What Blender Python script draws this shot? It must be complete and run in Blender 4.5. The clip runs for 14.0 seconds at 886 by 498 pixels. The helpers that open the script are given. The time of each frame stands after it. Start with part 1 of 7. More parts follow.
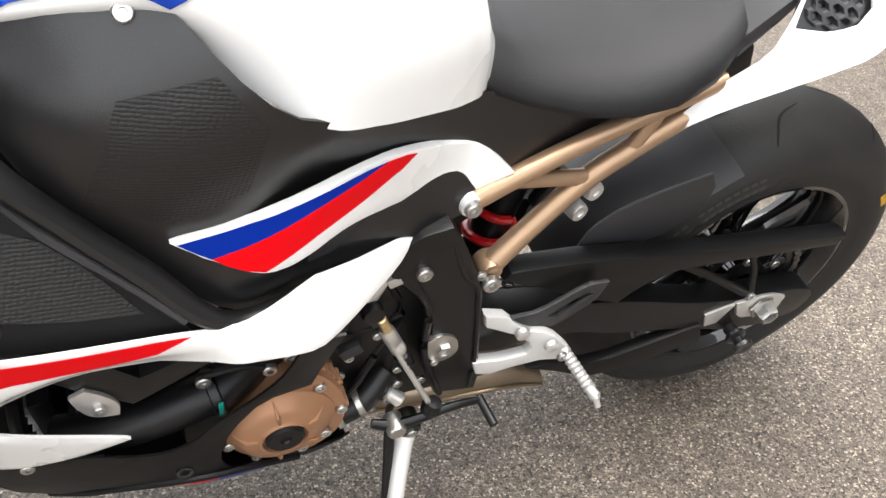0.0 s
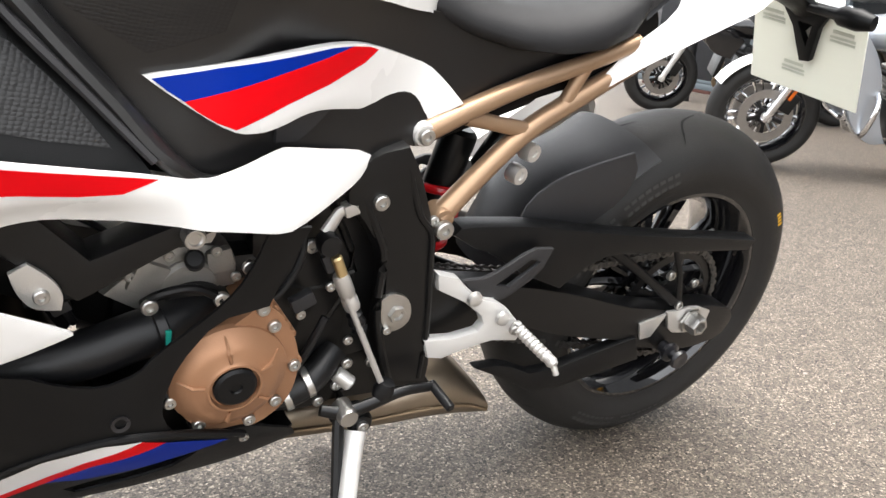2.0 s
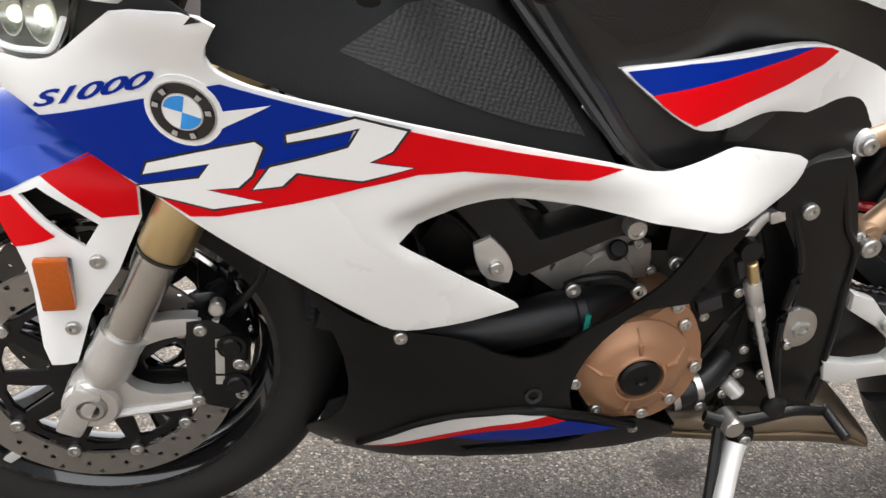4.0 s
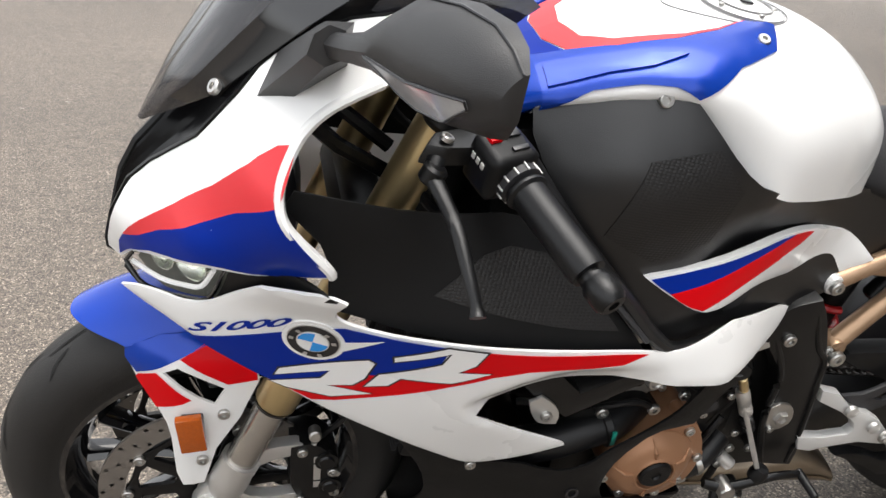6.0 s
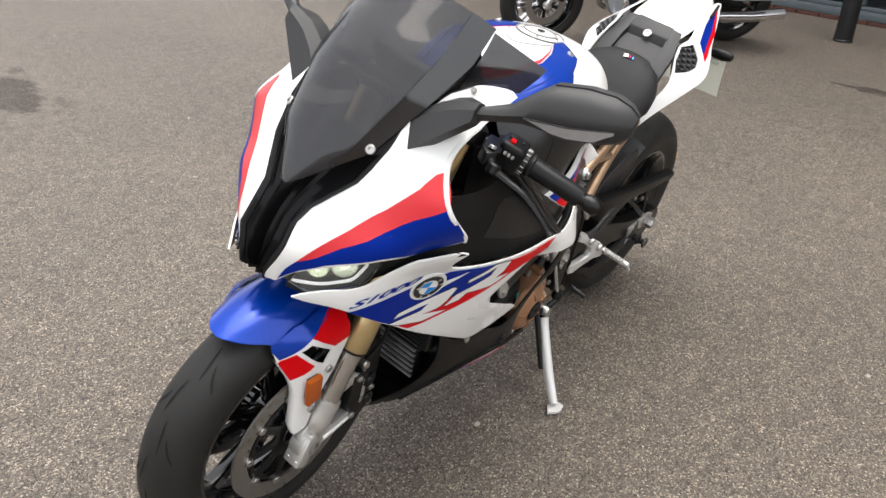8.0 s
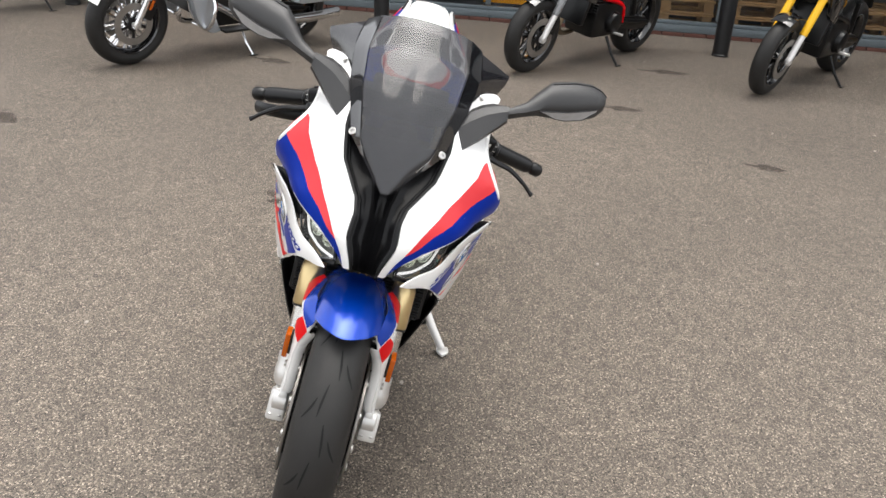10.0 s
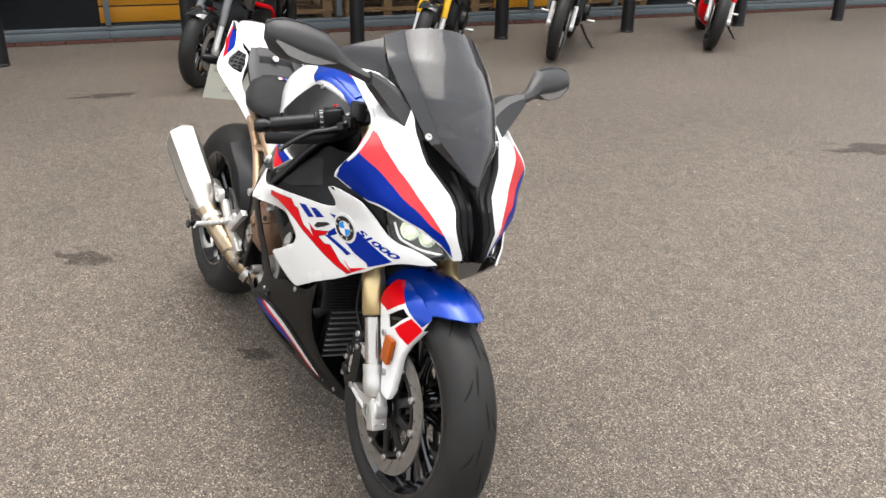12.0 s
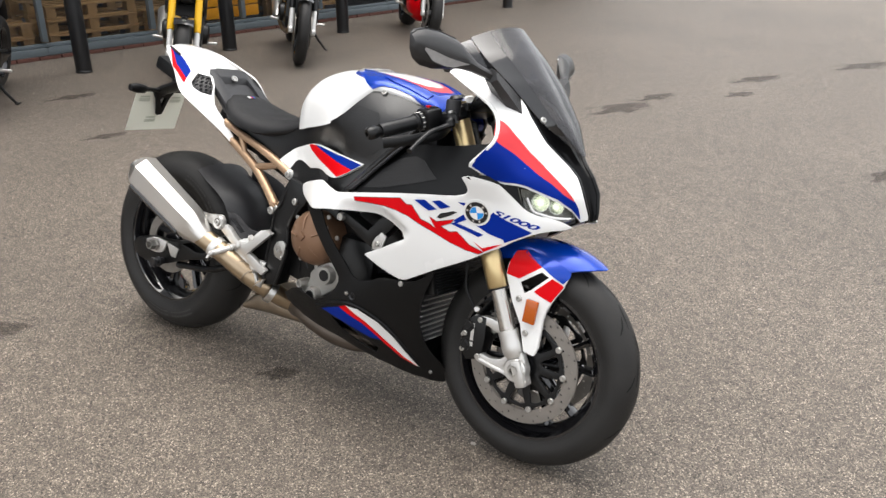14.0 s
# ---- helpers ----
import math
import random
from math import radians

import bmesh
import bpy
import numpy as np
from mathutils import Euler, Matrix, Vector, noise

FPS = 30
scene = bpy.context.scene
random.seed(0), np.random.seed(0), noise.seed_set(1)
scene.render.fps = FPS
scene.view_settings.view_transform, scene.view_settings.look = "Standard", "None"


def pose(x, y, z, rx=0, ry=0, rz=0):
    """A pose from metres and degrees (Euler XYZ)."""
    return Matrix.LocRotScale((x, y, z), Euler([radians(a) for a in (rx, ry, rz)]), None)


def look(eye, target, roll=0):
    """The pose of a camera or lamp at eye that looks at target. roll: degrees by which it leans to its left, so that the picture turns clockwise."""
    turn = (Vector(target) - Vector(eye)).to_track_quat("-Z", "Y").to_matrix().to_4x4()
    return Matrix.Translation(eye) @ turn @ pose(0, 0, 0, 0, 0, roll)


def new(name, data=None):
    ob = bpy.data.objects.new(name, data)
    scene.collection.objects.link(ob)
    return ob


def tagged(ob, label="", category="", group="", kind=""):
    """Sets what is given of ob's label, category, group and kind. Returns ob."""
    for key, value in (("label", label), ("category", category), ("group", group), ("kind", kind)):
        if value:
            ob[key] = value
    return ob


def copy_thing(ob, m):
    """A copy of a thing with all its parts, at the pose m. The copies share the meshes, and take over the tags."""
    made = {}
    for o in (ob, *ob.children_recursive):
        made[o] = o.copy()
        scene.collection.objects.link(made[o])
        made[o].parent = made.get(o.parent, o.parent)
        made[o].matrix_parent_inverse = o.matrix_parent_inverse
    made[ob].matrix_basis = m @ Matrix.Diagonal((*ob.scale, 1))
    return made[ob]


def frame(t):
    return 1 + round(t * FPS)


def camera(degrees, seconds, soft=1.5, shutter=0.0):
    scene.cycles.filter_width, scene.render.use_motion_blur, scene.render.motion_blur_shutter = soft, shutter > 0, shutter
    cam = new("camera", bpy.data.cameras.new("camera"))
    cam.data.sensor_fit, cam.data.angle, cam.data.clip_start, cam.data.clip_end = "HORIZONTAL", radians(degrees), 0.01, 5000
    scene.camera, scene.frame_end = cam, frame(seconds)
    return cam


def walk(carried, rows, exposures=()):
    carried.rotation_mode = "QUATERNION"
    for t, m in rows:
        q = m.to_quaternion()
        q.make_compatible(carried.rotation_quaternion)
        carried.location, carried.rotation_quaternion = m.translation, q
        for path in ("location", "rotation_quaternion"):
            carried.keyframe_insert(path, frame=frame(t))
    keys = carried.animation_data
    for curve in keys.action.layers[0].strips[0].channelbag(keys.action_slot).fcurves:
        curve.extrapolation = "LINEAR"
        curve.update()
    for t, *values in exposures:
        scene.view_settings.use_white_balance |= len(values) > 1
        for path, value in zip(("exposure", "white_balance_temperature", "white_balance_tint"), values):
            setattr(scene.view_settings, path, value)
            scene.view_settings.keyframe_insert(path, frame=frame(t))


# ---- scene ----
cam = camera(56.55, 14.0)
PATH = [
    (0, 0.963, 1.004, 1.122, 55.62, -3.47, 157.67),
    (0.5, 1.019, 1.003, 0.997, 59.81, -4.46, 150.18),
    (1, 1.040, 1.064, 0.812, 67.58, -5.28, 148.36),
    (1.5, 1.069, 1.110, 0.763, 72.21, -4.97, 147.66),
    (2, 1.093, 1.119, 0.777, 73.61, -4.28, 148.83),
    (2.5, 1.115, 1.118, 0.778, 74.23, -4.00, 151.97),
    (3, 1.141, 1.114, 0.773, 74.04, -4.05, 156.93),
    (3.5, 1.185, 1.103, 0.762, 73.24, -4.47, 163.28),
    (4, 1.239, 1.078, 0.762, 71.99, -4.75, 169.31),
    (4.2, 1.253, 1.075, 0.762, 71.83, -4.67, 171.35),
    (6.3, 1.452, 1.151, 1.172, 64.74, -2.60, 164.18),
    (6.5, 1.547, 1.156, 1.212, 64.05, -2.69, 158.96),
    (7, 1.815, 1.183, 1.274, 63.27, -2.78, 146.95),
    (7.5, 2.070, 1.203, 1.313, 62.82, -3.24, 138.07),
    (7.7, 2.170, 1.186, 1.328, 63.02, -3.09, 133.90),
    (9.8, 3.022, 0.414, 1.441, 65.50, -2.19, 94.83),
    (10, 3.011, 0.311, 1.431, 65.36, -2.93, 91.31),
    (10.5, 3.079, 0.065, 1.430, 65.40, -2.61, 83.08),
    (11, 3.033, -0.226, 1.428, 65.43, -2.19, 74.27),
    (11.5, 2.995, -0.481, 1.433, 65.95, -1.98, 66.65),
    (12, 2.928, -0.744, 1.437, 66.60, -0.87, 59.70),
    (12.5, 2.725, -0.999, 1.439, 67.07, -0.44, 51.92),
    (13, 2.593, -1.228, 1.439, 66.86, 0.02, 45.67),
    (13.5, 2.497, -1.477, 1.455, 66.45, 0.46, 39.76),
    (14, 2.348, -1.705, 1.458, 67.05, 0.36, 34.30),
]
walk(cam, [(t, pose(x, y, z, a, b, c)) for t, x, y, z, a, b, c in PATH], [(0, 2.27), (0.5, 2.31), (1.0, 2.44), (2.0, 2.36), (3.0, 2.22), (4.2, 1.86), (6.3, 1.53), (7.6, 1.47), (9.8, 1.60), (11.5, 1.66), (12.5, 1.56), (13, 1.53), (14, 1.52)])
# ---- light ----
world = bpy.data.worlds.new("overcast_sky")
scene.world = world
world.use_nodes = True
wn = world.node_tree
sky = wn.nodes.new("ShaderNodeTexSky")
sky.sky_type, sky.sun_disc = "NISHITA", False
sky.sun_elevation, sky.sun_rotation = radians(82), radians(-50)
sky.air_density, sky.dust_density = 1.0, 3.0
grey = wn.nodes.new("ShaderNodeHueSaturation")
grey.inputs["Saturation"].default_value = 0.12
wn.links.new(sky.outputs[0], grey.inputs["Color"])
wn.links.new(grey.outputs[0], wn.nodes["Background"].inputs[0])
wn.nodes["Background"].inputs[1].default_value = 0.145
sun = new("sun", bpy.data.lights.new("sun", "SUN"))
sun.data.energy, sun.data.angle, sun.data.color = 0.85, radians(60), (1.0, 0.93, 0.84)
sun.matrix_world = look((-.5, .35, 5.0), (0, 0, 0))


# ---- materials ----
def mat(name, color, rough=0.5, metal=0.0, coat=0.0, bump=0.0, scale=200.0, vary=0.12, vscale=9.0, spec=0.4, dirt=0.0):
    """A surface with two scales of change: fine grain in the bump and roughness, broad wear in the colour."""
    m = bpy.data.materials.new(name)
    m.use_nodes = True
    t, b = m.node_tree, m.node_tree.nodes["Principled BSDF"]
    b.inputs["Metallic"].default_value = metal
    b.inputs["Coat Weight"].default_value = coat
    b.inputs["Coat Roughness"].default_value = 0.06
    b.inputs["Specular IOR Level"].default_value = spec
    co = t.nodes.new("ShaderNodeTexCoord")
    broad = t.nodes.new("ShaderNodeTexNoise")
    broad.inputs["Scale"].default_value, broad.inputs["Detail"].default_value = vscale, 6
    t.links.new(co.outputs["Object"], broad.inputs["Vector"])
    ramp = t.nodes.new("ShaderNodeMix")
    ramp.data_type = "RGBA"
    ramp.inputs["A"].default_value = (*[c * (1 - vary) for c in color], 1)
    ramp.inputs["B"].default_value = (*[min(1, c * (1 + vary)) for c in color], 1)
    t.links.new(broad.outputs["Fac"], ramp.inputs["Factor"])
    out = ramp.outputs["Result"]
    fine = t.nodes.new("ShaderNodeTexNoise")
    fine.inputs["Scale"].default_value, fine.inputs["Detail"].default_value = scale, 3
    t.links.new(co.outputs["Object"], fine.inputs["Vector"])
    if dirt:
        spot = t.nodes.new("ShaderNodeMapRange")
        spot.inputs["From Min"].default_value, spot.inputs["From Max"].default_value = 0.58, 0.75
        spot.inputs["To Max"].default_value = dirt
        t.links.new(fine.outputs["Fac"], spot.inputs["Value"])
        mix = t.nodes.new("ShaderNodeMix")
        mix.data_type = "RGBA"
        mix.inputs["B"].default_value = (0.16, 0.14, 0.12, 1)
        t.links.new(spot.outputs[0], mix.inputs["Factor"])
        t.links.new(out, mix.inputs["A"])
        out = mix.outputs["Result"]
    t.links.new(out, b.inputs["Base Color"])
    rr = t.nodes.new("ShaderNodeMapRange")
    rr.inputs["To Min"].default_value, rr.inputs["To Max"].default_value = max(0.02, rough * 0.8), min(1, rough * 1.2)
    t.links.new(broad.outputs["Fac"], rr.inputs["Value"])
    t.links.new(rr.outputs[0], b.inputs["Roughness"])
    if bump:
        bp = t.nodes.new("ShaderNodeBump")
        bp.inputs["Strength"].default_value, bp.inputs["Distance"].default_value = bump, 0.0008
        t.links.new(fine.outputs["Fac"], bp.inputs["Height"])
        t.links.new(bp.outputs[0], b.inputs["Normal"])
    return m


def grip_mat():
    """Satin black plastic with small raised scales."""
    m = mat("grip_plastic", (0.006, 0.006, 0.0065), 0.40, bump=0.2, spec=0.5)
    t, b = m.node_tree, m.node_tree.nodes["Principled BSDF"]
    co = t.nodes.new("ShaderNodeTexCoord")
    mp = t.nodes.new("ShaderNodeMapping")
    mp.inputs["Scale"].default_value = (190, 0.01, 290)
    mp.inputs["Rotation"].default_value = (0, radians(12), 0)
    v = t.nodes.new("ShaderNodeTexVoronoi")
    v.inputs["Scale"].default_value, v.inputs["Randomness"].default_value = 1.0, 0.25
    bp = t.nodes.new("ShaderNodeBump")
    bp.inputs["Strength"].default_value, bp.inputs["Distance"].default_value, bp.invert = 0.55, 0.0011, True
    t.links.new(co.outputs["Object"], mp.inputs["Vector"])
    t.links.new(mp.outputs[0], v.inputs["Vector"])
    t.links.new(v.outputs["Distance"], bp.inputs["Height"])
    t.links.new(bp.outputs[0], b.inputs["Normal"])
    return m


def glass_mat(name, color, alpha, rough=0.03, clear=0.75):
    """A tinted sheet: part clear, part a glossy dark skin."""
    m = bpy.data.materials.new(name)
    m.use_nodes = True
    t, b = m.node_tree, m.node_tree.nodes["Principled BSDF"]
    b.inputs["Base Color"].default_value, b.inputs["Roughness"].default_value = (*color, 1), rough
    b.inputs["Coat Weight"].default_value = 0.6 if rough < 0.1 else 0.0
    tr = t.nodes.new("ShaderNodeBsdfTransparent")
    tr.inputs["Color"].default_value = (clear, clear * 0.99, clear, 1)
    mx = t.nodes.new("ShaderNodeMixShader")
    mx.inputs[0].default_value = alpha
    t.links.new(tr.outputs[0], mx.inputs[1])
    t.links.new(b.outputs[0], mx.inputs[2])
    t.links.new(mx.outputs[0], t.nodes["Material Output"].inputs["Surface"])
    return m


def asphalt_mat():
    """Worn car-park asphalt: pale stone chips in dark binder, broad wear, damp stains."""
    m = bpy.data.materials.new("asphalt")
    m.use_nodes = True
    t, b = m.node_tree, m.node_tree.nodes["Principled BSDF"]
    N, L = t.nodes.new, t.links.new
    co = N("ShaderNodeTexCoord")
    chips = N("ShaderNodeTexVoronoi")
    chips.inputs["Scale"].default_value = 235
    L(co.outputs["Object"], chips.inputs["Vector"])
    sep = N("ShaderNodeSeparateColor")
    L(chips.outputs["Color"], sep.inputs[0])
    tone = N("ShaderNodeValToRGB")
    e = tone.color_ramp.elements
    e[0].position, e[0].color = 0.0, (0.014, 0.0115, 0.009, 1)
    e[1].position, e[1].color = 1.0, (0.42, 0.355, 0.285, 1)
    for p, c in ((0.22, (0.078, 0.064, 0.0500, 1)), (0.66, (0.130, 0.106, 0.0835, 1)), (0.90, (0.205, 0.170, 0.136, 1))):
        x = e.new(p)
        x.color = c
    L(sep.outputs[0], tone.inputs[0])
    grit = N("ShaderNodeTexNoise")
    grit.inputs["Scale"].default_value, grit.inputs["Detail"].default_value = 320, 4
    L(co.outputs["Object"], grit.inputs["Vector"])
    gmap = N("ShaderNodeMapRange")
    gmap.inputs["From Min"].default_value, gmap.inputs["From Max"].default_value = 0.3, 0.7
    gmap.inputs["To Min"].default_value, gmap.inputs["To Max"].default_value = 0.16, 1.84
    L(grit.outputs["Fac"], gmap.inputs["Value"])
    broad = N("ShaderNodeTexNoise")
    broad.inputs["Scale"].default_value, broad.inputs["Detail"].default_value = 0.55, 7
    L(co.outputs["Object"], broad.inputs["Vector"])
    bmap = N("ShaderNodeMapRange")
    bmap.inputs["From Min"].default_value, bmap.inputs["From Max"].default_value = 0.3, 0.7
    bmap.inputs["To Min"].default_value, bmap.inputs["To Max"].default_value = 0.78, 1.06
    L(broad.outputs["Fac"], bmap.inputs["Value"])
    mid = N("ShaderNodeTexNoise")
    mid.inputs["Scale"].default_value, mid.inputs["Detail"].default_value, mid.inputs["Roughness"].default_value = 14, 6, 0.7
    L(co.outputs["Object"], mid.inputs["Vector"])
    mmap = N("ShaderNodeMapRange")
    mmap.inputs["From Min"].default_value, mmap.inputs["From Max"].default_value = 0.3, 0.7
    mmap.inputs["To Min"].default_value, mmap.inputs["To Max"].default_value = 0.74, 1.22
    L(mid.outputs["Fac"], mmap.inputs["Value"])
    m0 = N("ShaderNodeMath")
    m0.operation = "MULTIPLY"
    L(mmap.outputs[0], m0.inputs[0])
    L(bmap.outputs[0], m0.inputs[1])
    m1 = N("ShaderNodeMath")
    m1.operation = "MULTIPLY"
    L(gmap.outputs[0], m1.inputs[0])
    L(m0.outputs[0], m1.inputs[1])
    stones = N("ShaderNodeTexVoronoi")
    stones.inputs["Scale"].default_value = 135
    L(co.outputs["Object"], stones.inputs["Vector"])
    ssep = N("ShaderNodeSeparateColor")
    L(stones.outputs["Color"], ssep.inputs[0])
    pick = N("ShaderNodeMath")
    pick.operation, pick.inputs[1].default_value = "GREATER_THAN", 0.78
    L(ssep.outputs[0], pick.inputs[0])
    core = N("ShaderNodeMath")
    core.operation, core.inputs[1].default_value = "LESS_THAN", 0.36
    L(stones.outputs["Distance"], core.inputs[0])
    both = N("ShaderNodeMath")
    both.operation = "MULTIPLY"
    L(pick.outputs[0], both.inputs[0])
    L(core.outputs[0], both.inputs[1])
    shade = N("ShaderNodeValToRGB")
    shade.color_ramp.elements[0].color, shade.color_ramp.elements[1].color = (0.035, 0.029, 0.023, 1), (0.42, 0.357, 0.285, 1)
    L(ssep.outputs[1], shade.inputs[0])
    laid = N("ShaderNodeMix")
    laid.data_type = "RGBA"
    L(both.outputs[0], laid.inputs["Factor"])
    L(tone.outputs[0], laid.inputs["A"])
    L(shade.outputs[0], laid.inputs["B"])
    mul = N("ShaderNodeVectorMath")
    mul.operation = "SCALE"
    L(laid.outputs["Result"], mul.inputs[0])
    L(m1.outputs[0], mul.inputs["Scale"])
    L(mul.outputs[0], b.inputs["Base Color"])
    b.inputs["Roughness"].default_value = 0.62
    hgt = N("ShaderNodeMath")
    hgt.operation = "ADD"
    L(sep.outputs[1], hgt.inputs[0])
    L(grit.outputs["Fac"], hgt.inputs[1])
    bp = N("ShaderNodeBump")
    bp.inputs["Strength"].default_value, bp.inputs["Distance"].default_value = 0.8, 0.003
    L(hgt.outputs[0], bp.inputs["Height"])
    L(bp.outputs[0], b.inputs["Normal"])
    return m


def stain_mat():
    """Old oil and damp on asphalt, fading out to its edge."""
    m = bpy.data.materials.new("oil_stain")
    m.use_nodes = True
    t, b = m.node_tree, m.node_tree.nodes["Principled BSDF"]
    N, L = t.nodes.new, t.links.new
    b.inputs["Base Color"].default_value, b.inputs["Roughness"].default_value = (0.052, 0.042, 0.034, 1), 0.7
    co = N("ShaderNodeTexCoord")
    ln = N("ShaderNodeVectorMath")
    ln.operation = "LENGTH"
    L(co.outputs["Object"], ln.inputs[0])
    ns = N("ShaderNodeTexNoise")
    ns.inputs["Scale"].default_value, ns.inputs["Detail"].default_value = 2.6, 8
    L(co.outputs["Object"], ns.inputs["Vector"])
    a = N("ShaderNodeMath")
    a.operation = "MULTIPLY_ADD"
    a.inputs[1].default_value = 1.5
    L(ns.outputs["Fac"], a.inputs[0])
    L(ln.outputs["Value"], a.inputs[2])
    r = N("ShaderNodeMapRange")
    r.inputs["From Min"].default_value, r.inputs["From Max"].default_value = 1.12, 1.30
    r.inputs["To Min"].default_value, r.inputs["To Max"].default_value = 0.50, 0.0
    L(a.outputs[0], r.inputs["Value"])
    tr = N("ShaderNodeBsdfTransparent")
    mx = N("ShaderNodeMixShader")
    L(r.outputs[0], mx.inputs[0])
    L(tr.outputs[0], mx.inputs[1])
    L(b.outputs[0], mx.inputs[2])
    L(mx.outputs[0], t.nodes["Material Output"].inputs["Surface"])
    return m


def light_mat(name, color, strength):
    m = mat(name, color, 0.3)
    b = m.node_tree.nodes["Principled BSDF"]
    b.inputs["Emission Color"].default_value, b.inputs["Emission Strength"].default_value = (*color, 1), strength
    return m


WHITE = mat("white_paint", (0.81, 0.81, 0.80), 0.28, coat=0.7, vary=0.008, vscale=2.5, scale=900)
BLUE = mat("blue_metallic_paint", (0.0005, 0.040, 0.36), 0.22, metal=0.30, coat=0.25, vary=0.05, scale=900)
NAVY = mat("blue_film", (0.001, 0.020, 0.25), 0.32, coat=0.0, vary=0.04, spec=0.10)
RED = mat("red_film", (0.62, 0.001, 0.005), 0.34, coat=0.0, vary=0.03, spec=0.12)
# The red film again, paled in colour for the open sky on it.
SKYLIT_RED = mat("warm_red_film", (0.58, 0.026, 0.034), 0.34, coat=0.05, vary=0.03)
INK = mat("black_film", (0.01, 0.01, 0.012), 0.3, coat=0.3)
PLASTIC = mat("satin_black_plastic", (0.0035, 0.0037, 0.0042), 0.40, bump=0.25, scale=900, vary=0.25, spec=0.24)
MIRRORM = mat("grainy_grey_plastic", (0.020, 0.020, 0.021), 0.45, bump=0.4, scale=1200, vary=0.15, spec=0.5)
GREYPLASTIC = mat("dark_grey_plastic", (0.021, 0.021, 0.023), 0.48, bump=0.3, scale=900, vary=0.15)
GLOSS = mat("gloss_black", (0.005, 0.005, 0.006), 0.07, coat=1.0, vary=0.1)
SATIN = mat("half_gloss_black", (0.004, 0.004, 0.0045), 0.22, vary=0.15, spec=0.16)
PANELBLACK = mat("satin_black_panel", (0.0050, 0.0050, 0.0055), 0.32, bump=0.25, scale=900, vary=0.2, spec=0.6)
GRIP = grip_mat()
RUBBER = mat("tyre_rubber", (0.0165, 0.0158, 0.0152), 0.56, spec=0.30, bump=0.6, scale=420, vary=0.45, vscale=14)
GROOVE = mat("tyre_groove", (0.003, 0.003, 0.003), 0.9)
TYREMARK = mat("tyre_moulding", (0.034, 0.033, 0.032), 0.6)
VINYL = mat("seat_vinyl", (0.012, 0.012, 0.013), 0.55, bump=0.6, scale=700, vary=0.15, spec=0.25)
BLACKMETAL = mat("black_coated_metal", (0.0034, 0.0035, 0.0039), 0.34, metal=0.0, spec=0.36, bump=0.2, scale=600, vary=0.2)
DARKVOID = mat("dark_hose_rubber", (0.0045, 0.0047, 0.0055), 0.42, bump=0.2, spec=0.35)
BRONZE = mat("bronze_coated_frame", (0.37, 0.245, 0.155), 0.36, metal=0.6, bump=0.15, scale=500, vary=0.1)
BROWNCOVER = mat("brown_cast_cover", (0.20, 0.115, 0.07), 0.42, metal=0.4, bump=0.3, scale=600, vary=0.12)
COVERBRONZE = mat("bronze_engine_cover", (0.34, 0.18, 0.10), 0.42, metal=0.45, bump=0.3, scale=600, vary=0.1)
GOLD = mat("gold_anodised", (0.66, 0.51, 0.27), 0.3, metal=0.9, bump=0.1, vary=0.06)
CASTING = mat("raw_cast_alloy", (0.33, 0.32, 0.30), 0.45, metal=0.65, bump=0.5, scale=420, vary=0.2, vscale=30)
ALU = mat("cast_aluminium", (0.62, 0.61, 0.59), 0.38, metal=0.75, bump=0.5, scale=420, vary=0.1)
SLIDER = mat("polished_fork_slider", (0.48, 0.46, 0.43), 0.2, metal=0.9, vary=0.06)
SILVER = mat("silver_painted_alloy", (0.66, 0.655, 0.64), 0.35, metal=0.35, bump=0.15, vary=0.06)
STEEL = mat("zinc_bolt_steel", (0.50, 0.49, 0.47), 0.32, metal=0.95, vary=0.15, vscale=60)
BRUSHED = mat("brushed_titanium", (0.68, 0.66, 0.63), 0.34, metal=0.95, bump=0.2, scale=300, vary=0.08)
COLLECTM = mat("dull_collector_steel", (0.27, 0.22, 0.165), 0.36, metal=0.85, vary=0.3, vscale=18)
HEADERM = mat("sooty_header_steel", (0.11, 0.09, 0.075), 0.4, metal=0.8, vary=0.35, vscale=14)
HEATED = mat("heat_tinted_steel", (0.38, 0.295, 0.20), 0.3, metal=0.9, vary=0.35, vscale=14)
DISC = mat("ground_disc_steel", (0.27, 0.25, 0.23), 0.40, metal=0.75, vary=0.12, vscale=40)
CHAINM = mat("oiled_chain_steel", (0.10, 0.095, 0.09), 0.45, metal=0.8, vary=0.3, vscale=80)
SPRING = mat("red_spring_paint", (0.55, 0.01, 0.015), 0.3, coat=0.4)
AMBER = mat("amber_reflector", (0.40, 0.078, 0.003), 0.2, coat=0.4, vary=0.2, vscale=300)
YELLOW = mat("yellow_paint", (0.75, 0.42, 0.01), 0.35)
SMOKE = glass_mat("smoked_screen", (0.040, 0.040, 0.044), 0.60, 0.07, 0.7)
LENS = glass_mat("clear_lens", (0.3, 0.31, 0.3), 0.08, 0.03, 0.98)
PANE = glass_mat("window_glass", (0.02, 0.025, 0.03), 0.12, 0.03, 0.93)
WINGSMOKE = glass_mat("thin_smoked_sheet", (0.012, 0.012, 0.015), 0.80, 0.08, 0.75)
LAMP = light_mat("lit_lamp", (0.96, 1.0, 0.82), 0.32)
DAYLAMP = light_mat("daytime_light_strip", (0.95, 0.98, 0.92), 0.12)
REFLECTOR = mat("lamp_reflector", (0.80, 0.86, 0.74), 0.26, metal=0.9, vary=0.1, vscale=60)
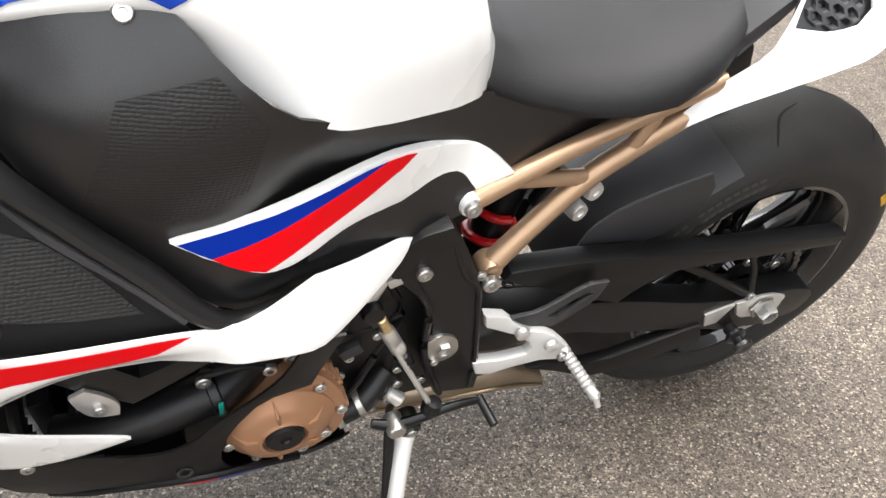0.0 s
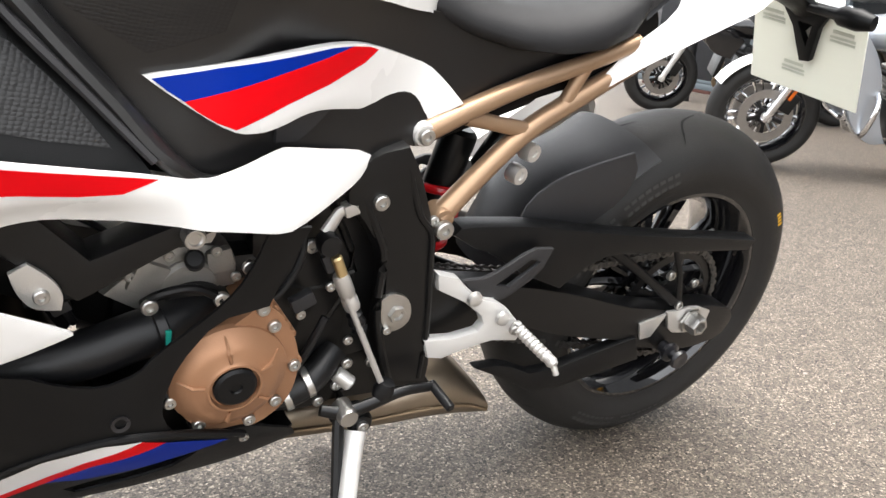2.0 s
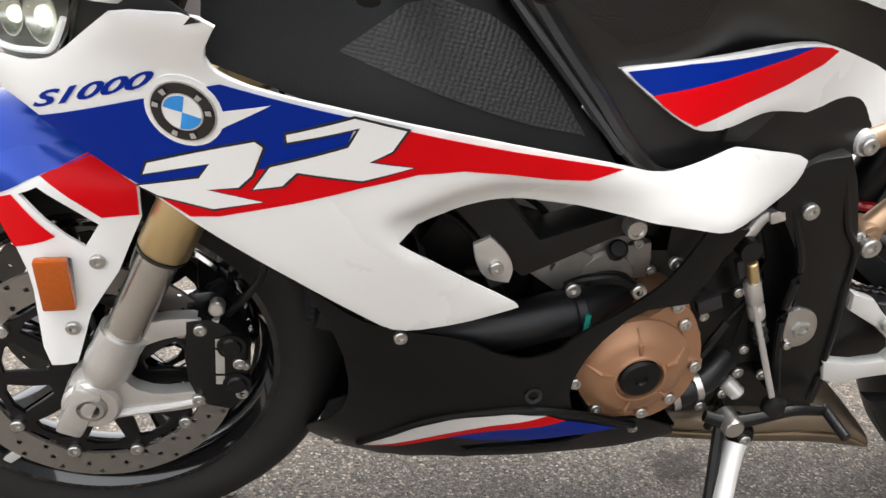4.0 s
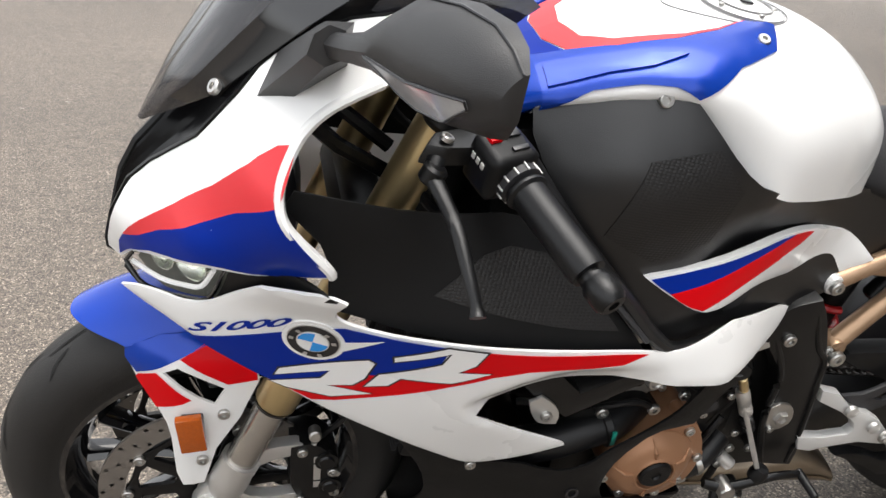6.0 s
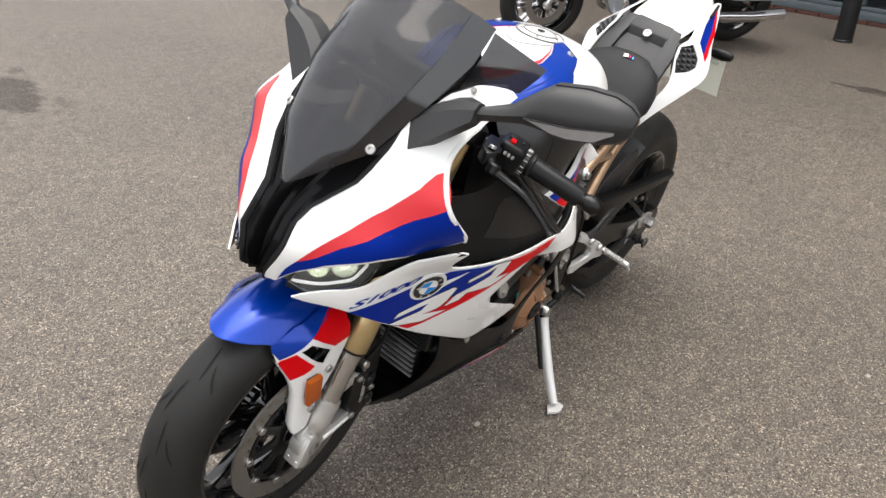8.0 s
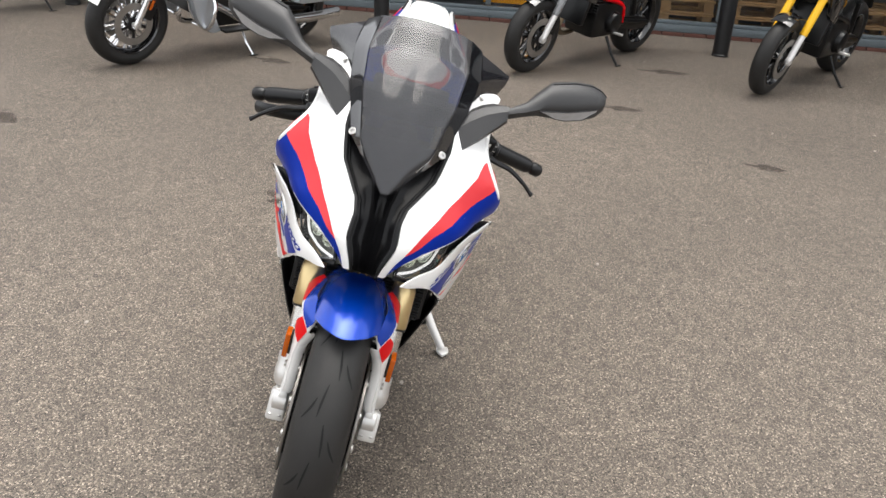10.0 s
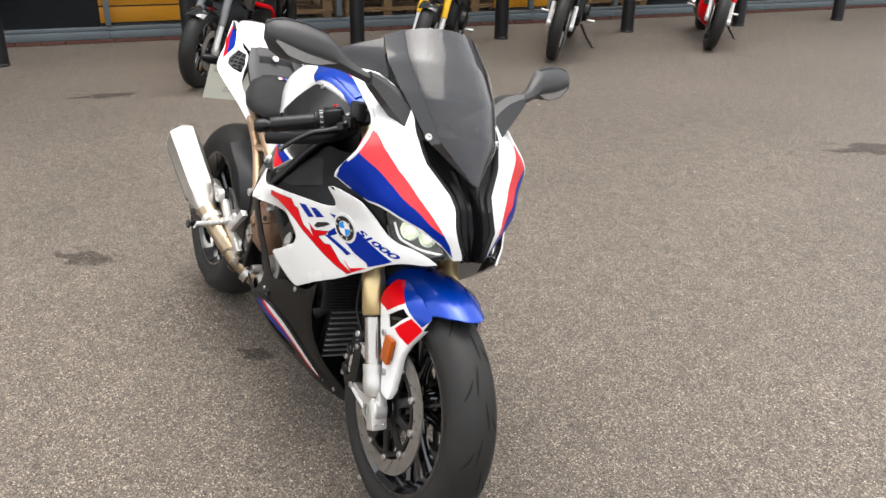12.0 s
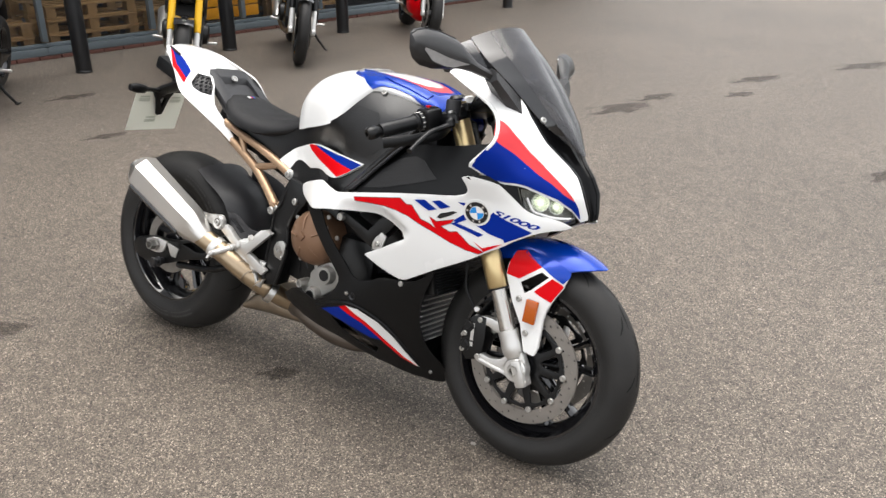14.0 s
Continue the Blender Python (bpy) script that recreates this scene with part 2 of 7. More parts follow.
LAMPIN = mat("lamp_interior", (0.12, 0.125, 0.10), 0.3, metal=0.3, vary=0.3, vscale=40)
MIRROR = mat("mirror_glass", (0.8, 0.82, 0.83), 0.02, metal=1.0, vary=0.0)
GREYLENS = mat("grey_indicator_lens", (0.34, 0.34, 0.345), 0.16, coat=0.6, vary=0.2, vscale=80)
PLATEM = mat("plate_backing", (0.76, 0.76, 0.71), 0.4, vary=0.03)
_n = PLATEM.node_tree
_tl, _mx = _n.nodes.new("ShaderNodeBsdfTranslucent"), _n.nodes.new("ShaderNodeMixShader")
_tl.inputs["Color"].default_value, _mx.inputs[0].default_value = (0.82, 0.83, 0.77, 1), 0.5
_n.links.new(_n.nodes["Principled BSDF"].outputs[0], _mx.inputs[1])
_n.links.new(_tl.outputs[0], _mx.inputs[2])
_n.links.new(_mx.outputs[0], _n.nodes["Material Output"].inputs["Surface"])
PLATEINK = mat("plate_print", (0.56, 0.58, 0.51), 0.5)
TEAL = mat("teal_clip", (0.01, 0.22, 0.17), 0.4)
CYAN = mat("sky_blue_enamel", (0.02, 0.27, 0.72), 0.25, coat=0.5)
ASPHALT, STAIN = asphalt_mat(), stain_mat()


# ---- shape helpers ----
from mathutils import geometry


def part(name, bm, material, parent=None, label="", sharp=38):
    """Links a bmesh as one mesh object under a thing or a part."""
    bmesh.ops.recalc_face_normals(bm, faces=bm.faces)
    me = bpy.data.meshes.new(name)
    bm.to_mesh(me)
    bm.free()
    for p in me.polygons:
        p.use_smooth = True
    me.set_sharp_from_angle(angle=radians(sharp))
    me.materials.append(material)
    ob = new(name, me)
    ob.parent = parent
    if label:
        ob["label"] = label
    return ob


def again(ob, m, parent=None, name=""):
    """The same mesh once more, at the pose m."""
    c = new(name or ob.name.split(".")[0], ob.data)
    c.parent, c.matrix_basis = parent or ob.parent, m
    return c


class Skin:
    """A smooth sheet y(x, z) through a few control points (x, z, y)."""

    def __init__(self, ctrl):
        c = np.array(ctrl, float)
        self.p, n = c[:, :2], len(c)
        a = np.zeros((n + 3, n + 3))
        a[:n, :n] = self.k(self.p[:, None] - self.p[None]) + 1e-6 * np.eye(n)
        a[:n, n], a[:n, n + 1:] = 1, self.p
        a[n:, :n] = a[:n, n:].T
        self.w = np.linalg.solve(a, np.r_[c[:, 2], 0, 0, 0])

    @staticmethod
    def k(d):
        r = (d ** 2).sum(-1)
        return 0.5 * r * np.log(r + 1e-12)

    def __call__(self, x, z):
        return float(self.k(np.array([x, z]) - self.p) @ self.w[:-3] + self.w[-3] + self.w[-2] * x + self.w[-1] * z)


def inside(p, poly):
    x, y, hit, n = p[0], p[1], False, len(poly)
    for i in range(n):
        (x0, y0), (x1, y1) = poly[i], poly[i - 1]
        if (y0 > y) != (y1 > y) and x < (x1 - x0) * (y - y0) / (y1 - y0) + x0:
            hit = not hit
    return hit


def edge_gap(p, poly):
    best = 9.0
    for i in range(len(poly)):
        a, b = Vector(poly[i]), Vector(poly[i - 1])
        d = b - a
        k = max(0, min(1, (Vector(p) - a).dot(d) / max(d.dot(d), 1e-12)))
        best = min(best, (Vector(p) - a - d * k).length)
    return best


def rounded(poly, cut=0.3, times=2, keep=60, crisp=()):
    """Rounds a polygon's blunt corners; corners that turn more than keep degrees stay crisp."""
    pts = [Vector(p) for p in poly]
    for _ in range(times):
        out = []
        for i, p in enumerate(pts):
            a, b = pts[i - 1], pts[(i + 1) % len(pts)]
            u, v = p - a, b - p
            if u.length < 1e-6 or v.length < 1e-6 or u.angle(v) > radians(keep) or u.angle(v) < radians(2) or any((p - Vector(c)).length < 1e-4 for c in crisp):
                out.append(p)
            else:
                out += [p - u * cut * 0.85, p + v * cut * 0.85]
        pts = out
    return [tuple(p) for p in pts]


def dense(poly, step):
    out = []
    for i, p in enumerate(poly):
        q = poly[(i + 1) % len(poly)]
        n = max(1, int((Vector(q) - Vector(p)).length / step))
        out += [tuple(Vector(p).lerp(Vector(q), j / n)) for j in range(n)]
    return out


def mesh2d(poly, holes=(), step=0.02):
    """Triangles that fill a polygon, holes left out: points, triangles, and the rims as index loops."""
    loops, pts, edges = [dense(poly, step), *[dense(h, step) for h in holes]], [], []
    for lp in loops:
        n0 = len(pts)
        pts += lp
        edges += [(n0 + i, n0 + (i + 1) % len(lp)) for i in range(len(lp))]
    xs, ys = [p[0] for p in poly], [p[1] for p in poly]
    y, odd = min(ys), 0
    while y < max(ys):
        x = min(xs) + (step * 0.5 if odd else 0)
        while x < max(xs):
            if inside((x, y), poly) and not any(inside((x, y), h) for h in holes) and all(edge_gap((x, y), lp) > step * 0.45 for lp in (poly, *holes)):
                pts.append((x, y))
            x += step
        y, odd = y + step * 0.866, not odd
    r = geometry.delaunay_2d_cdt([Vector(p) for p in pts], edges, [], 0, 1e-6)
    v = [tuple(p) for p in r[0]]
    tris = []
    for f in r[2]:
        c = (sum(v[i][0] for i in f) / len(f), sum(v[i][1] for i in f) / len(f))
        if inside(c, poly) and not any(inside(c, h) for h in holes):
            tris.append(tuple(f))
    return v, tris


def sheet(fn, poly, thick=0.003, off=0.0, step=0.02, holes=(), soft=0.0, bm=None):
    """A shell of the given thickness laid on the surface fn(a, b), its border rolled in by soft."""
    v, tris = mesh2d(poly, holes, step)
    bm = bm or bmesh.new()
    h, count = 1e-3, {}
    for f in tris:
        for i in range(len(f)):
            e = tuple(sorted((f[i], f[i - 1])))
            count[e] = count.get(e, 0) + 1
    rim = {i for e, c in count.items() if c == 1 for i in e}
    top, low = [], []
    for i, (a, b) in enumerate(v):
        p = Vector(fn(a, b))
        n = (Vector(fn(a + h, b)) - p).cross(Vector(fn(a, b + h)) - p).normalized()
        if n.y * p.y < 0 or (abs(n.y) < 0.2 and n.z < 0):
            n = -n
        top.append(bm.verts.new(p + n * (off - (soft if i in rim else 0))))
        low.append(bm.verts.new(p + n * (off - thick - (soft if i in rim else 0))))
    for f in tris:
        bm.faces.new([top[i] for i in f])
        bm.faces.new([low[i] for i in reversed(f)])
    for f in tris:
        for i in range(len(f)):
            a, b = f[i - 1], f[i]
            if count[tuple(sorted((a, b)))] == 1:
                bm.faces.new((top[a], low[a], low[b], top[b]))
    return bm


def on(skin, s=1):
    """The surface of a skin on one side of the machine."""
    return lambda a, b: (a, s * skin(a, b), b)


def plate(poly, y0, y1, bevel=0.003, holes=(), bm=None, step=0.2):
    """A flat plate cut to an outline in (x, z), from y0 to y1."""
    bm2 = bmesh.new()
    v, tris = mesh2d(poly, holes, step)
    lo = [bm2.verts.new((x, y0, z)) for x, z in v]
    for f in tris:
        bm2.faces.new([lo[i] for i in f])
    bmesh.ops.dissolve_limit(bm2, angle_limit=0.01, verts=bm2.verts, edges=bm2.edges)
    r = bmesh.ops.extrude_face_region(bm2, geom=list(bm2.faces))
    bmesh.ops.translate(bm2, vec=(0, y1 - y0, 0), verts=[g for g in r["geom"] if isinstance(g, bmesh.types.BMVert)])
    bmesh.ops.recalc_face_normals(bm2, faces=bm2.faces)
    if bevel:
        es = [e for e in bm2.edges if len(e.link_faces) == 2 and e.calc_face_angle(0) > 0.9 and abs((e.verts[0].co - e.verts[1].co).y) < 1e-6]
        bmesh.ops.bevel(bm2, geom=es, offset=bevel, segments=2, affect="EDGES", profile=0.6, clamp_overlap=True)
    return join(bm, bm2)


def join(bm, other, m=None):
    if m is not None:
        bmesh.ops.transform(other, matrix=m, verts=other.verts)
    if bm is None:
        return other
    tmp = bpy.data.meshes.new("tmp")
    other.to_mesh(tmp)
    other.free()
    bm.from_mesh(tmp)
    bpy.data.meshes.remove(tmp)
    return bm


def spline(pts, n=6):
    """A smooth line through points."""
    p = [Vector(q) for q in pts]
    p = [2 * p[0] - p[1], *p, 2 * p[-1] - p[-2]]
    out = []
    for i in range(1, len(p) - 2):
        for j in range(n):
            t = j / n
            a, b, c, d = p[i - 1], p[i], p[i + 1], p[i + 2]
            out.append(0.5 * (2 * b + (c - a) * t + (2 * a - 5 * b + 4 * c - d) * t * t + (3 * b - a - 3 * c + d) * t ** 3))
    return out + [p[-2]]


def tube(pts, r, seg=12, bm=None, flat=1.0, up=(0, 0, 1), smooth=0):
    """A tube along points; r: one radius or one for each point; flat squeezes it along up."""
    bm = bm or bmesh.new()
    pts = [Vector(p) for p in pts]
    rs = [r] * len(pts) if isinstance(r, (int, float)) else list(r)
    if smooth:
        n = len(pts)
        k = [i for i in range(n)]
        new_p = spline(pts, smooth)
        rs = [float(np.interp(i / smooth, k, rs)) for i in range(len(new_p))]
        pts = new_p
    rings = []
    for i, p in enumerate(pts):
        d = (pts[min(i + 1, len(pts) - 1)] - pts[max(i - 1, 0)]).normalized()
        u = Vector(up)
        u = (u - d * u.dot(d))
        if u.length < 0.05:
            u = Vector((1, 0, 0)) - d * d.x
        u.normalize()
        w = d.cross(u)
        rings.append([bm.verts.new(p + rs[i] * (w * math.cos(a) + u * flat * math.sin(a))) for a in [2 * math.pi * j / seg for j in range(seg)]])
    for a, b in zip(rings, rings[1:]):
        for j in range(seg):
            bm.faces.new((a[j], a[j - 1], b[j - 1], b[j]))
    bm.faces.new(rings[0])
    bm.faces.new(reversed(rings[-1]))
    return bm


def lathe(profile, origin=(0, 0, 0), axis=(0, 1, 0), seg=32, bm=None, close=False):
    """Turns (radius, height) pairs about an axis through origin."""
    bm2 = bmesh.new()
    rings = []
    for r, h in profile:
        if r < 1e-6:
            rings.append([bm2.verts.new((0, 0, h))])
        else:
            rings.append([bm2.verts.new((r * math.cos(2 * math.pi * j / seg), r * math.sin(2 * math.pi * j / seg), h)) for j in range(seg)])
    pairs = list(zip(rings, rings[1:])) + ([(rings[-1], rings[0])] if close else [])
    for a, b in pairs:
        for j in range(seg):
            q = [a[j % len(a)], a[(j - 1) % len(a)], b[(j - 1) % len(b)], b[j % len(b)]]
            q = [x for i, x in enumerate(q) if x not in q[:i]]
            if len(q) > 2:
                bm2.faces.new(q)
    m = Matrix.Translation(origin) @ Vector(axis).to_track_quat("Z", "Y").to_matrix().to_4x4()
    return join(bm, bm2, m)


def rod(a, b, r, seg=16, bm=None, bevel=0.0):
    """A round bar from a to b with softened ends."""
    a, b = Vector(a), Vector(b)
    n, c = (b - a).length, bevel or min(r * 0.25, (b - a).length * 0.2)
    return lathe([(0, 0), (r - c, 0), (r, c), (r, n - c), (r - c, n), (0, n)], a, b - a, seg, bm)


def block(center, size, bevel=0.004, m=None, bm=None, seg=2):
    bm2 = bmesh.new()
    bmesh.ops.create_cube(bm2, size=1)
    bmesh.ops.scale(bm2, vec=size, verts=bm2.verts)
    if bevel:
        bmesh.ops.bevel(bm2, geom=list(bm2.edges), offset=min(bevel, min(size) * 0.45), segments=seg, affect="EDGES", profile=0.6)
    if m is not None:
        bmesh.ops.transform(bm2, matrix=m, verts=bm2.verts)
    bmesh.ops.translate(bm2, vec=center, verts=bm2.verts)
    return join(bm, bm2)


def loft(rings, bm=None, caps=True):
    """A skin over rings with the same number of points."""
    bm = bm or bmesh.new()
    rs = [[bm.verts.new(p) for p in ring] for ring in rings]
    n = len(rs[0])
    for a, b in zip(rs, rs[1:]):
        for j in range(n):
            bm.faces.new((a[j], a[j - 1], b[j - 1], b[j]))
    if caps:
        bm.faces.new(rs[0])
        bm.faces.new(reversed(rs[-1]))
    return bm


def prism(top, down, bevel=0.003, bm=None):
    """A solid under a flat outline of places, as deep as the vector down."""
    bm2 = bmesh.new()
    a = [bm2.verts.new(p) for p in top]
    b = [bm2.verts.new(Vector(p) + Vector(down)) for p in top]
    bm2.faces.new(a)
    bm2.faces.new(list(reversed(b)))
    for i in range(len(a)):
        bm2.faces.new((a[i - 1], a[i], b[i], b[i - 1]))
    bmesh.ops.recalc_face_normals(bm2, faces=bm2.faces)
    if bevel:
        bmesh.ops.bevel(bm2, geom=list(bm2.edges), offset=bevel, segments=2, affect="EDGES", profile=0.6, clamp_overlap=True)
    return join(bm, bm2)


BOLT = bpy.data.meshes.new("bolt")
_b = lathe([(0, 0.35), (0.42, 0.35), (0.45, 0.75), (0.85, 0.75), (1.0, 0.6), (1.0, 0)], seg=14, axis=(0, 0, 1))
_b.to_mesh(BOLT)
_b.free()
BOLT.materials.append(STEEL)
BOLT.set_sharp_from_angle(angle=radians(35))


def bolt(parent, at, way=(0, 1, 0), r=0.008, name="bolt"):
    ob = new(name, BOLT)
    ob.parent = parent
    ob.matrix_basis = Matrix.Translation(at) @ Vector(way).to_track_quat("Z", "Y").to_matrix().to_4x4() @ Matrix.Scale(r, 4)
    return ob


def wheel(parent, name, c, R, w, rim_r, hub_r, spokes, arm_w):
    """A cast wheel with its tyre: the rim is the part, the rest hangs on it."""
    cx, cy, cz = c
    h = w * 0.86
    prof = [(rim_r + 0.004, -h), (rim_r + 0.004, -h + 0.006), (rim_r - 0.008, -h + 0.012), (rim_r - 0.022, -h * 0.55), (rim_r - 0.026, 0), (rim_r - 0.022, h * 0.55),
            (rim_r - 0.008, h - 0.012), (rim_r + 0.004, h - 0.006), (rim_r + 0.004, h), (rim_r - 0.010, h), (rim_r - 0.018, h - 0.010), (rim_r - 0.034, h * 0.5), (rim_r - 0.037, 0),
            (rim_r - 0.034, -h * 0.5), (rim_r - 0.018, -h + 0.010), (rim_r - 0.010, -h)]
    rim = part(name, lathe(prof, c, (0, 1, 0), 72, close=True), GLOSS, parent, "glossy black cast alloy wheel", 50)
    k = R - rim_r
    tp = []
    for a, b in ((0, 1.0), (0.3, 0.972), (0.55, 0.90), (0.78, 0.76), (0.93, 0.58), (1.0, 0.42), (0.985, 0.28), (0.93, 0.14), (0.88, 0.05), (0.87, -0.03)):
        tp.append((rim_r + k * b, w * a))
    tp = [(r, -y) for r, y in reversed(tp[1:])] + tp + [(rim_r - 0.004, w * 0.7), (rim_r - 0.004, -w * 0.7)]
    part("tyre", lathe(tp, c, (0, 1, 0), 96, close=True), RUBBER, rim, "worn black sport tyre with fine grooves", 60)
    part("hub", lathe([(0.012, -0.075), (hub_r * 0.8, -0.075), (hub_r, -0.06), (hub_r * 0.82, -0.02), (hub_r * 0.82, 0.02), (hub_r, 0.06), (hub_r * 0.8, 0.075), (0.012, 0.075)], c, (0, 1, 0), 32, close=True), GLOSS, rim)
    first = None
    for i in range(spokes):
        if not first:
            bm = bmesh.new()
            for sgn in (-1, 1):
                a0, a1 = sgn * 0.16, sgn * 0.24
                p0 = Vector((math.sin(a0) * hub_r, 0, math.cos(a0) * hub_r * 0.9))
                p1 = Vector((math.sin(sgn * 0.20) * rim_r * 0.5, 0, math.cos(0.20) * rim_r * 0.5))
                p2 = Vector((math.sin(a1) * (rim_r - 0.028), 0, math.cos(a1) * (rim_r - 0.028)))
                tube([p0, p1, p2], [arm_w * 1.2, arm_w * 0.8, arm_w], 8, bm, 1.7, (0, 1, 0), smooth=4)
            first = part("spoke", bm, GLOSS, rim)
            first.matrix_basis = Matrix.Translation(c)
        else:
            again(first, Matrix.Translation(c) @ Matrix.Rotation(2 * math.pi * i / spokes, 4, "Y"), rim)
    return rim


def tread(rim, c, R, w, rim_r, n, marks):
    """Curved grooves pressed round the tread; each mark is a chain of (angle, across)."""
    k = R - rim_r
    prof = [(0, 1.0), (0.3, 0.972), (0.55, 0.90), (0.78, 0.76), (0.93, 0.58)]

    def at(a, u):
        r = rim_r + k * float(np.interp(abs(u), [p[0] for p in prof], [p[1] for p in prof])) + 0.0012
        return Vector((c[0] + r * math.sin(a), c[1] + w * u, c[2] + r * math.cos(a)))

    mid = Matrix.Translation(c)
    for mk in marks:
        bm = bmesh.new()
        line = spline([(a, u, 0) for a, u in mk], 5)
        m = len(line) - 1
        prev = None
        for j, l in enumerate(line):
            wd = 0.0023 * math.sin(math.pi * (0.1 + 0.8 * j / m))
            d = line[min(j + 1, m)] - line[max(j - 1, 0)]
            t = Vector((d.x * R, d.y * w)).normalized()
            p1, p2 = at(l.x - t.y * wd / R, l.y + t.x * wd / w), at(l.x + t.y * wd / R, l.y - t.x * wd / w)
            cur = (bm.verts.new(p1), bm.verts.new(p2))
            if prev:
                bm.faces.new((prev[0], prev[1], cur[1], cur[0]))
            prev = cur
        first = part("tread_groove", bm, GROOVE, rim)
        for i in range(1, n):
            again(first, mid @ Matrix.Rotation(2 * math.pi * i / n, 4, "Y") @ mid.inverted(), rim)


def brake_disc(parent, c, y, r0, r1, rows, n, thick=0.005):
    """A drilled brake disc: a ring of cells, each with a round hole through it."""
    bm = bmesh.new()
    cell = 2 * math.pi / n

    def cellmesh(a0, a1, q0, q1, hole):
        for sgn in (1, -1):
            corner = []
            ts = [(a0, q0), ((a0 + a1) / 2, q0), (a1, q0), (a1, (q0 + q1) / 2), (a1, q1), ((a0 + a1) / 2, q1), (a0, q1), (a0, (q0 + q1) / 2)]
            vs = [bm.verts.new((math.sin(a) * r, sgn * thick / 2, math.cos(a) * r)) for a, r in ts]
            if hole:
                am, rm, hr = (a0 + a1) / 2, (q0 + q1) / 2, hole
                hs = [bm.verts.new((math.sin(am) * rm + hr * (math.cos(am) * math.cos(b) + math.sin(am) * math.sin(b)), sgn * thick / 2, math.cos(am) * rm + hr * (-math.sin(am) * math.cos(b) + math.cos(am) * math.sin(b))))
                      for b in [math.pi * (1.25 + 0.25 * i) for i in range(8)]]
                for i in range(8):
                    bm.faces.new((vs[i], vs[i - 1], hs[i - 1], hs[i]))
            else:
                bm.faces.new(vs)

    qs = np.linspace(r0, r1, rows + 1)
    for i in range(n):
        for j in range(rows):
            cellmesh(i * cell, (i + 1) * cell, qs[j], qs[j + 1], 0.0033 if (i + 2 * j) % 3 == 0 else 0)
    bmesh.ops.remove_doubles(bm, verts=bm.verts, dist=1e-5)
    for q in (r0, r1):
        lathe([(q, -thick / 2), (q, thick / 2)], (0, 0, 0), (0, 1, 0), n, bm)
    bmesh.ops.translate(bm, vec=(c[0], y, c[2]), verts=bm.verts)
    return part("brake_disc", bm, DISC, parent, "drilled steel brake disc", 30)


# ---- ground ----
bm = bmesh.new()
bmesh.ops.create_grid(bm, x_segments=40, y_segments=40, size=150)
ground = tagged(part("ground", bm, ASPHALT), "worn grey-brown asphalt of a car park", "ground", kind="structure")

# ---- the motorcycle: x ahead from the rear axle, y to its left, z up, leaning on its stand ----
bike = tagged(new("motorcycle"), "white, blue and red sport motorcycle leaning on its side stand", "motorcycle")
bike.matrix_world = Matrix.Translation((0, 0, 0.003)) @ Matrix.Rotation(-math.atan(0.225), 4, "X")

SIDE = Skin([(1.523, .69, .084), (1.45, .674, .145), (1.316, .702, .204), (1.287, .80, .245), (.946, .676, .249), (.999, .521, .242), (1.125, .594, .246),
             (1.12, .475, .215), (.804, .616, .245), (.798, .695, .214), (.67, .66, .15)])
COWL = Skin([(1.548, .709, .024), (1.505, .71, .067), (1.514, .768, .075), (1.352, .891, .229), (1.332, .941, .195), (1.301, .815, .247), (1.401, .936, .095),
             (1.369, .956, .13), (1.308, 1.014, .13), (1.244, 1.041, .150), (1.483, .838, .053), (1.428, .892, .097), (1.400, .871, .172), (1.446, .810, .152), (1.339, .776, .200), (1.379, .913, .172)])
WEDGE = Skin([(.932, .76, .202), (.851, .715, .212), (.682, .778, .145), (.547, .710, .129), (.642, .669, .127), (.585, .744, .118)])
COVER = Skin([(.80, .775, .158), (.74, .735, .150), (.942, .962, .140), (.90, .905, .183), (.99, .90, .174), (.793, .852, .184), (.598, .803, .104), (.90, .83, .196), (.932, .76, .190), (.851, .715, .195), (.681, .775, .127), (.547, .708, .110), (1.05, .82, .17), (.40, .78, .09), (1.03, .935, .125)])
INNER = Skin([(1.29, .775, .207), (1.12, .735, .235), (.95, .69, .237), (1.25, .88, .19), (1.08, .88, .16), (1.0, .80, .19)])
BELLY = Skin([(1.108, .46, .207), (.9, .42, .214), (.933, .391, .217), (.933, .354, .214), (1.122, .189, .084), (1.166, .152, .03), (.648, .20, .10), (.78, .31, .19), (1.18, .40, .17), (.80, .60, .232), (1.0, .26, .15), (.85, .22, .14)])
HEAD = Skin([(1.508, .70, .085), (1.43, .725, .145), (1.36, .765, .205), (1.47, .755, .105), (1.40, .78, .170), (1.515, .72, .065)])
TAIL = Skin([(.324, .722, .11), (.215, .868, .131), (.171, .875, .165), (-.015, .975, .105), (-.055, 1.007, .081), (.185, .926, .105), (.05, .92, .145), (.10, .96, .10)])

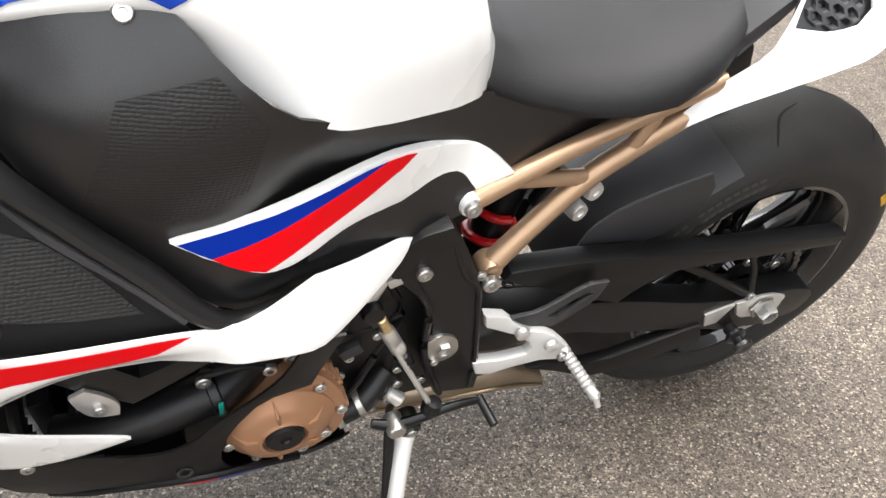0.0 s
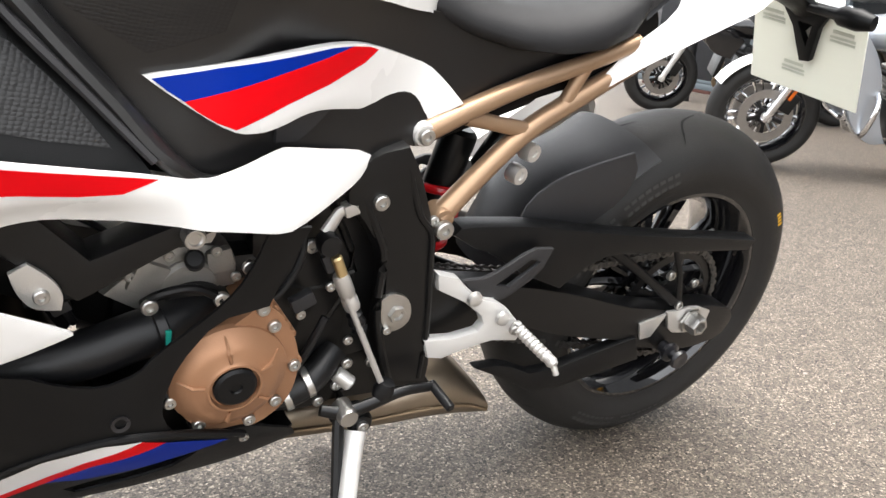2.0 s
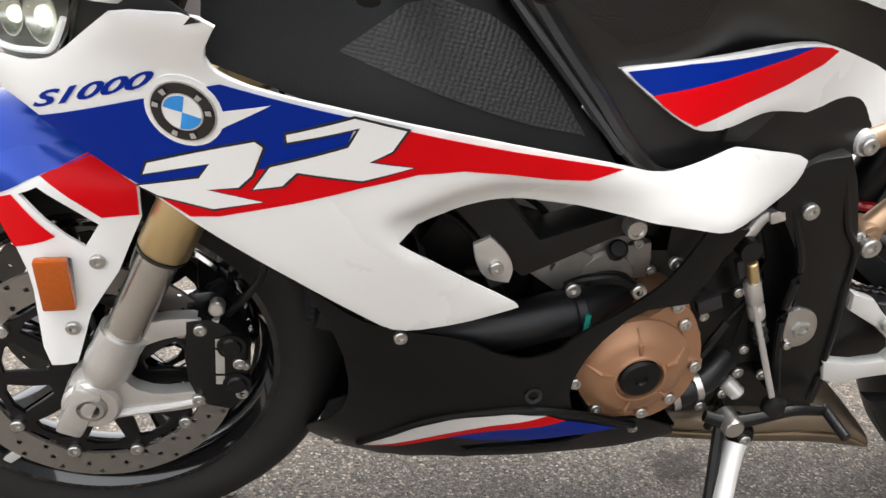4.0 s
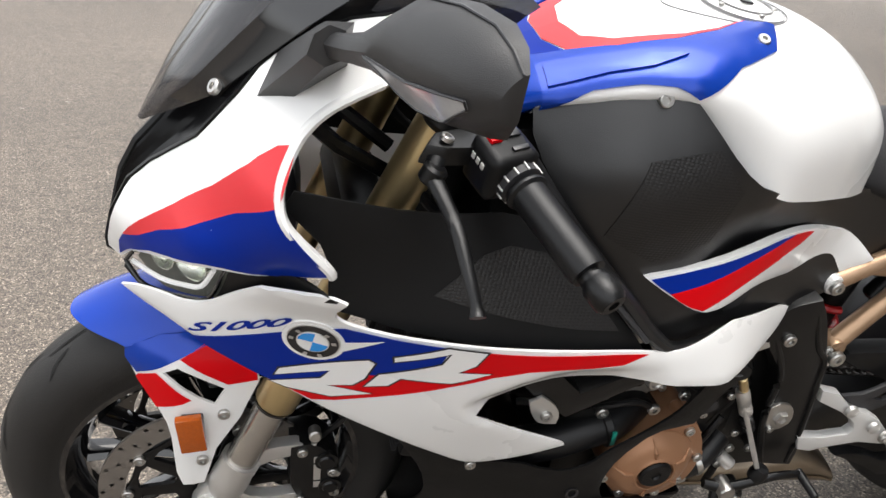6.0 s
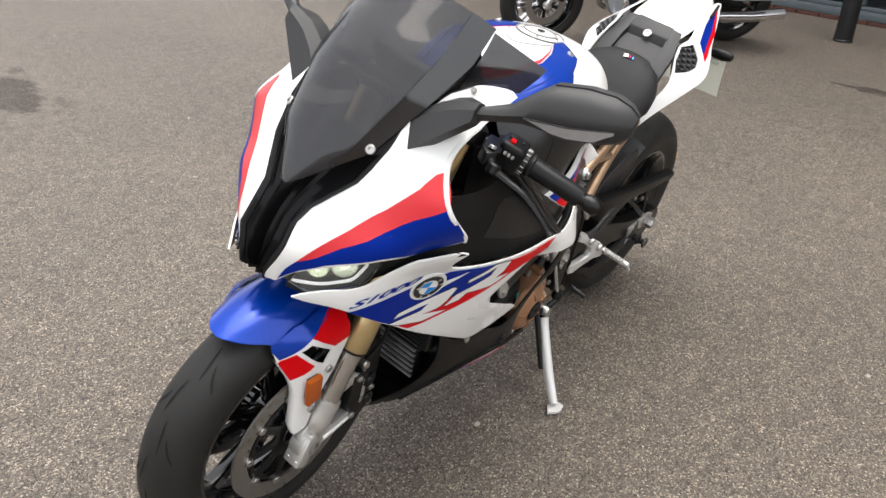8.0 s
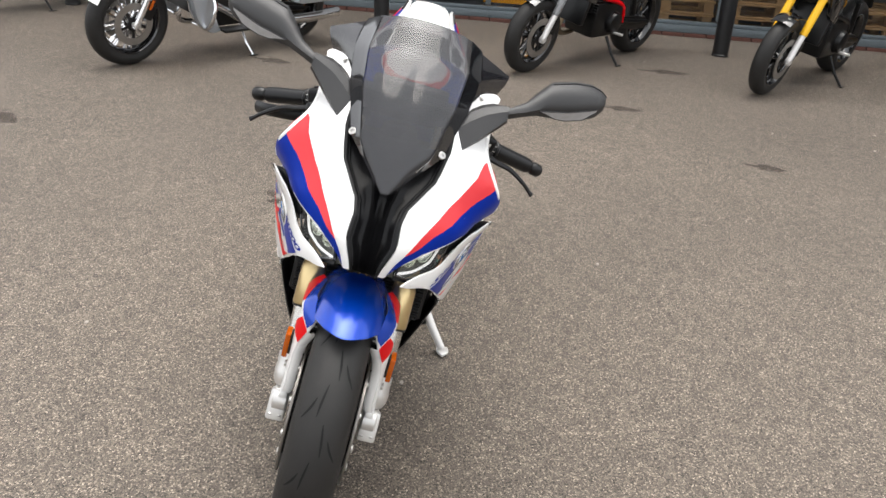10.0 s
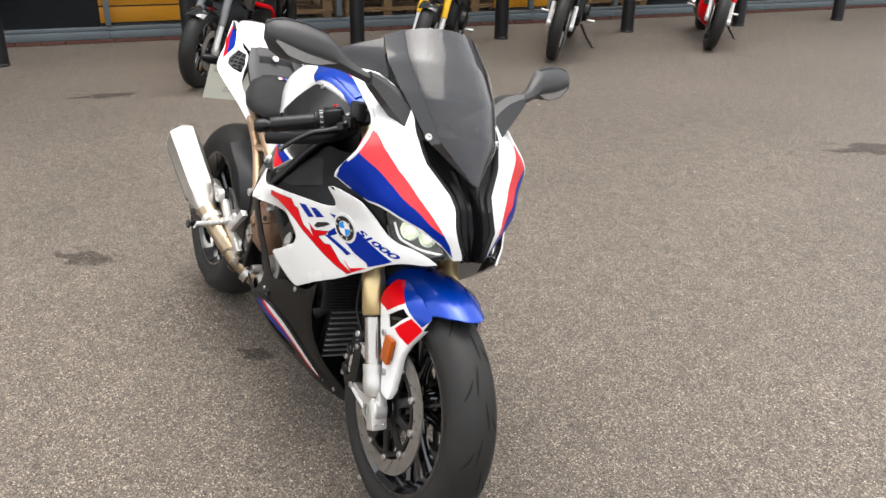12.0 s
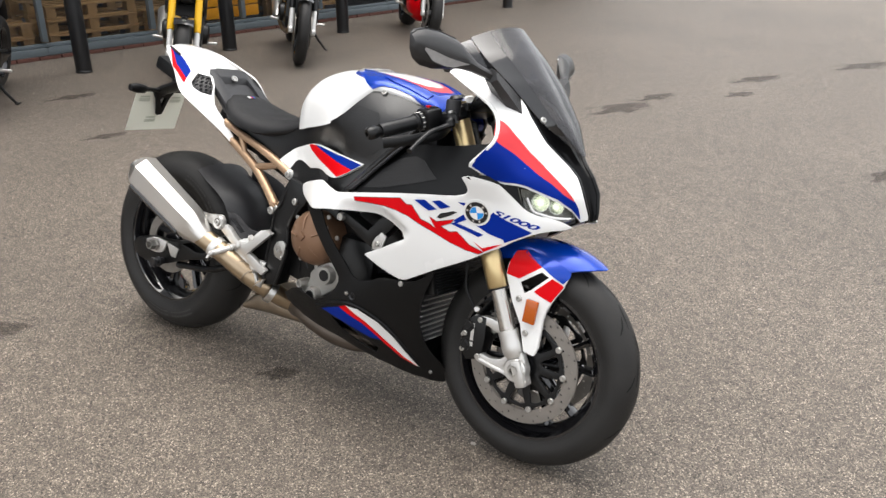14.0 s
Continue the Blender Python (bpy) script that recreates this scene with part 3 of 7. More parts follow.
# -- wheels
FA, RA = (1.441, -0.004, 0.297), (0.0, 0.0, 0.325)
front = wheel(bike, "front_wheel", FA, 0.297, 0.060, 0.216, 0.038, 5, 0.0125)
tread(front, FA, 0.297, 0.060, 0.216, 12, [[(0.0, 0.07), (0.11, 0.15), (0.22, 0.20)], [(0.10, 0.34), (0.17, 0.48), (0.25, 0.70)], [(0.26, -0.07), (0.37, -0.16), (0.48, -0.22)], [(0.36, -0.34), (0.43, -0.48), (0.51, -0.70)]])
rear = wheel(bike, "rear_wheel", RA, 0.324, 0.094, 0.216, 0.045, 5, 0.0135)
tread(rear, RA, 0.324, 0.094, 0.216, 9, [[(0.0, 0.10), (0.14, 0.30), (0.22, 0.72)], [(0.34, -0.10), (0.48, -0.30), (0.56, -0.72)]])
# moulded lettering on the sidewalls, too worn to read
for sgn in (1, -1):
    bm = bmesh.new()
    bm.faces.new([bm.verts.new((math.sin(da) * r, sgn * (.0945 - (r - .252) * .16), -math.cos(da) * r)) for da, r in ((0, .252), (.040, .252), (.040, .272), (0, .272))])
    mark = part("sidewall_mark", bm, TYREMARK, rear)
    mark.matrix_basis = Matrix.Translation(RA)
    for a0 in (-0.35, 0.15, 1.9, 2.4):
        for i in range(8):
            again(mark, Matrix.Translation(RA) @ Matrix.Rotation(-(a0 + i * .055), 4, "Y"), rear)
bm = bmesh.new()
for i in range(4):
    a = 2.12 + i * .03
    q = [bm.verts.new((-math.sin(a + da) * r, .0945 - (r - .252) * .13, .325 - math.cos(a + da) * r)) for da, r in ((0, .262), (.018, .262), (.018, .274), (0, .274))]
    bm.faces.new(q)
part("yellow_mark", bm, YELLOW, rear, "small yellow chalk mark")
part("balance_weight", block((FA[0] + .125, .042, FA[2] - .155), (.03, .006, .012), .002, Matrix.Rotation(radians(40), 4, "Y")), SILVER, front)
for s in (1, -1):
    d = brake_disc(front, FA, s * .072 + FA[1], .124, .160, 3, 60)
    star = []
    for i in range(10):
        a = 2 * math.pi * (i + .5) / 10
        for da, r in ((-.25, .117), (-.15, .119), (-.09, .1235), (0, .1245), (.09, .1235), (.15, .119), (.25, .117)):
            star.append((FA[0] + r * math.sin(a + da), FA[2] + r * math.cos(a + da)))
    bore = [(FA[0] + .03 * math.sin(a), FA[2] + .03 * math.cos(a)) for a in np.linspace(0, 2 * math.pi, 25)[:-1]]
    part("disc_carrier", plate(star, s * .066 + FA[1], s * .0735 + FA[1], .0015, [bore] + [[(FA[0] + r * math.sin(b + d), FA[2] + r * math.cos(b + d)) for r, d in ((.058, -.12), (.056, 0), (.058, .12), (.080, .20), (.104, .24), (.108, .10), (.108, -.10), (.104, -.22), (.080, -.16))] for b in [2 * math.pi * k / 10 for k in range(10)]]), BLACKMETAL, front, "black star-shaped disc carrier")
    for i in range(10):
        a = 2 * math.pi * (i + .5) / 10
        bolt(front, (FA[0] + .121 * math.sin(a), FA[1] + s * .074, FA[2] + .121 * math.cos(a)), (0, s, 0), .0085, "disc_bobbin")
rd = brake_disc(rear, RA, -.083, .075, .110, 2, 48)
# sprocket and chain
SP = .083
bm = lathe([(.088, -.004), (.104, -.004), (.104, .004), (.088, .004)], (0, SP, .325), (0, 1, 0), 64, close=True)
for i in range(45):
    a = 2 * math.pi * i / 45
    block((math.sin(a) * .106, SP, .325 + math.cos(a) * .106), (.006, .006, .008), .001, Matrix.Rotation(a, 4, "Y"), bm, 1)
for i in range(5):
    a = 2 * math.pi * i / 5
    tube([(math.sin(a) * .035, SP, .325 + math.cos(a) * .035), (math.sin(a) * .095, SP, .325 + math.cos(a) * .095)], .011, 8, bm, .4, (0, 1, 0))
lathe([(.02, -.004), (.045, -.004), (.045, .006), (.02, .006)], (0, SP, .325), (0, 1, 0), 28, bm, close=True)
part("sprocket", bm, BLACKMETAL, rear)
for i in range(5):
    a = 2 * math.pi * i / 5 + .3
    bolt(rear, (math.sin(a) * .062, SP + .006, .325 + math.cos(a) * .062), (0, 1, 0), .009)
path, C1, r1, C2, r2 = [], Vector((.625, .425)), .042, Vector((0, .325)), .108
d = (C2 - C1)
dist, base = d.length, math.atan2(d.y, d.x)
off = math.acos((r1 - r2) / dist)
for k in range(13):
    a = base + off + (2 * math.pi - 2 * off) * k / 12
    path.append(C1 + r1 * Vector((math.cos(a), math.sin(a))))
low = path[-1].lerp(C2 + r2 * Vector((math.cos(base - off), math.sin(base - off))), .5) - Vector((0, .032))
path.append(low)
for k in range(17):
    a = base - off + (2 * off) * k / 16
    path.append(C2 + r2 * Vector((math.cos(a), math.sin(a))))
path.append(path[0])
seglen = [0]
for a, b in zip(path, path[1:]):
    seglen.append(seglen[-1] + (b - a).length)
links = int(seglen[-1] / .0159)
bm = bmesh.new()
for sy in (-.0075, .0075):
    for ex in (-.008, .008):
        lathe([(0, -.0013), (.0068, -.0013), (.0068, .0013), (0, .0013)], (ex, sy, 0), (0, 1, 0), 10, bm)
    block((0, sy, 0), (.016, .0024, .0095), .0006, None, bm, 1)
for ex in (-.008, .008):
    lathe([(0, -.0105), (.0035, -.0105), (.0035, .0105), (0, .0105)], (ex, 0, 0), (0, 1, 0), 8, bm)
chain = None
for i in range(links):
    q = seglen[-1] * i / links
    x, z = float(np.interp(q, seglen, [p.x for p in path])), float(np.interp(q, seglen, [p.y for p in path]))
    x2, z2 = float(np.interp(q + .004, seglen, [p.x for p in path])), float(np.interp(q + .004, seglen, [p.y for p in path]))
    m = Matrix.Translation((x, SP, z)) @ Matrix.Rotation(-math.atan2(z2 - z, x2 - x), 4, "Y")
    if i % 2:
        m = m @ Matrix.Diagonal((1, .82, 1, 1))
    if not chain:
        chain = part("drive_chain", bmesh.new(), CHAINM, bike, "oiled steel drive chain")
        first_link = part("chain_link", bm, CHAINM, chain)
        first_link.matrix_basis = m
    else:
        again(first_link, m, chain)

# -- front fork, brakes and mudguard
RAKE = radians(23.5)
UP = Vector((-math.sin(RAKE), 0, math.cos(RAKE)))
for s in (1, -1):
    y = s * .106 + FA[1]
    foot = Vector((1.440, y, .30))
    bot, top = foot + UP * .215, foot + UP * .725
    leg = part("fork_leg", lathe([(0, 0), (.0255, 0), (.0285, .004), (.0285, .09), (.0262, .10), (.0262, .50), (0, .51)], bot, UP, 28), GOLD, bike, "gold anodised upside-down fork tube")
    part("fork_slider", lathe([(0, 0), (.0225, 0), (.0225, .13), (0, .13)], foot + UP * .095, UP, 24), SLIDER, leg, "grey fork slider")
    part("fork_seal", lathe([(.0, -.004), (.027, -.004), (.028, .0), (0, .0)], bot, UP, 24), INK, leg)
    part("fork_cap", lathe([(0, .012), (.012, .012), (.02, .004), (.022, 0), (0, 0)], top, UP, 20), BLACKMETAL, leg)
    bm = lathe([(0, .022), (.020, .026), (.027, .04), (.0285, .06), (.0265, .075), (.0275, .085), (.0275, .10), (0, .10)], foot, UP, 24)
    rod((FA[0], y - s * .020, FA[2] - .004), (FA[0], y + s * .016, FA[2] - .004), .033, 28, bm, .004)
    part("axle_clamp", bm, ALU, leg, "silver cast axle clamp")
    arm = rounded([(1.470, .302), (1.466, .270), (1.444, .258), (1.418, .268), (1.36, .272), (1.316, .281), (1.309, .297), (1.318, .306), (1.370, .300), (1.398, .312), (1.408, .335), (1.392, .366),
                   (1.352, .384), (1.300, .392), (1.297, .408), (1.345, .411), (1.385, .402), (1.412, .400), (1.432, .360), (1.462, .330)], .25, 1)
    part("clamp_arm", plate(arm, y - s * .016, y + s * .004, .005), ALU, leg)
    part("clamp_rib", tube([(1.425, y + s * .004, .272), (1.37, y + s * .005, .281), (1.322, y + s * .004, .290)], [.006, .0045, .004], 8), SILVER, leg)
    part("axle_nut", lathe([(.0095, -.008), (.0105, .003), (.0150, .003), (.0180, .0), (.0185, -.008)], (FA[0], y + s * .019, FA[2] - .004), (0, s, 0), 24, close=True), STEEL, leg, "hollow round axle end")
    part("axle_bore", rod((FA[0], y + s * .0150, FA[2] - .004), (FA[0], y + s * .0172, FA[2] - .004), .0105, 20), BLACKMETAL, leg)
    part("pinch_block", block((1.455, y + s * .001, .287), (.032, .042, .072), .007, Matrix.Rotation(-RAKE, 4, "Y")), ALU, leg)
    for dy in (-.011, .011):
        bolt(leg, (1.4745, y + s * .001 + dy, .270), (1, 0, -.43), .006)
    cal = plate(rounded([(1.335, .408), (1.300, .412), (1.268, .378), (1.262, .300), (1.285, .275), (1.322, .285), (1.338, .33)], .3, 1), s * .052 + FA[1], s * .112 + FA[1], .008)
    cal = part("brake_caliper", cal, BLACKMETAL, bike, "black radial brake caliper")
    for z0, z1 in ((.384, .372), (.368, .334), (.330, .318)):
        part("caliper_mark", plate([(1.302, z0), (1.292, z0), (1.292, z1), (1.302, z1)], s * .1118 + FA[1], s * .1128 + FA[1], 0), ALU, cal)
    for px, pz in ((1.318, .398), (1.322, .296), (1.275, .35), (1.272, .305)):
        bolt(cal, (px, s * .112 + FA[1], pz), (0, s, 0), .0075)
    part("brake_hose", tube([(1.29, s * .085, .40), (1.25, s * .10, .47), (1.245, s * .10, .56), (1.21, s * .09, .68)], .0045, 8, smooth=5), DARKVOID, cal)
    for px, pz in ((1.296, .374), (1.290, .318)):
        part("piston_cap", lathe([(0, .006), (.010, .006), (.012, .003), (.0165, .003), (.0175, -.004), (0, -.004)], (px - .012, s * .112 + FA[1], pz), (0, s, 0), 22), BLACKMETAL, cal)
    part("pad_pin", rod((1.268, s * .060 + FA[1], .345), (1.268, s * .116 + FA[1], .345), .005), STEEL, cal)
    part("hose_union", rod((1.300, s * .090 + FA[1], .418), (1.300, s * .112 + FA[1], .424), .009), STEEL, cal)

MG = Vector((1.441, 0, .297))


def guard(a, u):
    """The mudguard's crown: a is the angle ahead of upright, u runs across it."""
    r = .338 - .045 * abs(u) ** 2.6 - .010 * max(0, a - .30)
    half = .0745 - .014 * max(0, (a - .2) / .4)
    return (MG.x + math.sin(a) * r, FA[1] + half * u, MG.z + math.cos(a) * r)


gp = rounded([(-.42, -1), (-.42, 1), (-.1, 1.0), (.12, 1.0), (.32, .98), (.46, .66), (.53, 0), (.46, -.66), (.32, -.98), (.12, -1.0), (-.1, -1.0)], .3, 2)
v, tris = mesh2d([(a, u * .2) for a, u in gp], (), .035)
bm = bmesh.new()
tp = [bm.verts.new(guard(a, u / .2)) for a, u in v]
lo = [bm.verts.new(Vector(guard(a, u / .2)).lerp(MG, .011)) for a, u in v]
for f in tris:
    bm.faces.new([tp[i] for i in f])
    bm.faces.new([lo[i] for i in reversed(f)])
mudguard = part("front_mudguard", bm, BLUE, bike, "glossy metallic blue front mudguard with white legs", 50)
LEG = [(1.536, .562), (1.527, .535), (1.5035, .489), (1.494, .463), (1.4905, .440), (1.489, .365), (1.482, .341), (1.453, .347), (1.448, .363), (1.433, .415), (1.418, .441), (1.400, .471), (1.387, .504), (1.373, .538), (1.374, .567), (1.381, .597), (1.42, .604), (1.49, .594), (1.534, .574)]
HOLE = [(1.416, .527), (1.472, .567), (1.492, .5555), (1.450, .514), (1.431, .500)]
for s in (1, -1):
    def legfn(a, b, s=s):
        return (a, s * (.107 - .033 * max(0, (b - .555) / .048) ** 2 - .030 * max(0, (a - 1.472) / .055) ** 1.3 + .005 * (.45 - b)) + FA[1], b)
    leg = part("mudguard_leg", sheet(legfn, LEG, .004, 0, .010, [HOLE], .001), WHITE, mudguard, "white mudguard leg")
    bm = bmesh.new()
    rows = []
    for a, b in ((1.5265, .535), (1.515, .512), (1.503, .489), (1.4935, .463), (1.490, .440), (1.489, .41), (1.4885, .365), (1.4815, .342)):
        p = Vector(legfn(a, b))
        rows.append([bm.verts.new(p + Vector(q)) for q in ((-.004, -s * .0005, 0), (0, -s * .003, 0), (.001, -s * .008, 0), (-.001, -s * .018, 0), (-.006, -s * .022, 0))])
    for p, q in zip(rows, rows[1:]):
        for j in range(4):
            bm.faces.new((p[j], p[j + 1], q[j + 1], q[j]))
    part("leg_edge", bm, WHITE, mudguard, "", 50)
    part("red_patch", sheet(legfn, [(1.459, .512), (1.499, .5535), (1.5225, .5405), (1.526, .535), (1.5035, .491)], .0005, .0011, .010), RED, mudguard, "red film patch")
    part("red_patch", sheet(legfn, [(1.375, .541), (1.376, .566), (1.381, .600), (1.404, .606), (1.468, .5775), (1.412, .536)], .0005, .0011, .010), RED, mudguard)
    part("blue_flank", sheet(legfn, [(1.406, .6005), (1.470, .5775), (1.479, .573), (1.501, .558), (1.524, .543), (1.5365, .562), (1.5355, .576), (1.49, .598), (1.42, .608), (1.404, .6065)], .0006, .0011, .010), BLUE, mudguard)
    part("reflector", block((1.4625, s * .117 + FA[1], .460), (.034, .012, .062), .003, Matrix.Rotation(radians(4), 4, "Y")), AMBER, mudguard, "amber side reflector")
    part("reflector_mount", block((1.460, s * .109 + FA[1], .462), (.028, .012, .05), .003), INK, mudguard)
    bolt(mudguard, (1.420, s * .107 + FA[1], .484), (0, s, 0), .008)
    bolt(mudguard, (1.452, s * .108 + FA[1], .398), (0, s, 0), .008)

# -- steering: clamps, bars, switches, levers
bm = plate(rounded([(1.205, .12), (1.165, .13), (1.11, .06), (1.10, 0), (1.11, -.06), (1.165, -.13), (1.205, -.12), (1.19, -.04), (1.19, .04)], .3, 1), 0, .022, .004)
for v_ in bm.verts:
    v_.co = Vector((v_.co.x, v_.co.z, v_.co.y))
m = Matrix.Translation((1.155, 0, .925)) @ Matrix.Rotation(-RAKE, 4, "Y") @ Matrix.Translation((-1.155, 0, 0))
bmesh.ops.transform(bm, matrix=m, verts=bm.verts)
top_clamp = part("top_clamp", bm, BLACKMETAL, bike, "black machined fork clamp")
part("steering_nut", lathe([(0, .02), (.014, .02), (.018, .016), (.018, 0), (0, 0)], (1.125, 0, .955), UP, 16), ALU, top_clamp)
part("lower_clamp", block((1.245, FA[1], .745), (.07, .25, .035), .012, Matrix.Rotation(-RAKE, 4, "Y")), BLACKMETAL, bike)
part("ignition_lock", lathe([(0, .03), (.017, .03), (.02, .026), (.02, 0), (0, 0)], (1.10, 0, .945), UP, 18), BLACKMETAL, top_clamp)
for s in (1, -1):
    end, mid, root = Vector((1.064, s * .357, .863)), Vector((1.114, s * .224, .901)), Vector((1.162, s * .112, .926))
    ax = (end - mid).normalized()
    bar = part("handlebar", rod(root, end, .0112, 16), BLACKMETAL, bike, "black clip-on handlebar")
    part("bar_clamp", rod(root - UP * .02, root + UP * .022, .036, 20), BLACKMETAL, bar)
    prof = [(0, 0), (.0205, 0), (.0225, .003), (.0225, .006), (.0190, .009), (.0187, .05), (.0190, .104), (.0175, .112), (0, .112)]
    part("grip", lathe(prof, mid, ax, 24), DARKVOID, bar, "smooth black rubber grip", 30)
    part("bar_end_weight", lathe([(0, 0), (.0135, 0), (.0135, .004), (.0165, .008), (.0165, .028), (.012, .034), (.006, .034), (.006, .026), (0, .026)], end - ax * .03, ax, 20), BLACKMETAL, bar)
    sw = root.lerp(mid, .72)
    rot = ax.to_track_quat("Y", "Z").to_matrix().to_4x4()
    bm = block((0, 0, 0), (.058, .050, .056), .012, rot, None, 3)
    bmesh.ops.translate(bm, vec=sw + Vector((.004, 0, .004)), verts=bm.verts)
    house = part("switch_housing", bm, PLASTIC, bar, "black switch housing with small buttons")
    for i, (dx, dy, sz, mt) in enumerate(((.012, -.008, (.014, .010, .006), RED), (-.008, -.012, (.022, .012, .004), INK), (-.008, .010, (.020, .006, .004), INK))):
        q = sw + Vector((.004, 0, .004)) + (rot @ Vector((dx, dy, .029)))
        part("switch_button", block(q, sz, .0018, rot), mt, bar)
    for i in range(3):
        q = sw + Vector((.004, 0, .004)) + (rot @ Vector((.030, -.010 + i * .008, .010)))
        part("switch_mark", block(q, (.0012, .005, .007), .0004, rot), SILVER, bar)
    part("menu_ring", lathe([(.017, 0), (.0235, .002), (.0235, .014), (.017, .016)], mid - ax * .018, ax, 24, close=True), GREYPLASTIC, bar, "ribbed menu ring")
    bm = bmesh.new()
    for i in range(12):
        a = 2 * math.pi * i / 12
        q = ax.to_track_quat("Z", "Y") @ Vector((math.cos(a) * .0238, math.sin(a) * .0238, .008))
        block(mid - ax * .018 + q, (.0022, .0022, .0125), .0006, ax.to_track_quat("Z", "Y").to_matrix().to_4x4(), bm, 1)
    part("ring_ribs", bm, ALU, bar)
    piv = Vector((1.192, s * .184, .925))
    tip = Vector((1.181, s * .338, .837))
    part("lever_perch", prism([root.lerp(mid, .30) + Vector((-.01, 0, .014)), root.lerp(mid, .62) + Vector((-.01, 0, .014)), piv + Vector((-.004, s * .014, .009)), piv + Vector((.016, s * .004, .007)), piv + Vector((.004, -s * .016, .010))], -UP * .024, .004), BLACKMETAL, bar)
    bolt(bar, piv + UP * .010, UP, .0075)
    knuckle = Vector((1.203, s * .205, .908))
    part("lever_knuckle", rod(knuckle - UP * .010, knuckle + UP * .010, .013), BLACKMETAL, bar)
    part("lever", tube([piv + Vector((.006, s * .008, -.006)), knuckle, (1.196, s * .236, .896), (1.190, s * .270, .886), (1.185, s * .308, .862), tip + Vector((0, -s * .008, .006)), tip], [.010, .0105, .0085, .0078, .0068, .0065, .0085], 10, None, .75, (0, 0, 1), smooth=5), BLACKMETAL, bar, "black brake and clutch lever")
    if s < 0:
        part("brake_reservoir", lathe([(0, .042), (.018, .042), (.02, .038), (.019, 0), (0, 0)], (1.175, -.155, .925), (0, 0, 1), 20), GREYPLASTIC, bar)
        part("master_cylinder", rod((1.17, -.15, .925), (1.13, -.21, .905), .014), BLACKMETAL, bar)
        part("lever_guard", tube([(1.10, -.34, .845), (1.15, -.30, .86), (1.185, -.22, .88), (1.17, -.15, .905)], .009, 10, None, 1.6, smooth=5), PLASTIC, bar)
dash = part("instrument_display", block((1.205, 0, .985), (.02, .17, .10), .008, Matrix.Rotation(radians(28), 4, "Y")), GLOSS, bike, "dark flat instrument display")

# -- side fairing: white panel with film graphics
OUT = rounded([(1.526, .691), (1.505, .681), (1.481, .676), (1.458, .668), (1.407, .639), (1.377, .617), (1.346, .600), (1.309, .576), (1.272, .556), (1.217, .528), (1.159, .496), (1.123, .476),
               (1.100, .477), (1.052, .496), (1.008, .519), (1.000, .524), (1.005, .529), (1.070, .562), (1.126, .595), (1.105, .613), (1.072, .632), (1.043, .641), (1.017, .643),
               (.967, .637), (.910, .632), (.851, .625), (.801, .615), (.779, .618), (.743, .624), (.694, .633), (.673, .649), (.673, .657), (.698, .670), (.797, .696), (.815, .694),
               (.851, .685), (.880, .678), (.904, .680), (.927, .684), (.979, .693), (1.086, .712), (1.181, .725), (1.227, .729), (1.273, .735), (1.291, .743), (1.298, .758), (1.287, .786),
               (1.304, .793), (1.367, .783), (1.390, .760), (1.419, .731), (1.434, .720), (1.457, .712), (1.481, .710), (1.508, .701)], .25, 1)
VENT = [(1.126, .595), (1.105, .613), (1.072, .632), (1.043, .641), (1.017, .643), (.967, .637), (.91, .632)]


def side_y(x, z):
    """The fairing's skin, pressed in along the upper edge of the engine opening."""
    y = SIDE(x, z)
    line = .5 + (x - 1.0) * .76 - .006
    if .88 < x < 1.20 and z > line:
        gap = 9.0
        for a, b in zip(VENT, VENT[1:]):
            a, b = Vector(a), Vector(b)
            k = max(0, min(1, (Vector((x, z)) - a).dot(b - a) / (b - a).dot(b - a)))
            gap = min(gap, (Vector((x, z)) - a - (b - a) * k).length)
        k = max(0, 1 - gap / .036)
        y -= .019 * k * k * (3 - 2 * k) * min(1, (z - line) / .03) * min(1, max(0, (x - .88) / .08)) * min(1, max(0, (1.19 - x) / .05))
    if z > .735 and x > 1.26:
        y += .012 * min(1, (z - .735) / .05) * min(1, max(0, (1.42 - x) / .06))
    return y


S_BLUE = [(1.447, .664), (1.345, .706), (1.284, .733), (1.176, .721), (1.23, .696), (1.235, .682), (1.243, .658), (1.263, .653), (1.272, .638), (1.359, .612), (1.377, .621)]
S_RED = [(1.133, .714), (1.033, .698), (.929, .682), (.943, .677), (.96, .671), (.996, .672), (1.039, .677), (1.08, .679), (1.119, .673), (1.165, .654), (1.222, .625), (1.288, .594), (1.315, .587), (1.345, .604),
         (1.263, .653), (1.224, .668)]
R_ONE = [(1.351, .639), (1.256, .683), (1.249, .679), (1.258, .648), (1.27, .632), (1.299, .622), (1.249, .621), (1.293, .602), (1.343, .605), (1.361, .612), (1.305, .633), (1.295, .651), (1.356, .626)]
R_TWO = [(1.23, .696), (1.176, .721), (1.133, .714), (1.143, .694), (1.161, .681), (1.124, .68), (1.165, .662), (1.22, .66), (1.232, .643), (1.257, .633), (1.243, .66), (1.179, .693), (1.171, .713), (1.229, .689)]

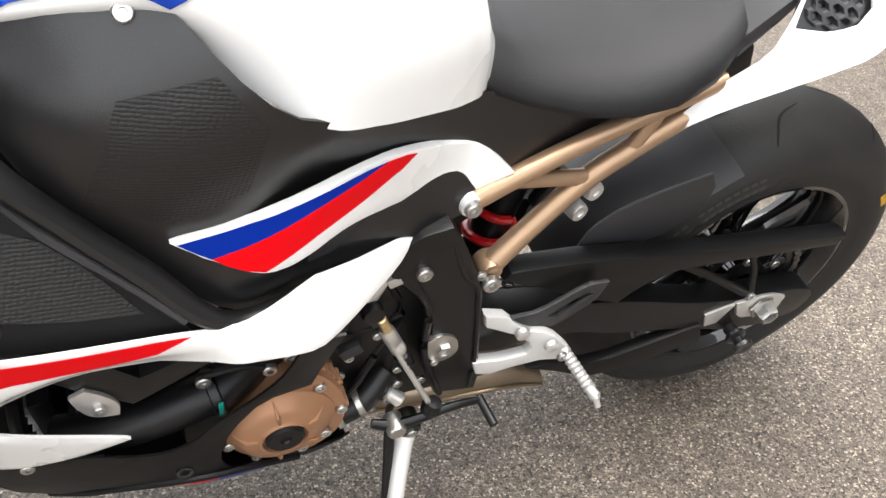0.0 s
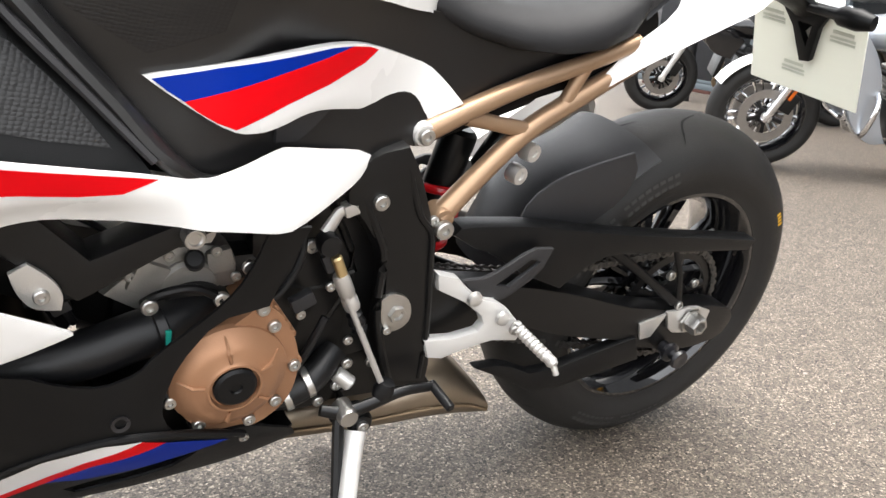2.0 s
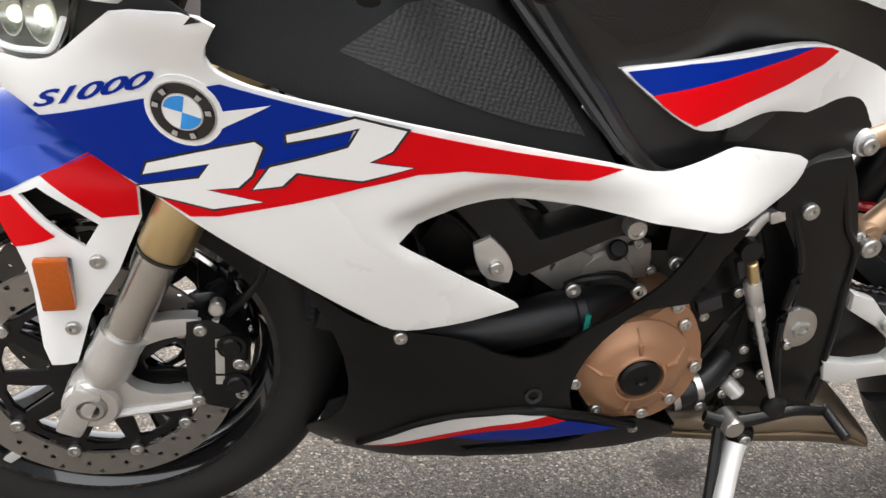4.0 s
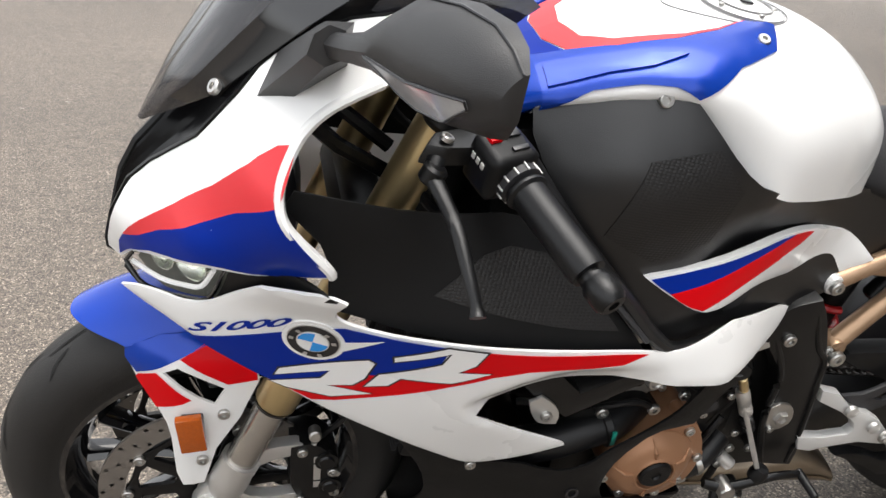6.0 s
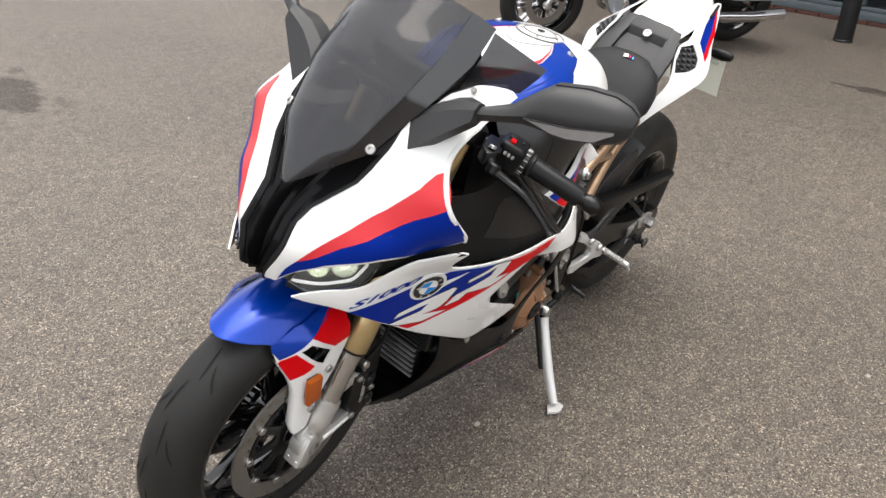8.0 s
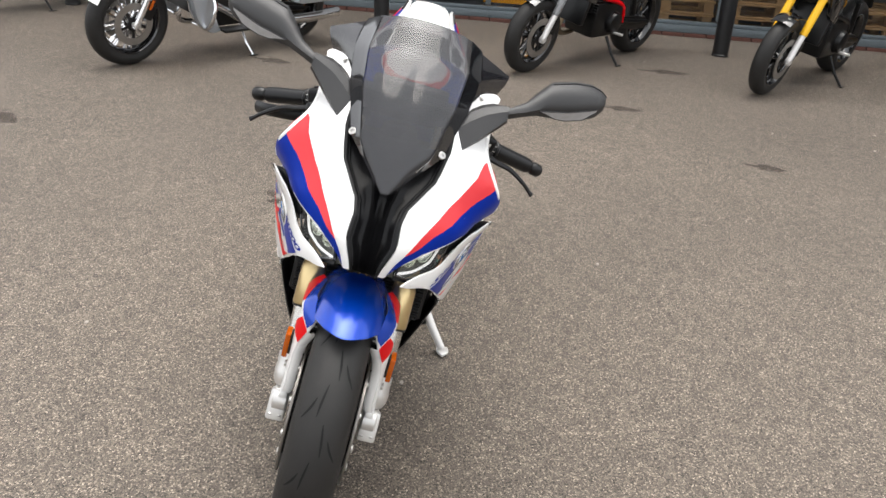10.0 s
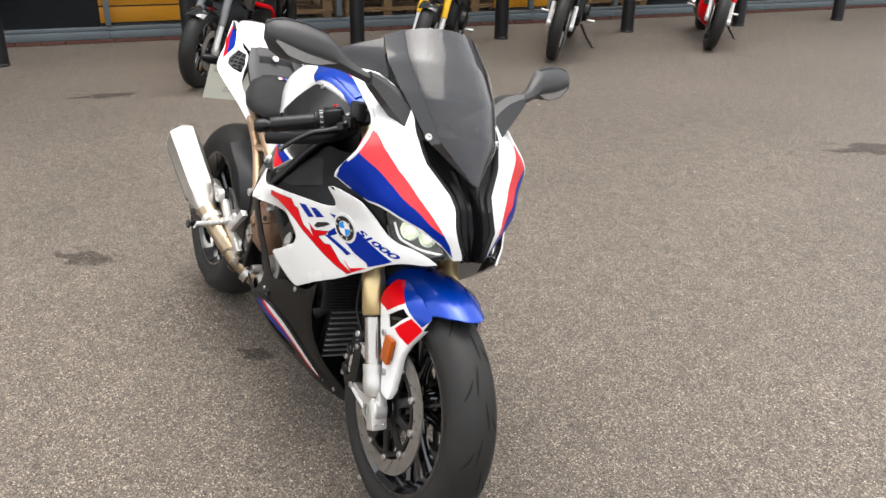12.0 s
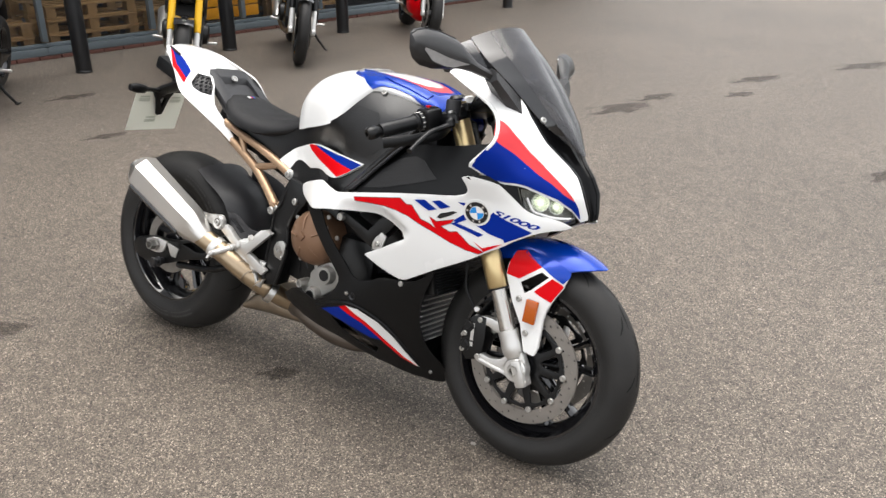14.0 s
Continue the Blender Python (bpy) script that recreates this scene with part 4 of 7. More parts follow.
# the right-hand side carries its own drawing, so that its letters read the right way round
RS_RED = [(.952, .676), (1.112, .703), (1.132, .690), (1.148, .691), (1.174, .658), (1.196, .651), (1.214, .641), (1.197, .670), (1.216, .659), (1.259, .672), (1.252, .662), (1.226, .649), (1.250, .637), (1.267, .641), (1.281, .628), (1.298, .611), (1.333, .598), (1.322, .591), (1.289, .597), (1.251, .610), (1.207, .631), (1.173, .645), (1.141, .660), (1.101, .670), (1.061, .674), (.956, .668)]
RS_TAIL = [(1.308, .623), (1.331, .608), (1.362, .621), (1.380, .627), (1.335, .599)]
RS_BLUE = [(1.291, .678), (1.300, .670), (1.318, .670), (1.339, .683), (1.352, .705), (1.447, .669), (1.430, .657), (1.385, .632), (1.381, .640), (1.343, .650)]
RS_BARS = [[(1.155, .707), (1.184, .712), (1.216, .692), (1.195, .685)], [(1.204, .712), (1.224, .717), (1.251, .704), (1.226, .695)], [(1.270, .720), (1.291, .721), (1.294, .707)], [(1.259, .671), (1.282, .689), (1.292, .678), (1.278, .670), (1.264, .662)], [(1.252, .660), (1.260, .665), (1.279, .661), (1.333, .644), (1.320, .636), (1.306, .642)]]
RS_BLACK = [(1.216, .671), (1.226, .683), (1.257, .694), (1.268, .693), (1.250, .681), (1.226, .669)]



def grown(poly, d):
    """The outline moved outward by d."""
    area = sum(poly[i - 1][0] * poly[i][1] - poly[i][0] * poly[i - 1][1] for i in range(len(poly)))
    sg, out = (1 if area > 0 else -1), []
    for i, p in enumerate(poly):
        a, b = Vector(poly[i - 1]), Vector(poly[(i + 1) % len(poly)])
        p = Vector(p)
        u, v = (p - a).normalized(), (b - p).normalized()
        n1, n2 = Vector((u.y, -u.x)) * sg, Vector((v.y, -v.x)) * sg
        n = (n1 + n2)
        k = 1 / max(.45, 1 + n1.dot(n2))
        out.append(tuple(p + n * d * k))
    return out


def words(text, size, name, fn, material, parent, label, shear=0.25, off=.0012, bold=.0):
    """Lettering of Blender's own font laid on a surface: fn maps (along, up) to a place."""
    cu = bpy.data.curves.new(name, "FONT")
    cu.space_character = .93
    cu.body, cu.size, cu.shear, cu.offset, cu.resolution_u = text, size, shear, bold, 3
    tmp = new(name, cu)
    dg = bpy.context.evaluated_depsgraph_get()
    me = tmp.evaluated_get(dg).to_mesh()
    pts, faces = [tuple(v.co[:2]) for v in me.vertices], [tuple(p.vertices) for p in me.polygons]
    bpy.data.objects.remove(tmp)
    bm = bmesh.new()
    vs = [bm.verts.new(fn(*p)) for p in pts]
    for f in faces:
        if len(set(f)) == len(f):
            bm.faces.new([vs[i] for i in f])
    return part(name, bm, material, parent, label)


for s in (1, -1):
    def sf(a, b, s=s):
        return (a, s * side_y(a, b), b)
    side = part("side_fairing", sheet(sf, OUT, .0035, 0, .009, (), .0015), WHITE, bike, "white side fairing with blue and red graphics")
    part("liner", sheet(sf, grown([p for p in OUT if p[0] > 1.32 and p[1] < .76], -.0035), .0012, -.0055, .02), PLASTIC, side, "black back of the panel")
    if s > 0:
        part("red_graphic", sheet(sf, S_RED, .0004, .0010, .009), RED, side, "red film stripe")
        part("blue_graphic", sheet(sf, S_BLUE, .0004, .0013, .009), NAVY, side, "dark blue film field")
        part("blue_bar", sheet(sf, [(1.238, .687), (1.174, .718), (1.181, .692), (1.252, .655)], .0004, .0013, .009), NAVY, side)
        for poly in (R_ONE, R_TWO):
            part("letter_outline", sheet(sf, grown(poly, .0024), .0003, .0017, .009), INK, side)
            part("letter", sheet(sf, poly, .0003, .0021, .009), WHITE, side, "slanted white letter R")
        part("spike_graphic", sheet(sf, [(1.290, .704), (1.243, .722), (1.288, .686)], .0003, .0018, .009), WHITE, side)
    else:
        part("red_graphic", sheet(sf, RS_RED, .0004, .0013, .009), RED, side, "red film stripe")
        part("red_graphic", sheet(sf, RS_TAIL, .0004, .0013, .009), RED, side)
        part("letter_outline", sheet(sf, grown(RS_RED, .0014), .0003, .0009, .009), INK, side)
        part("blue_graphic", sheet(sf, RS_BLUE, .0004, .0013, .009), NAVY, side, "dark blue film field")
        for poly in RS_BARS:
            part("blue_bar", sheet(sf, poly, .0004, .0015, .009), NAVY, side)
        part("black_bar", sheet(sf, RS_BLACK, .0004, .0014, .009), INK, side)
    bc = Vector((1.315, .700))
    for nm, r0, r1, mt, lift in (("badge_rim", .0, .0335, WHITE, .0016), ("badge_ring", .0, .0285, ALU, .0030), ("badge_ring", .0, .0272, INK, .0036), ("badge_centre", .0, .0178, ALU, .0042), ("badge_centre", .0, .0168, WHITE, .0046)):
        part(nm, sheet(sf, [(bc.x + r1 * math.cos(a), bc.y + r1 * 1.03 * math.sin(a)) for a in np.linspace(0, 2 * math.pi, 29)[:-1]], .002, lift, .012), mt, side)
    for k in range(9):
        a = .15 + 2 * math.pi * k / 9
        if k % 3 != 2:
            part("ring_mark", sheet(sf, [(bc.x + r * math.cos(a + d), bc.y + r * math.sin(a + d)) for r, d in ((.0205, -.1), (.0255, -.1), (.0255, .1), (.0205, .1))], .0004, .0056, .012), ALU, side)
    for q in ((0, 2) if s > 0 else (1, 3)):
        pts = [tuple(bc)] + [(bc.x + .0165 * math.cos(a), bc.y + .0165 * math.sin(a)) for a in np.linspace(math.pi / 2 * q + .15, math.pi / 2 * (q + 1) + .15, 8)]
        part("badge_quarter", sheet(sf, pts, .0003, .0049, .012), CYAN, side)

    def tf(u, w, s=s):
        if s > 0:
            a, b = 1.453 - u * .918 - w * .16, .6705 + u * .395 + w * .90
        else:
            a, b = 1.351 + u * .880 + w * .30, .7035 - u * .235 + w * .74
        return (a, s * (side_y(a, b) + .0014), b)
    words("S1000", .0240, "model_lettering", lambda u, w: tf(u * 2.1, w), NAVY, side, "slanted dark blue lettering S1000", .3, bold=.0006)
    bolt(bike, (1.108, s * .2065, .462), (0, s, 0), .0075)

# -- nose cowl
CO = rounded([(1.542, .709), (1.528, .702), (1.511, .729), (1.484, .752), (1.428, .779), (1.406, .783), (1.377, .781), (1.347, .784), (1.318, .803), (1.301, .816), (1.308, .827), (1.320, .842), (1.342, .866),
              (1.351, .888), (1.347, .911), (1.330, .941), (1.309, .962), (1.285, .978), (1.254, .995), (1.211, 1.019), (1.181, 1.038), (1.186, 1.047), (1.215, 1.050), (1.247, 1.047), (1.279, 1.034),
              (1.318, 1.014), (1.358, .984), (1.385, .948), (1.428, .892), (1.481, .839), (1.508, .812), (1.530, .771), (1.542, .722)], .25, 1, 60, ((1.428, .892), (1.481, .839), (1.385, .948), (1.301, .816)))
C_RED = [(1.333, .938), (1.35, .932), (1.368, .918), (1.385, .900), (1.413, .867), (1.442, .839), (1.466, .815), (1.494, .787), (1.508, .771), (1.517, .755), (1.496, .7705), (1.471, .794), (1.443, .816), (1.412, .841), (1.390, .861), (1.352, .889)]
C_BLUE = [(1.517, .755), (1.496, .7705), (1.471, .794), (1.443, .816), (1.412, .841), (1.390, .861), (1.352, .889), (1.350, .884), (1.341, .868), (1.312, .831), (1.3055, .819), (1.320, .8085), (1.347, .790), (1.377, .787), (1.406, .789), (1.429, .785), (1.486, .758), (1.511, .735), (1.527, .709), (1.524, .736)]
for s in (1, -1):
    cf = on(COWL, s)
    cowl = part("nose_cowl", sheet(cf, CO, .0035, 0, .014, (), .0012), WHITE, bike, "white nose cowl with red and blue bands")
    part("red_graphic", sheet(cf, C_RED, .0004, .0008, .012), SKYLIT_RED, cowl, "red film band, its colour paled for sky light")
    part("blue_graphic", sheet(cf, C_BLUE, .0004, .0008, .012), NAVY, cowl, "dark blue film band")
    bolt(cowl, (1.244, s * .152, 1.041), (.2, s * .6, .8), .005)
    part("cowl_lip", tube([(a, s * (COWL(a, b) - .006), b) for a, b in ((1.302, .817), (1.309, .830), (1.342, .867), (1.351, .888), (1.347, .911), (1.330, .941), (1.309, .962), (1.285, .978), (1.254, .995))], .0055, 8, None, 1.3, (0, 1, 0), smooth=4), WHITE, cowl)
    # inner black panel between cowl, side fairing and tank
    IN = rounded([(1.301, .748), (1.20, .720), (1.12, .709), (1.028, .691), (.926, .676), (.951, .71), (1.001, .763), (1.053, .812), (1.09, .842), (1.2, .852), (1.335, .878), (1.345, .86), (1.30, .81)], .25, 1)
    part("inner_panel", sheet(on(INNER, s), IN, .003, -.004, .02, (), .001), PLASTIC, bike, "satin black inner fairing panel")
    part("grip_field", sheet(on(INNER, s), rounded([(1.19, .765), (1.12, .742), (1.03, .716), (.965, .706), (1.0, .752), (1.045, .795), (1.12, .815)], .25, 1), .0008, -.0028, .02), GRIP, cowl, "fine raised scales")
    # headlamp between cowl and chin
    lens = rounded([(1.519, .712), (1.500, .742), (1.46, .765), (1.425, .776), (1.404, .776), (1.416, .735), (1.428, .713), (1.47, .701), (1.50, .698)], .2, 1)
    lamp = part("headlamp", sheet(on(HEAD, s), grown(lens, .006), .003, -.028, .02), LAMPIN, bike, "slim headlamp, its lower lamp lit")
    part("lens", sheet(on(HEAD, s), lens, .002, -.002, .016), LENS, lamp, "clear headlamp lens").visible_shadow = False
    part("lens_rim", tube([(a, s * (HEAD(a, b) - .002), b) for a, b in lens + lens[:1]], .0028, 6), GLOSS, lamp)
    for (hx, hz), r in (((1.444, .744), .0225), ((1.476, .736), .0185)):
        n = Vector(((HEAD(hx - .01, hz) - HEAD(hx + .01, hz)) / .02, s, (HEAD(hx, hz - .01) - HEAD(hx, hz + .01)) / .02)).normalized()
        p = Vector((hx, s * (HEAD(hx, hz) - .016), hz))
        bm = lathe([(.0, -.014), (r * .5, -.012), (r * .9, -.004), (r, .0), (r * 1.08, .0), (r * 1.08, -.016), (0, -.018)], p, n, 20)
        part("lamp_bowl", bm, REFLECTOR, lamp)
        if r > .01:
            part("lit_lamp", lathe([(0, .001), (r * .30, .0), (r * .42, -.003), (r * .44, -.007), (0, -.008)], p + n * .001, n, 18), LAMP, lamp, "glowing white lamp")
    part("lamp_strip", tube([(a, s * (HEAD(a, b) - .012), b) for a, b in ((1.512, .710), (1.48, .7085), (1.452, .714), (1.433, .722), (1.418, .752))], .0030, 8, smooth=4), DAYLAMP, lamp, "lit daytime running strip")
    part("lamp_housing", sheet(on(HEAD, s), rounded([(1.525, .703), (1.51, .74), (1.42, .795), (1.33, .80), (1.30, .79), (1.40, .74), (1.44, .708), (1.50, .690)], .25, 1), .003, -.004, .02, [grown(lens, .002)]), PLASTIC, lamp)

# -- black centre of the nose, its trim and the windscreen
def trim_edge(s, k):
    e = [(1.543, .706), (1.5425, .725), (1.530, .771), (1.508, .812), (1.481, .839), (1.428, .892), (1.385, .948), (1.358, .984), (1.318, 1.014), (1.279, 1.034), (1.24, 1.046)]
    pts = [Vector((x, s * (COWL(x, z) - .0005), z)) for x, z in e]
    return [a.lerp(b, j / 4) for a, b in zip(pts, pts[1:]) for j in range(4)] + [pts[-1]]


def nose_row(s):
    """Across the black centre, from the white edge down into the intake."""
    e = trim_edge(s, 0)
    out = []
    for i, p in enumerate(e[:25]):
        w = abs(p.y)
        d = Vector((-.30, 0, -.10)).normalized()
        t_ = .012 if i > 6 else .012 * (i + 2) / 8
        out.append([p + Vector((-.006, 0, -.004)), p + Vector((-.003, -s * .002, -.002)), p + Vector((-.004, -s * t_, -.003)), p + Vector((-.007, -s * (t_ + .003), -.005)), p + d * .012 + Vector((0, -s * w * .42, 0)), p + d * .010 + Vector((.003, -s * w * .62, 0)), p + d * .004 + Vector((.003, -s * w * .70, 0)), p + d * .020 + Vector((0, -s * w * .86, 0)), p + d * .024 + Vector((0, -s * w, 0))])
    return out


centre = None
for s in (1, -1):
    bm = bmesh.new()
    rows = [[bm.verts.new(q) for q in row] for row in nose_row(s)]
    for a, b in zip(rows, rows[1:]):
        for j in range(len(a) - 1):
            bm.faces.new((a[j], a[j + 1], b[j + 1], b[j]))
    centre = part("nose_centre", bm, SATIN, bike, "glossy black ribbed centre of the nose", 25)
    bm = bmesh.new()
    rows = []
    for i, p in enumerate(trim_edge(s, 0)):
        w = min(1, .35 + i / 10) * min(1, .25 + (40 - i) / 14)
        rows.append([bm.verts.new(p + Vector(q)) for q in ((-.006, 0, -.005), (.0012, s * .0005, .001), (.001, -s * .005 * w, .0015), (-.002, -s * .010 * w, -.001), (-.012, -s * .011 * w, -.008))])
    for a, b in zip(rows, rows[1:]):
        for j in range(4):
            bm.faces.new((a[j], a[j + 1], b[j + 1], b[j]))
    part("trim", bm, PLASTIC, centre, "", 20)


def screen(u, v):
    """The windscreen: v from its low point up, u across from -1 to 1."""
    C = [(1.495, .866), (1.458, .928), (1.395, 1.015), (1.325, 1.10), (1.252, 1.170)]
    S = [(1.489, .011, .866), (1.405, .094, .938), (1.318, .126, 1.022), (1.245, .138, 1.078), (1.185, .128, 1.128)]
    k = [0, .22, .5, .77, 1]
    cx, cz = (float(np.interp(v, k, [c[i] for c in C])) for i in (0, 1))
    sx, sy, sz = (float(np.interp(v, k, [c[i] for c in S])) for i in (0, 1, 2))
    q = abs(u)
    e = .46 * (q / .76) ** 2.2 if q < .76 else .46 + .54 * ((q - .76) / .24) ** .92
    return (cx + (sx - cx) * e, math.copysign(sy * q, u), cz + (sz - cz) * e + .010 * math.sin(math.pi * q) * math.sin(math.pi * min(1, v * 1.2)))


def grid_sheet(fn, nu, nv, thick, u0=-1.0, u1=1.0, v0=0.0, v1=1.0):
    bm = bmesh.new()
    g = [[Vector(fn(u0 + (u1 - u0) * i / nu, v0 + (v1 - v0) * j / nv)) for i in range(nu + 1)] for j in range(nv + 1)]
    t = [[bm.verts.new(p) for p in row] for row in g]
    for j in range(nv):
        for i in range(nu):
            bm.faces.new((t[j][i], t[j][i + 1], t[j + 1][i + 1], t[j + 1][i]))
    bmesh.ops.recalc_face_normals(bm, faces=bm.faces)
    if thick:
        bmesh.ops.solidify(bm, geom=list(bm.faces), thickness=thick)
    return bm


ws = part("windscreen", grid_sheet(screen, 44, 30, .003), SMOKE, bike, "dark smoked double-bubble windscreen", 60)
for s in (1, -1):
    part("screen_band", grid_sheet(lambda u, v, s=s: Vector(screen(s * u, v)) + Vector((.0012, s * .0015, .0015)), 8, 24, .001, .77, 1.0, .14, 1.0), GLOSS, ws, "glossy black screen edge", 60)

    bm = bmesh.new()
    rim = [Vector(screen(s, v)) for v in np.linspace(.2, .86, 12)]
    low = [Vector((x, s * (COWL(x, z) - .004), z)) for x, z in ((1.392, .938), (1.372, .965), (1.350, .986), (1.330, 1.001), (1.312, 1.012), (1.296, 1.020), (1.282, 1.028), (1.270, 1.034), (1.258, 1.038), (1.248, 1.040), (1.236, 1.042), (1.225, 1.044))]
    rows = [[bm.verts.new(a), bm.verts.new(a.lerp(b, .5) + Vector((0, -s * .004, 0))), bm.verts.new(b)] for a, b in zip(rim, low)]
    for a, b in zip(rows, rows[1:]):
        for j in range(2):
            bm.faces.new((a[j], a[j + 1], b[j + 1], b[j]))
    part("screen_skirt", bm, SATIN, ws, "half-gloss black skirt under the screen", 60)

    def wing(u, v, s=s):
        a, b = Vector((1.262, s * .136, 1.044)).lerp(Vector((1.158, s * .188, 1.034)), u), Vector((1.190, s * .131, 1.124)).lerp(Vector((1.126, s * .210, 1.080)), u)
        return a.lerp(b, v) + Vector((0, s * .006 * math.sin(math.pi * v), .006 * math.sin(math.pi * v)))
    part("screen_wing", grid_sheet(wing, 8, 6, .003, 0, 1), WINGSMOKE, ws, "smoked wing of the screen", 60)
    bolt(ws, (1.405, s * .092, .944), (.75, s * .35, .55), .0085)
bm = block((1.25, 0, .985), (.16, .20, .02), .008, Matrix.Rotation(radians(-30), 4, "Y"))
part("cockpit_tray", bm, PLASTIC, bike)

# -- mirrors with indicators
MIRROR_ROWS = [  # out from the middle, then five corners (x, z): rear top, crown, crease over the lens, under the lens, rear foot
    (.205, (1.296, 1.046), (1.306, 1.049), (1.315, 1.040), (1.312, 1.028), (1.297, 1.029)), (.245, (1.270, 1.067), (1.286, 1.066), (1.299, 1.052), (1.293, 1.040), (1.272, 1.042)),
    (.272, (1.247, 1.098), (1.273, 1.089), (1.289, 1.062), (1.281, 1.047), (1.251, 1.047)), (.292, (1.234, 1.117), (1.267, 1.102), (1.282, 1.065), (1.272, 1.047), (1.239, 1.044)),
    (.340, (1.217, 1.128), (1.252, 1.113), (1.268, 1.073), (1.255, 1.047), (1.220, 1.039)), (.380, (1.205, 1.130), (1.238, 1.117), (1.253, 1.084), (1.242, 1.056), (1.210, 1.045)),
    (.405, (1.203, 1.124), (1.228, 1.114), (1.240, 1.090), (1.230, 1.067), (1.207, 1.058)), (.420, (1.205, 1.113), (1.214, 1.107), (1.222, 1.095), (1.217, 1.081), (1.207, 1.080))]


def mirror_at(y, k):
    """Corner k (0 to 4, with fractions) of the mirror's section at y."""
    ys = [r[0] for r in MIRROR_ROWS]
    sec = [Vector([float(np.interp(y, ys, [r[1 + c][d] for r in MIRROR_ROWS])) for d in (0, 1)]) for c in range(5)]
    if k <= 2:
        a, b, c = sec[0], sec[1] * 2 - (sec[0] + sec[2]) * .5, sec[2]
        t = k / 2
        p = a * (1 - t) ** 2 + b * 2 * t * (1 - t) + c * t * t
    else:
        a = min(int(k), 3)
        p = sec[a].lerp(sec[a + 1], k - a)
    return Vector((p.x, y, p.y))


for s in (1, -1):
    root_ = [(1.370, .128, .950), (1.350, .106, .985), (1.322, .112, 1.008), (1.284, .130, 1.020), (1.283, .150, .994), (1.335, .156, .964)]
    collar = [(1.328, .207, 1.029), (1.321, .205, 1.048), (1.308, .204, 1.056), (1.293, .205, 1.052), (1.292, .209, 1.028), (1.312, .211, 1.020)]
    rings = []
    for k in (0, .3, .6, .9, 1.0, 1.04):
        lift = Vector((-.008, 0, .009)) * math.sin(math.pi * min(1, k))
        rings.append([tuple(Vector(a).lerp(Vector(b), k) + lift * (1 if 1 <= i <= 3 else 0)) for i, (a, b) in enumerate(zip(root_, collar))])
    rings = [[(x, s * y, z) for x, y, z in r] for r in rings]
    mir = part("mirror", loft(rings), MIRRORM, bike, "dark grey mirror on a swept arm", 28)
    ys = [.200, .215, .23, .245, .258, .272, .282, .292, .305, .32, .34, .36, .38, .393, .405, .414, .420]
    rings = [[(p.x, s * p.y, p.z) for p in [mirror_at(y, k) for k in (0, .2, .5, .9, 1.3, 1.7, 2, 2.33, 2.66, 3, 3.5, 4)]] for y in ys]
    part("mirror_housing", loft(rings), MIRRORM, mir, "grainy dark grey mirror housing", 42)
    part("housing_seam", tube([(p.x + .001, s * p.y, p.z + .0005) for p in [mirror_at(y, .32) for y in ys[7:]]], .0012, 6), INK, mir)
    rear = [mirror_at(y, 0) for y in ys[6:-1]] + [mirror_at(y, 4) for y in reversed(ys[6:-1])]
    mid = sum(rear, Vector()) / len(rear)
    bm = bmesh.new()
    face = [bm.verts.new(((mid + (p - mid) * .93).x - .0025, s * (mid + (p - mid) * .93).y, (mid + (p - mid) * .93).z)) for p in rear]
    bm.faces.new(face)
    r = bmesh.ops.extrude_face_region(bm, geom=list(bm.faces))
    bmesh.ops.translate(bm, vec=(.003, 0, 0), verts=[q for q in r["geom"] if isinstance(q, bmesh.types.BMVert)])
    part("mirror_glass", bm, MIRROR, mir)
    rows = []
    fr = bmesh.new()
    for i in range(17):
        k = i / 16
        y = .276 + .128 * k
        lo, hi = 2.10, 2.10 + .84 * min(1, 3.2 * k + .08) * min(1, 3.0 * (1 - k) + .35)
        rows.append([fr.verts.new((p.x + .0016, s * p.y, p.z - .0010)) for p in [mirror_at(y, lo + (hi - lo) * j / 4) for j in range(5)]])
    for r0, r1 in zip(rows, rows[1:]):
        for j in range(4):
            fr.faces.new((r0[j], r0[j + 1], r1[j + 1], r1[j]))
    bmesh.ops.recalc_face_normals(fr, faces=fr.faces)
    rim = [tuple(v.co) for v in rows[0]] + [tuple(r[-1].co) for r in rows] + [tuple(v.co) for v in reversed(rows[-1])] + [tuple(r[0].co) for r in reversed(rows)]
    bmesh.ops.solidify(fr, geom=list(fr.faces), thickness=.002)
    part("indicator", fr, GREYLENS, mir, "smoked indicator lens", 50)
    part("lens_rim", tube(rim, .0011, 6), INK, mir)

# -- tank
TS = [(.588, [(0, .885), (.045, .883), (.078, .874), (.094, .856), (.097, .806)]), (.606, [(0, .932), (.050, .928), (.090, .912), (.110, .880), (.114, .812)]), (.638, [(0, .966), (.055, .961), (.104, .940), (.130, .90), (.132, .818)]),
      (.675, [(0, .990), (.06, .985), (.116, .960), (.147, .908), (.149, .827)]), (.730, [(0, 1.006), (.066, 1.001), (.126, .975), (.164, .915), (.169, .838)]),
      (.790, [(0, 1.012), (.070, 1.007), (.126, .985), (.172, .928), (.185, .855)]), (.850, [(0, 1.014), (.075, 1.008), (.130, .990), (.160, .952), (.160, .885)]),
      (.915, [(0, 1.011), (.080, 1.005), (.132, .991), (.154, .969), (.138, .94)]), (.98, [(0, .999), (.078, .993), (.122, .980), (.140, .962), (.124, .935)]),
      (1.075, [(0, .968), (.06, .965), (.098, .955), (.116, .940), (.10, .92)])]


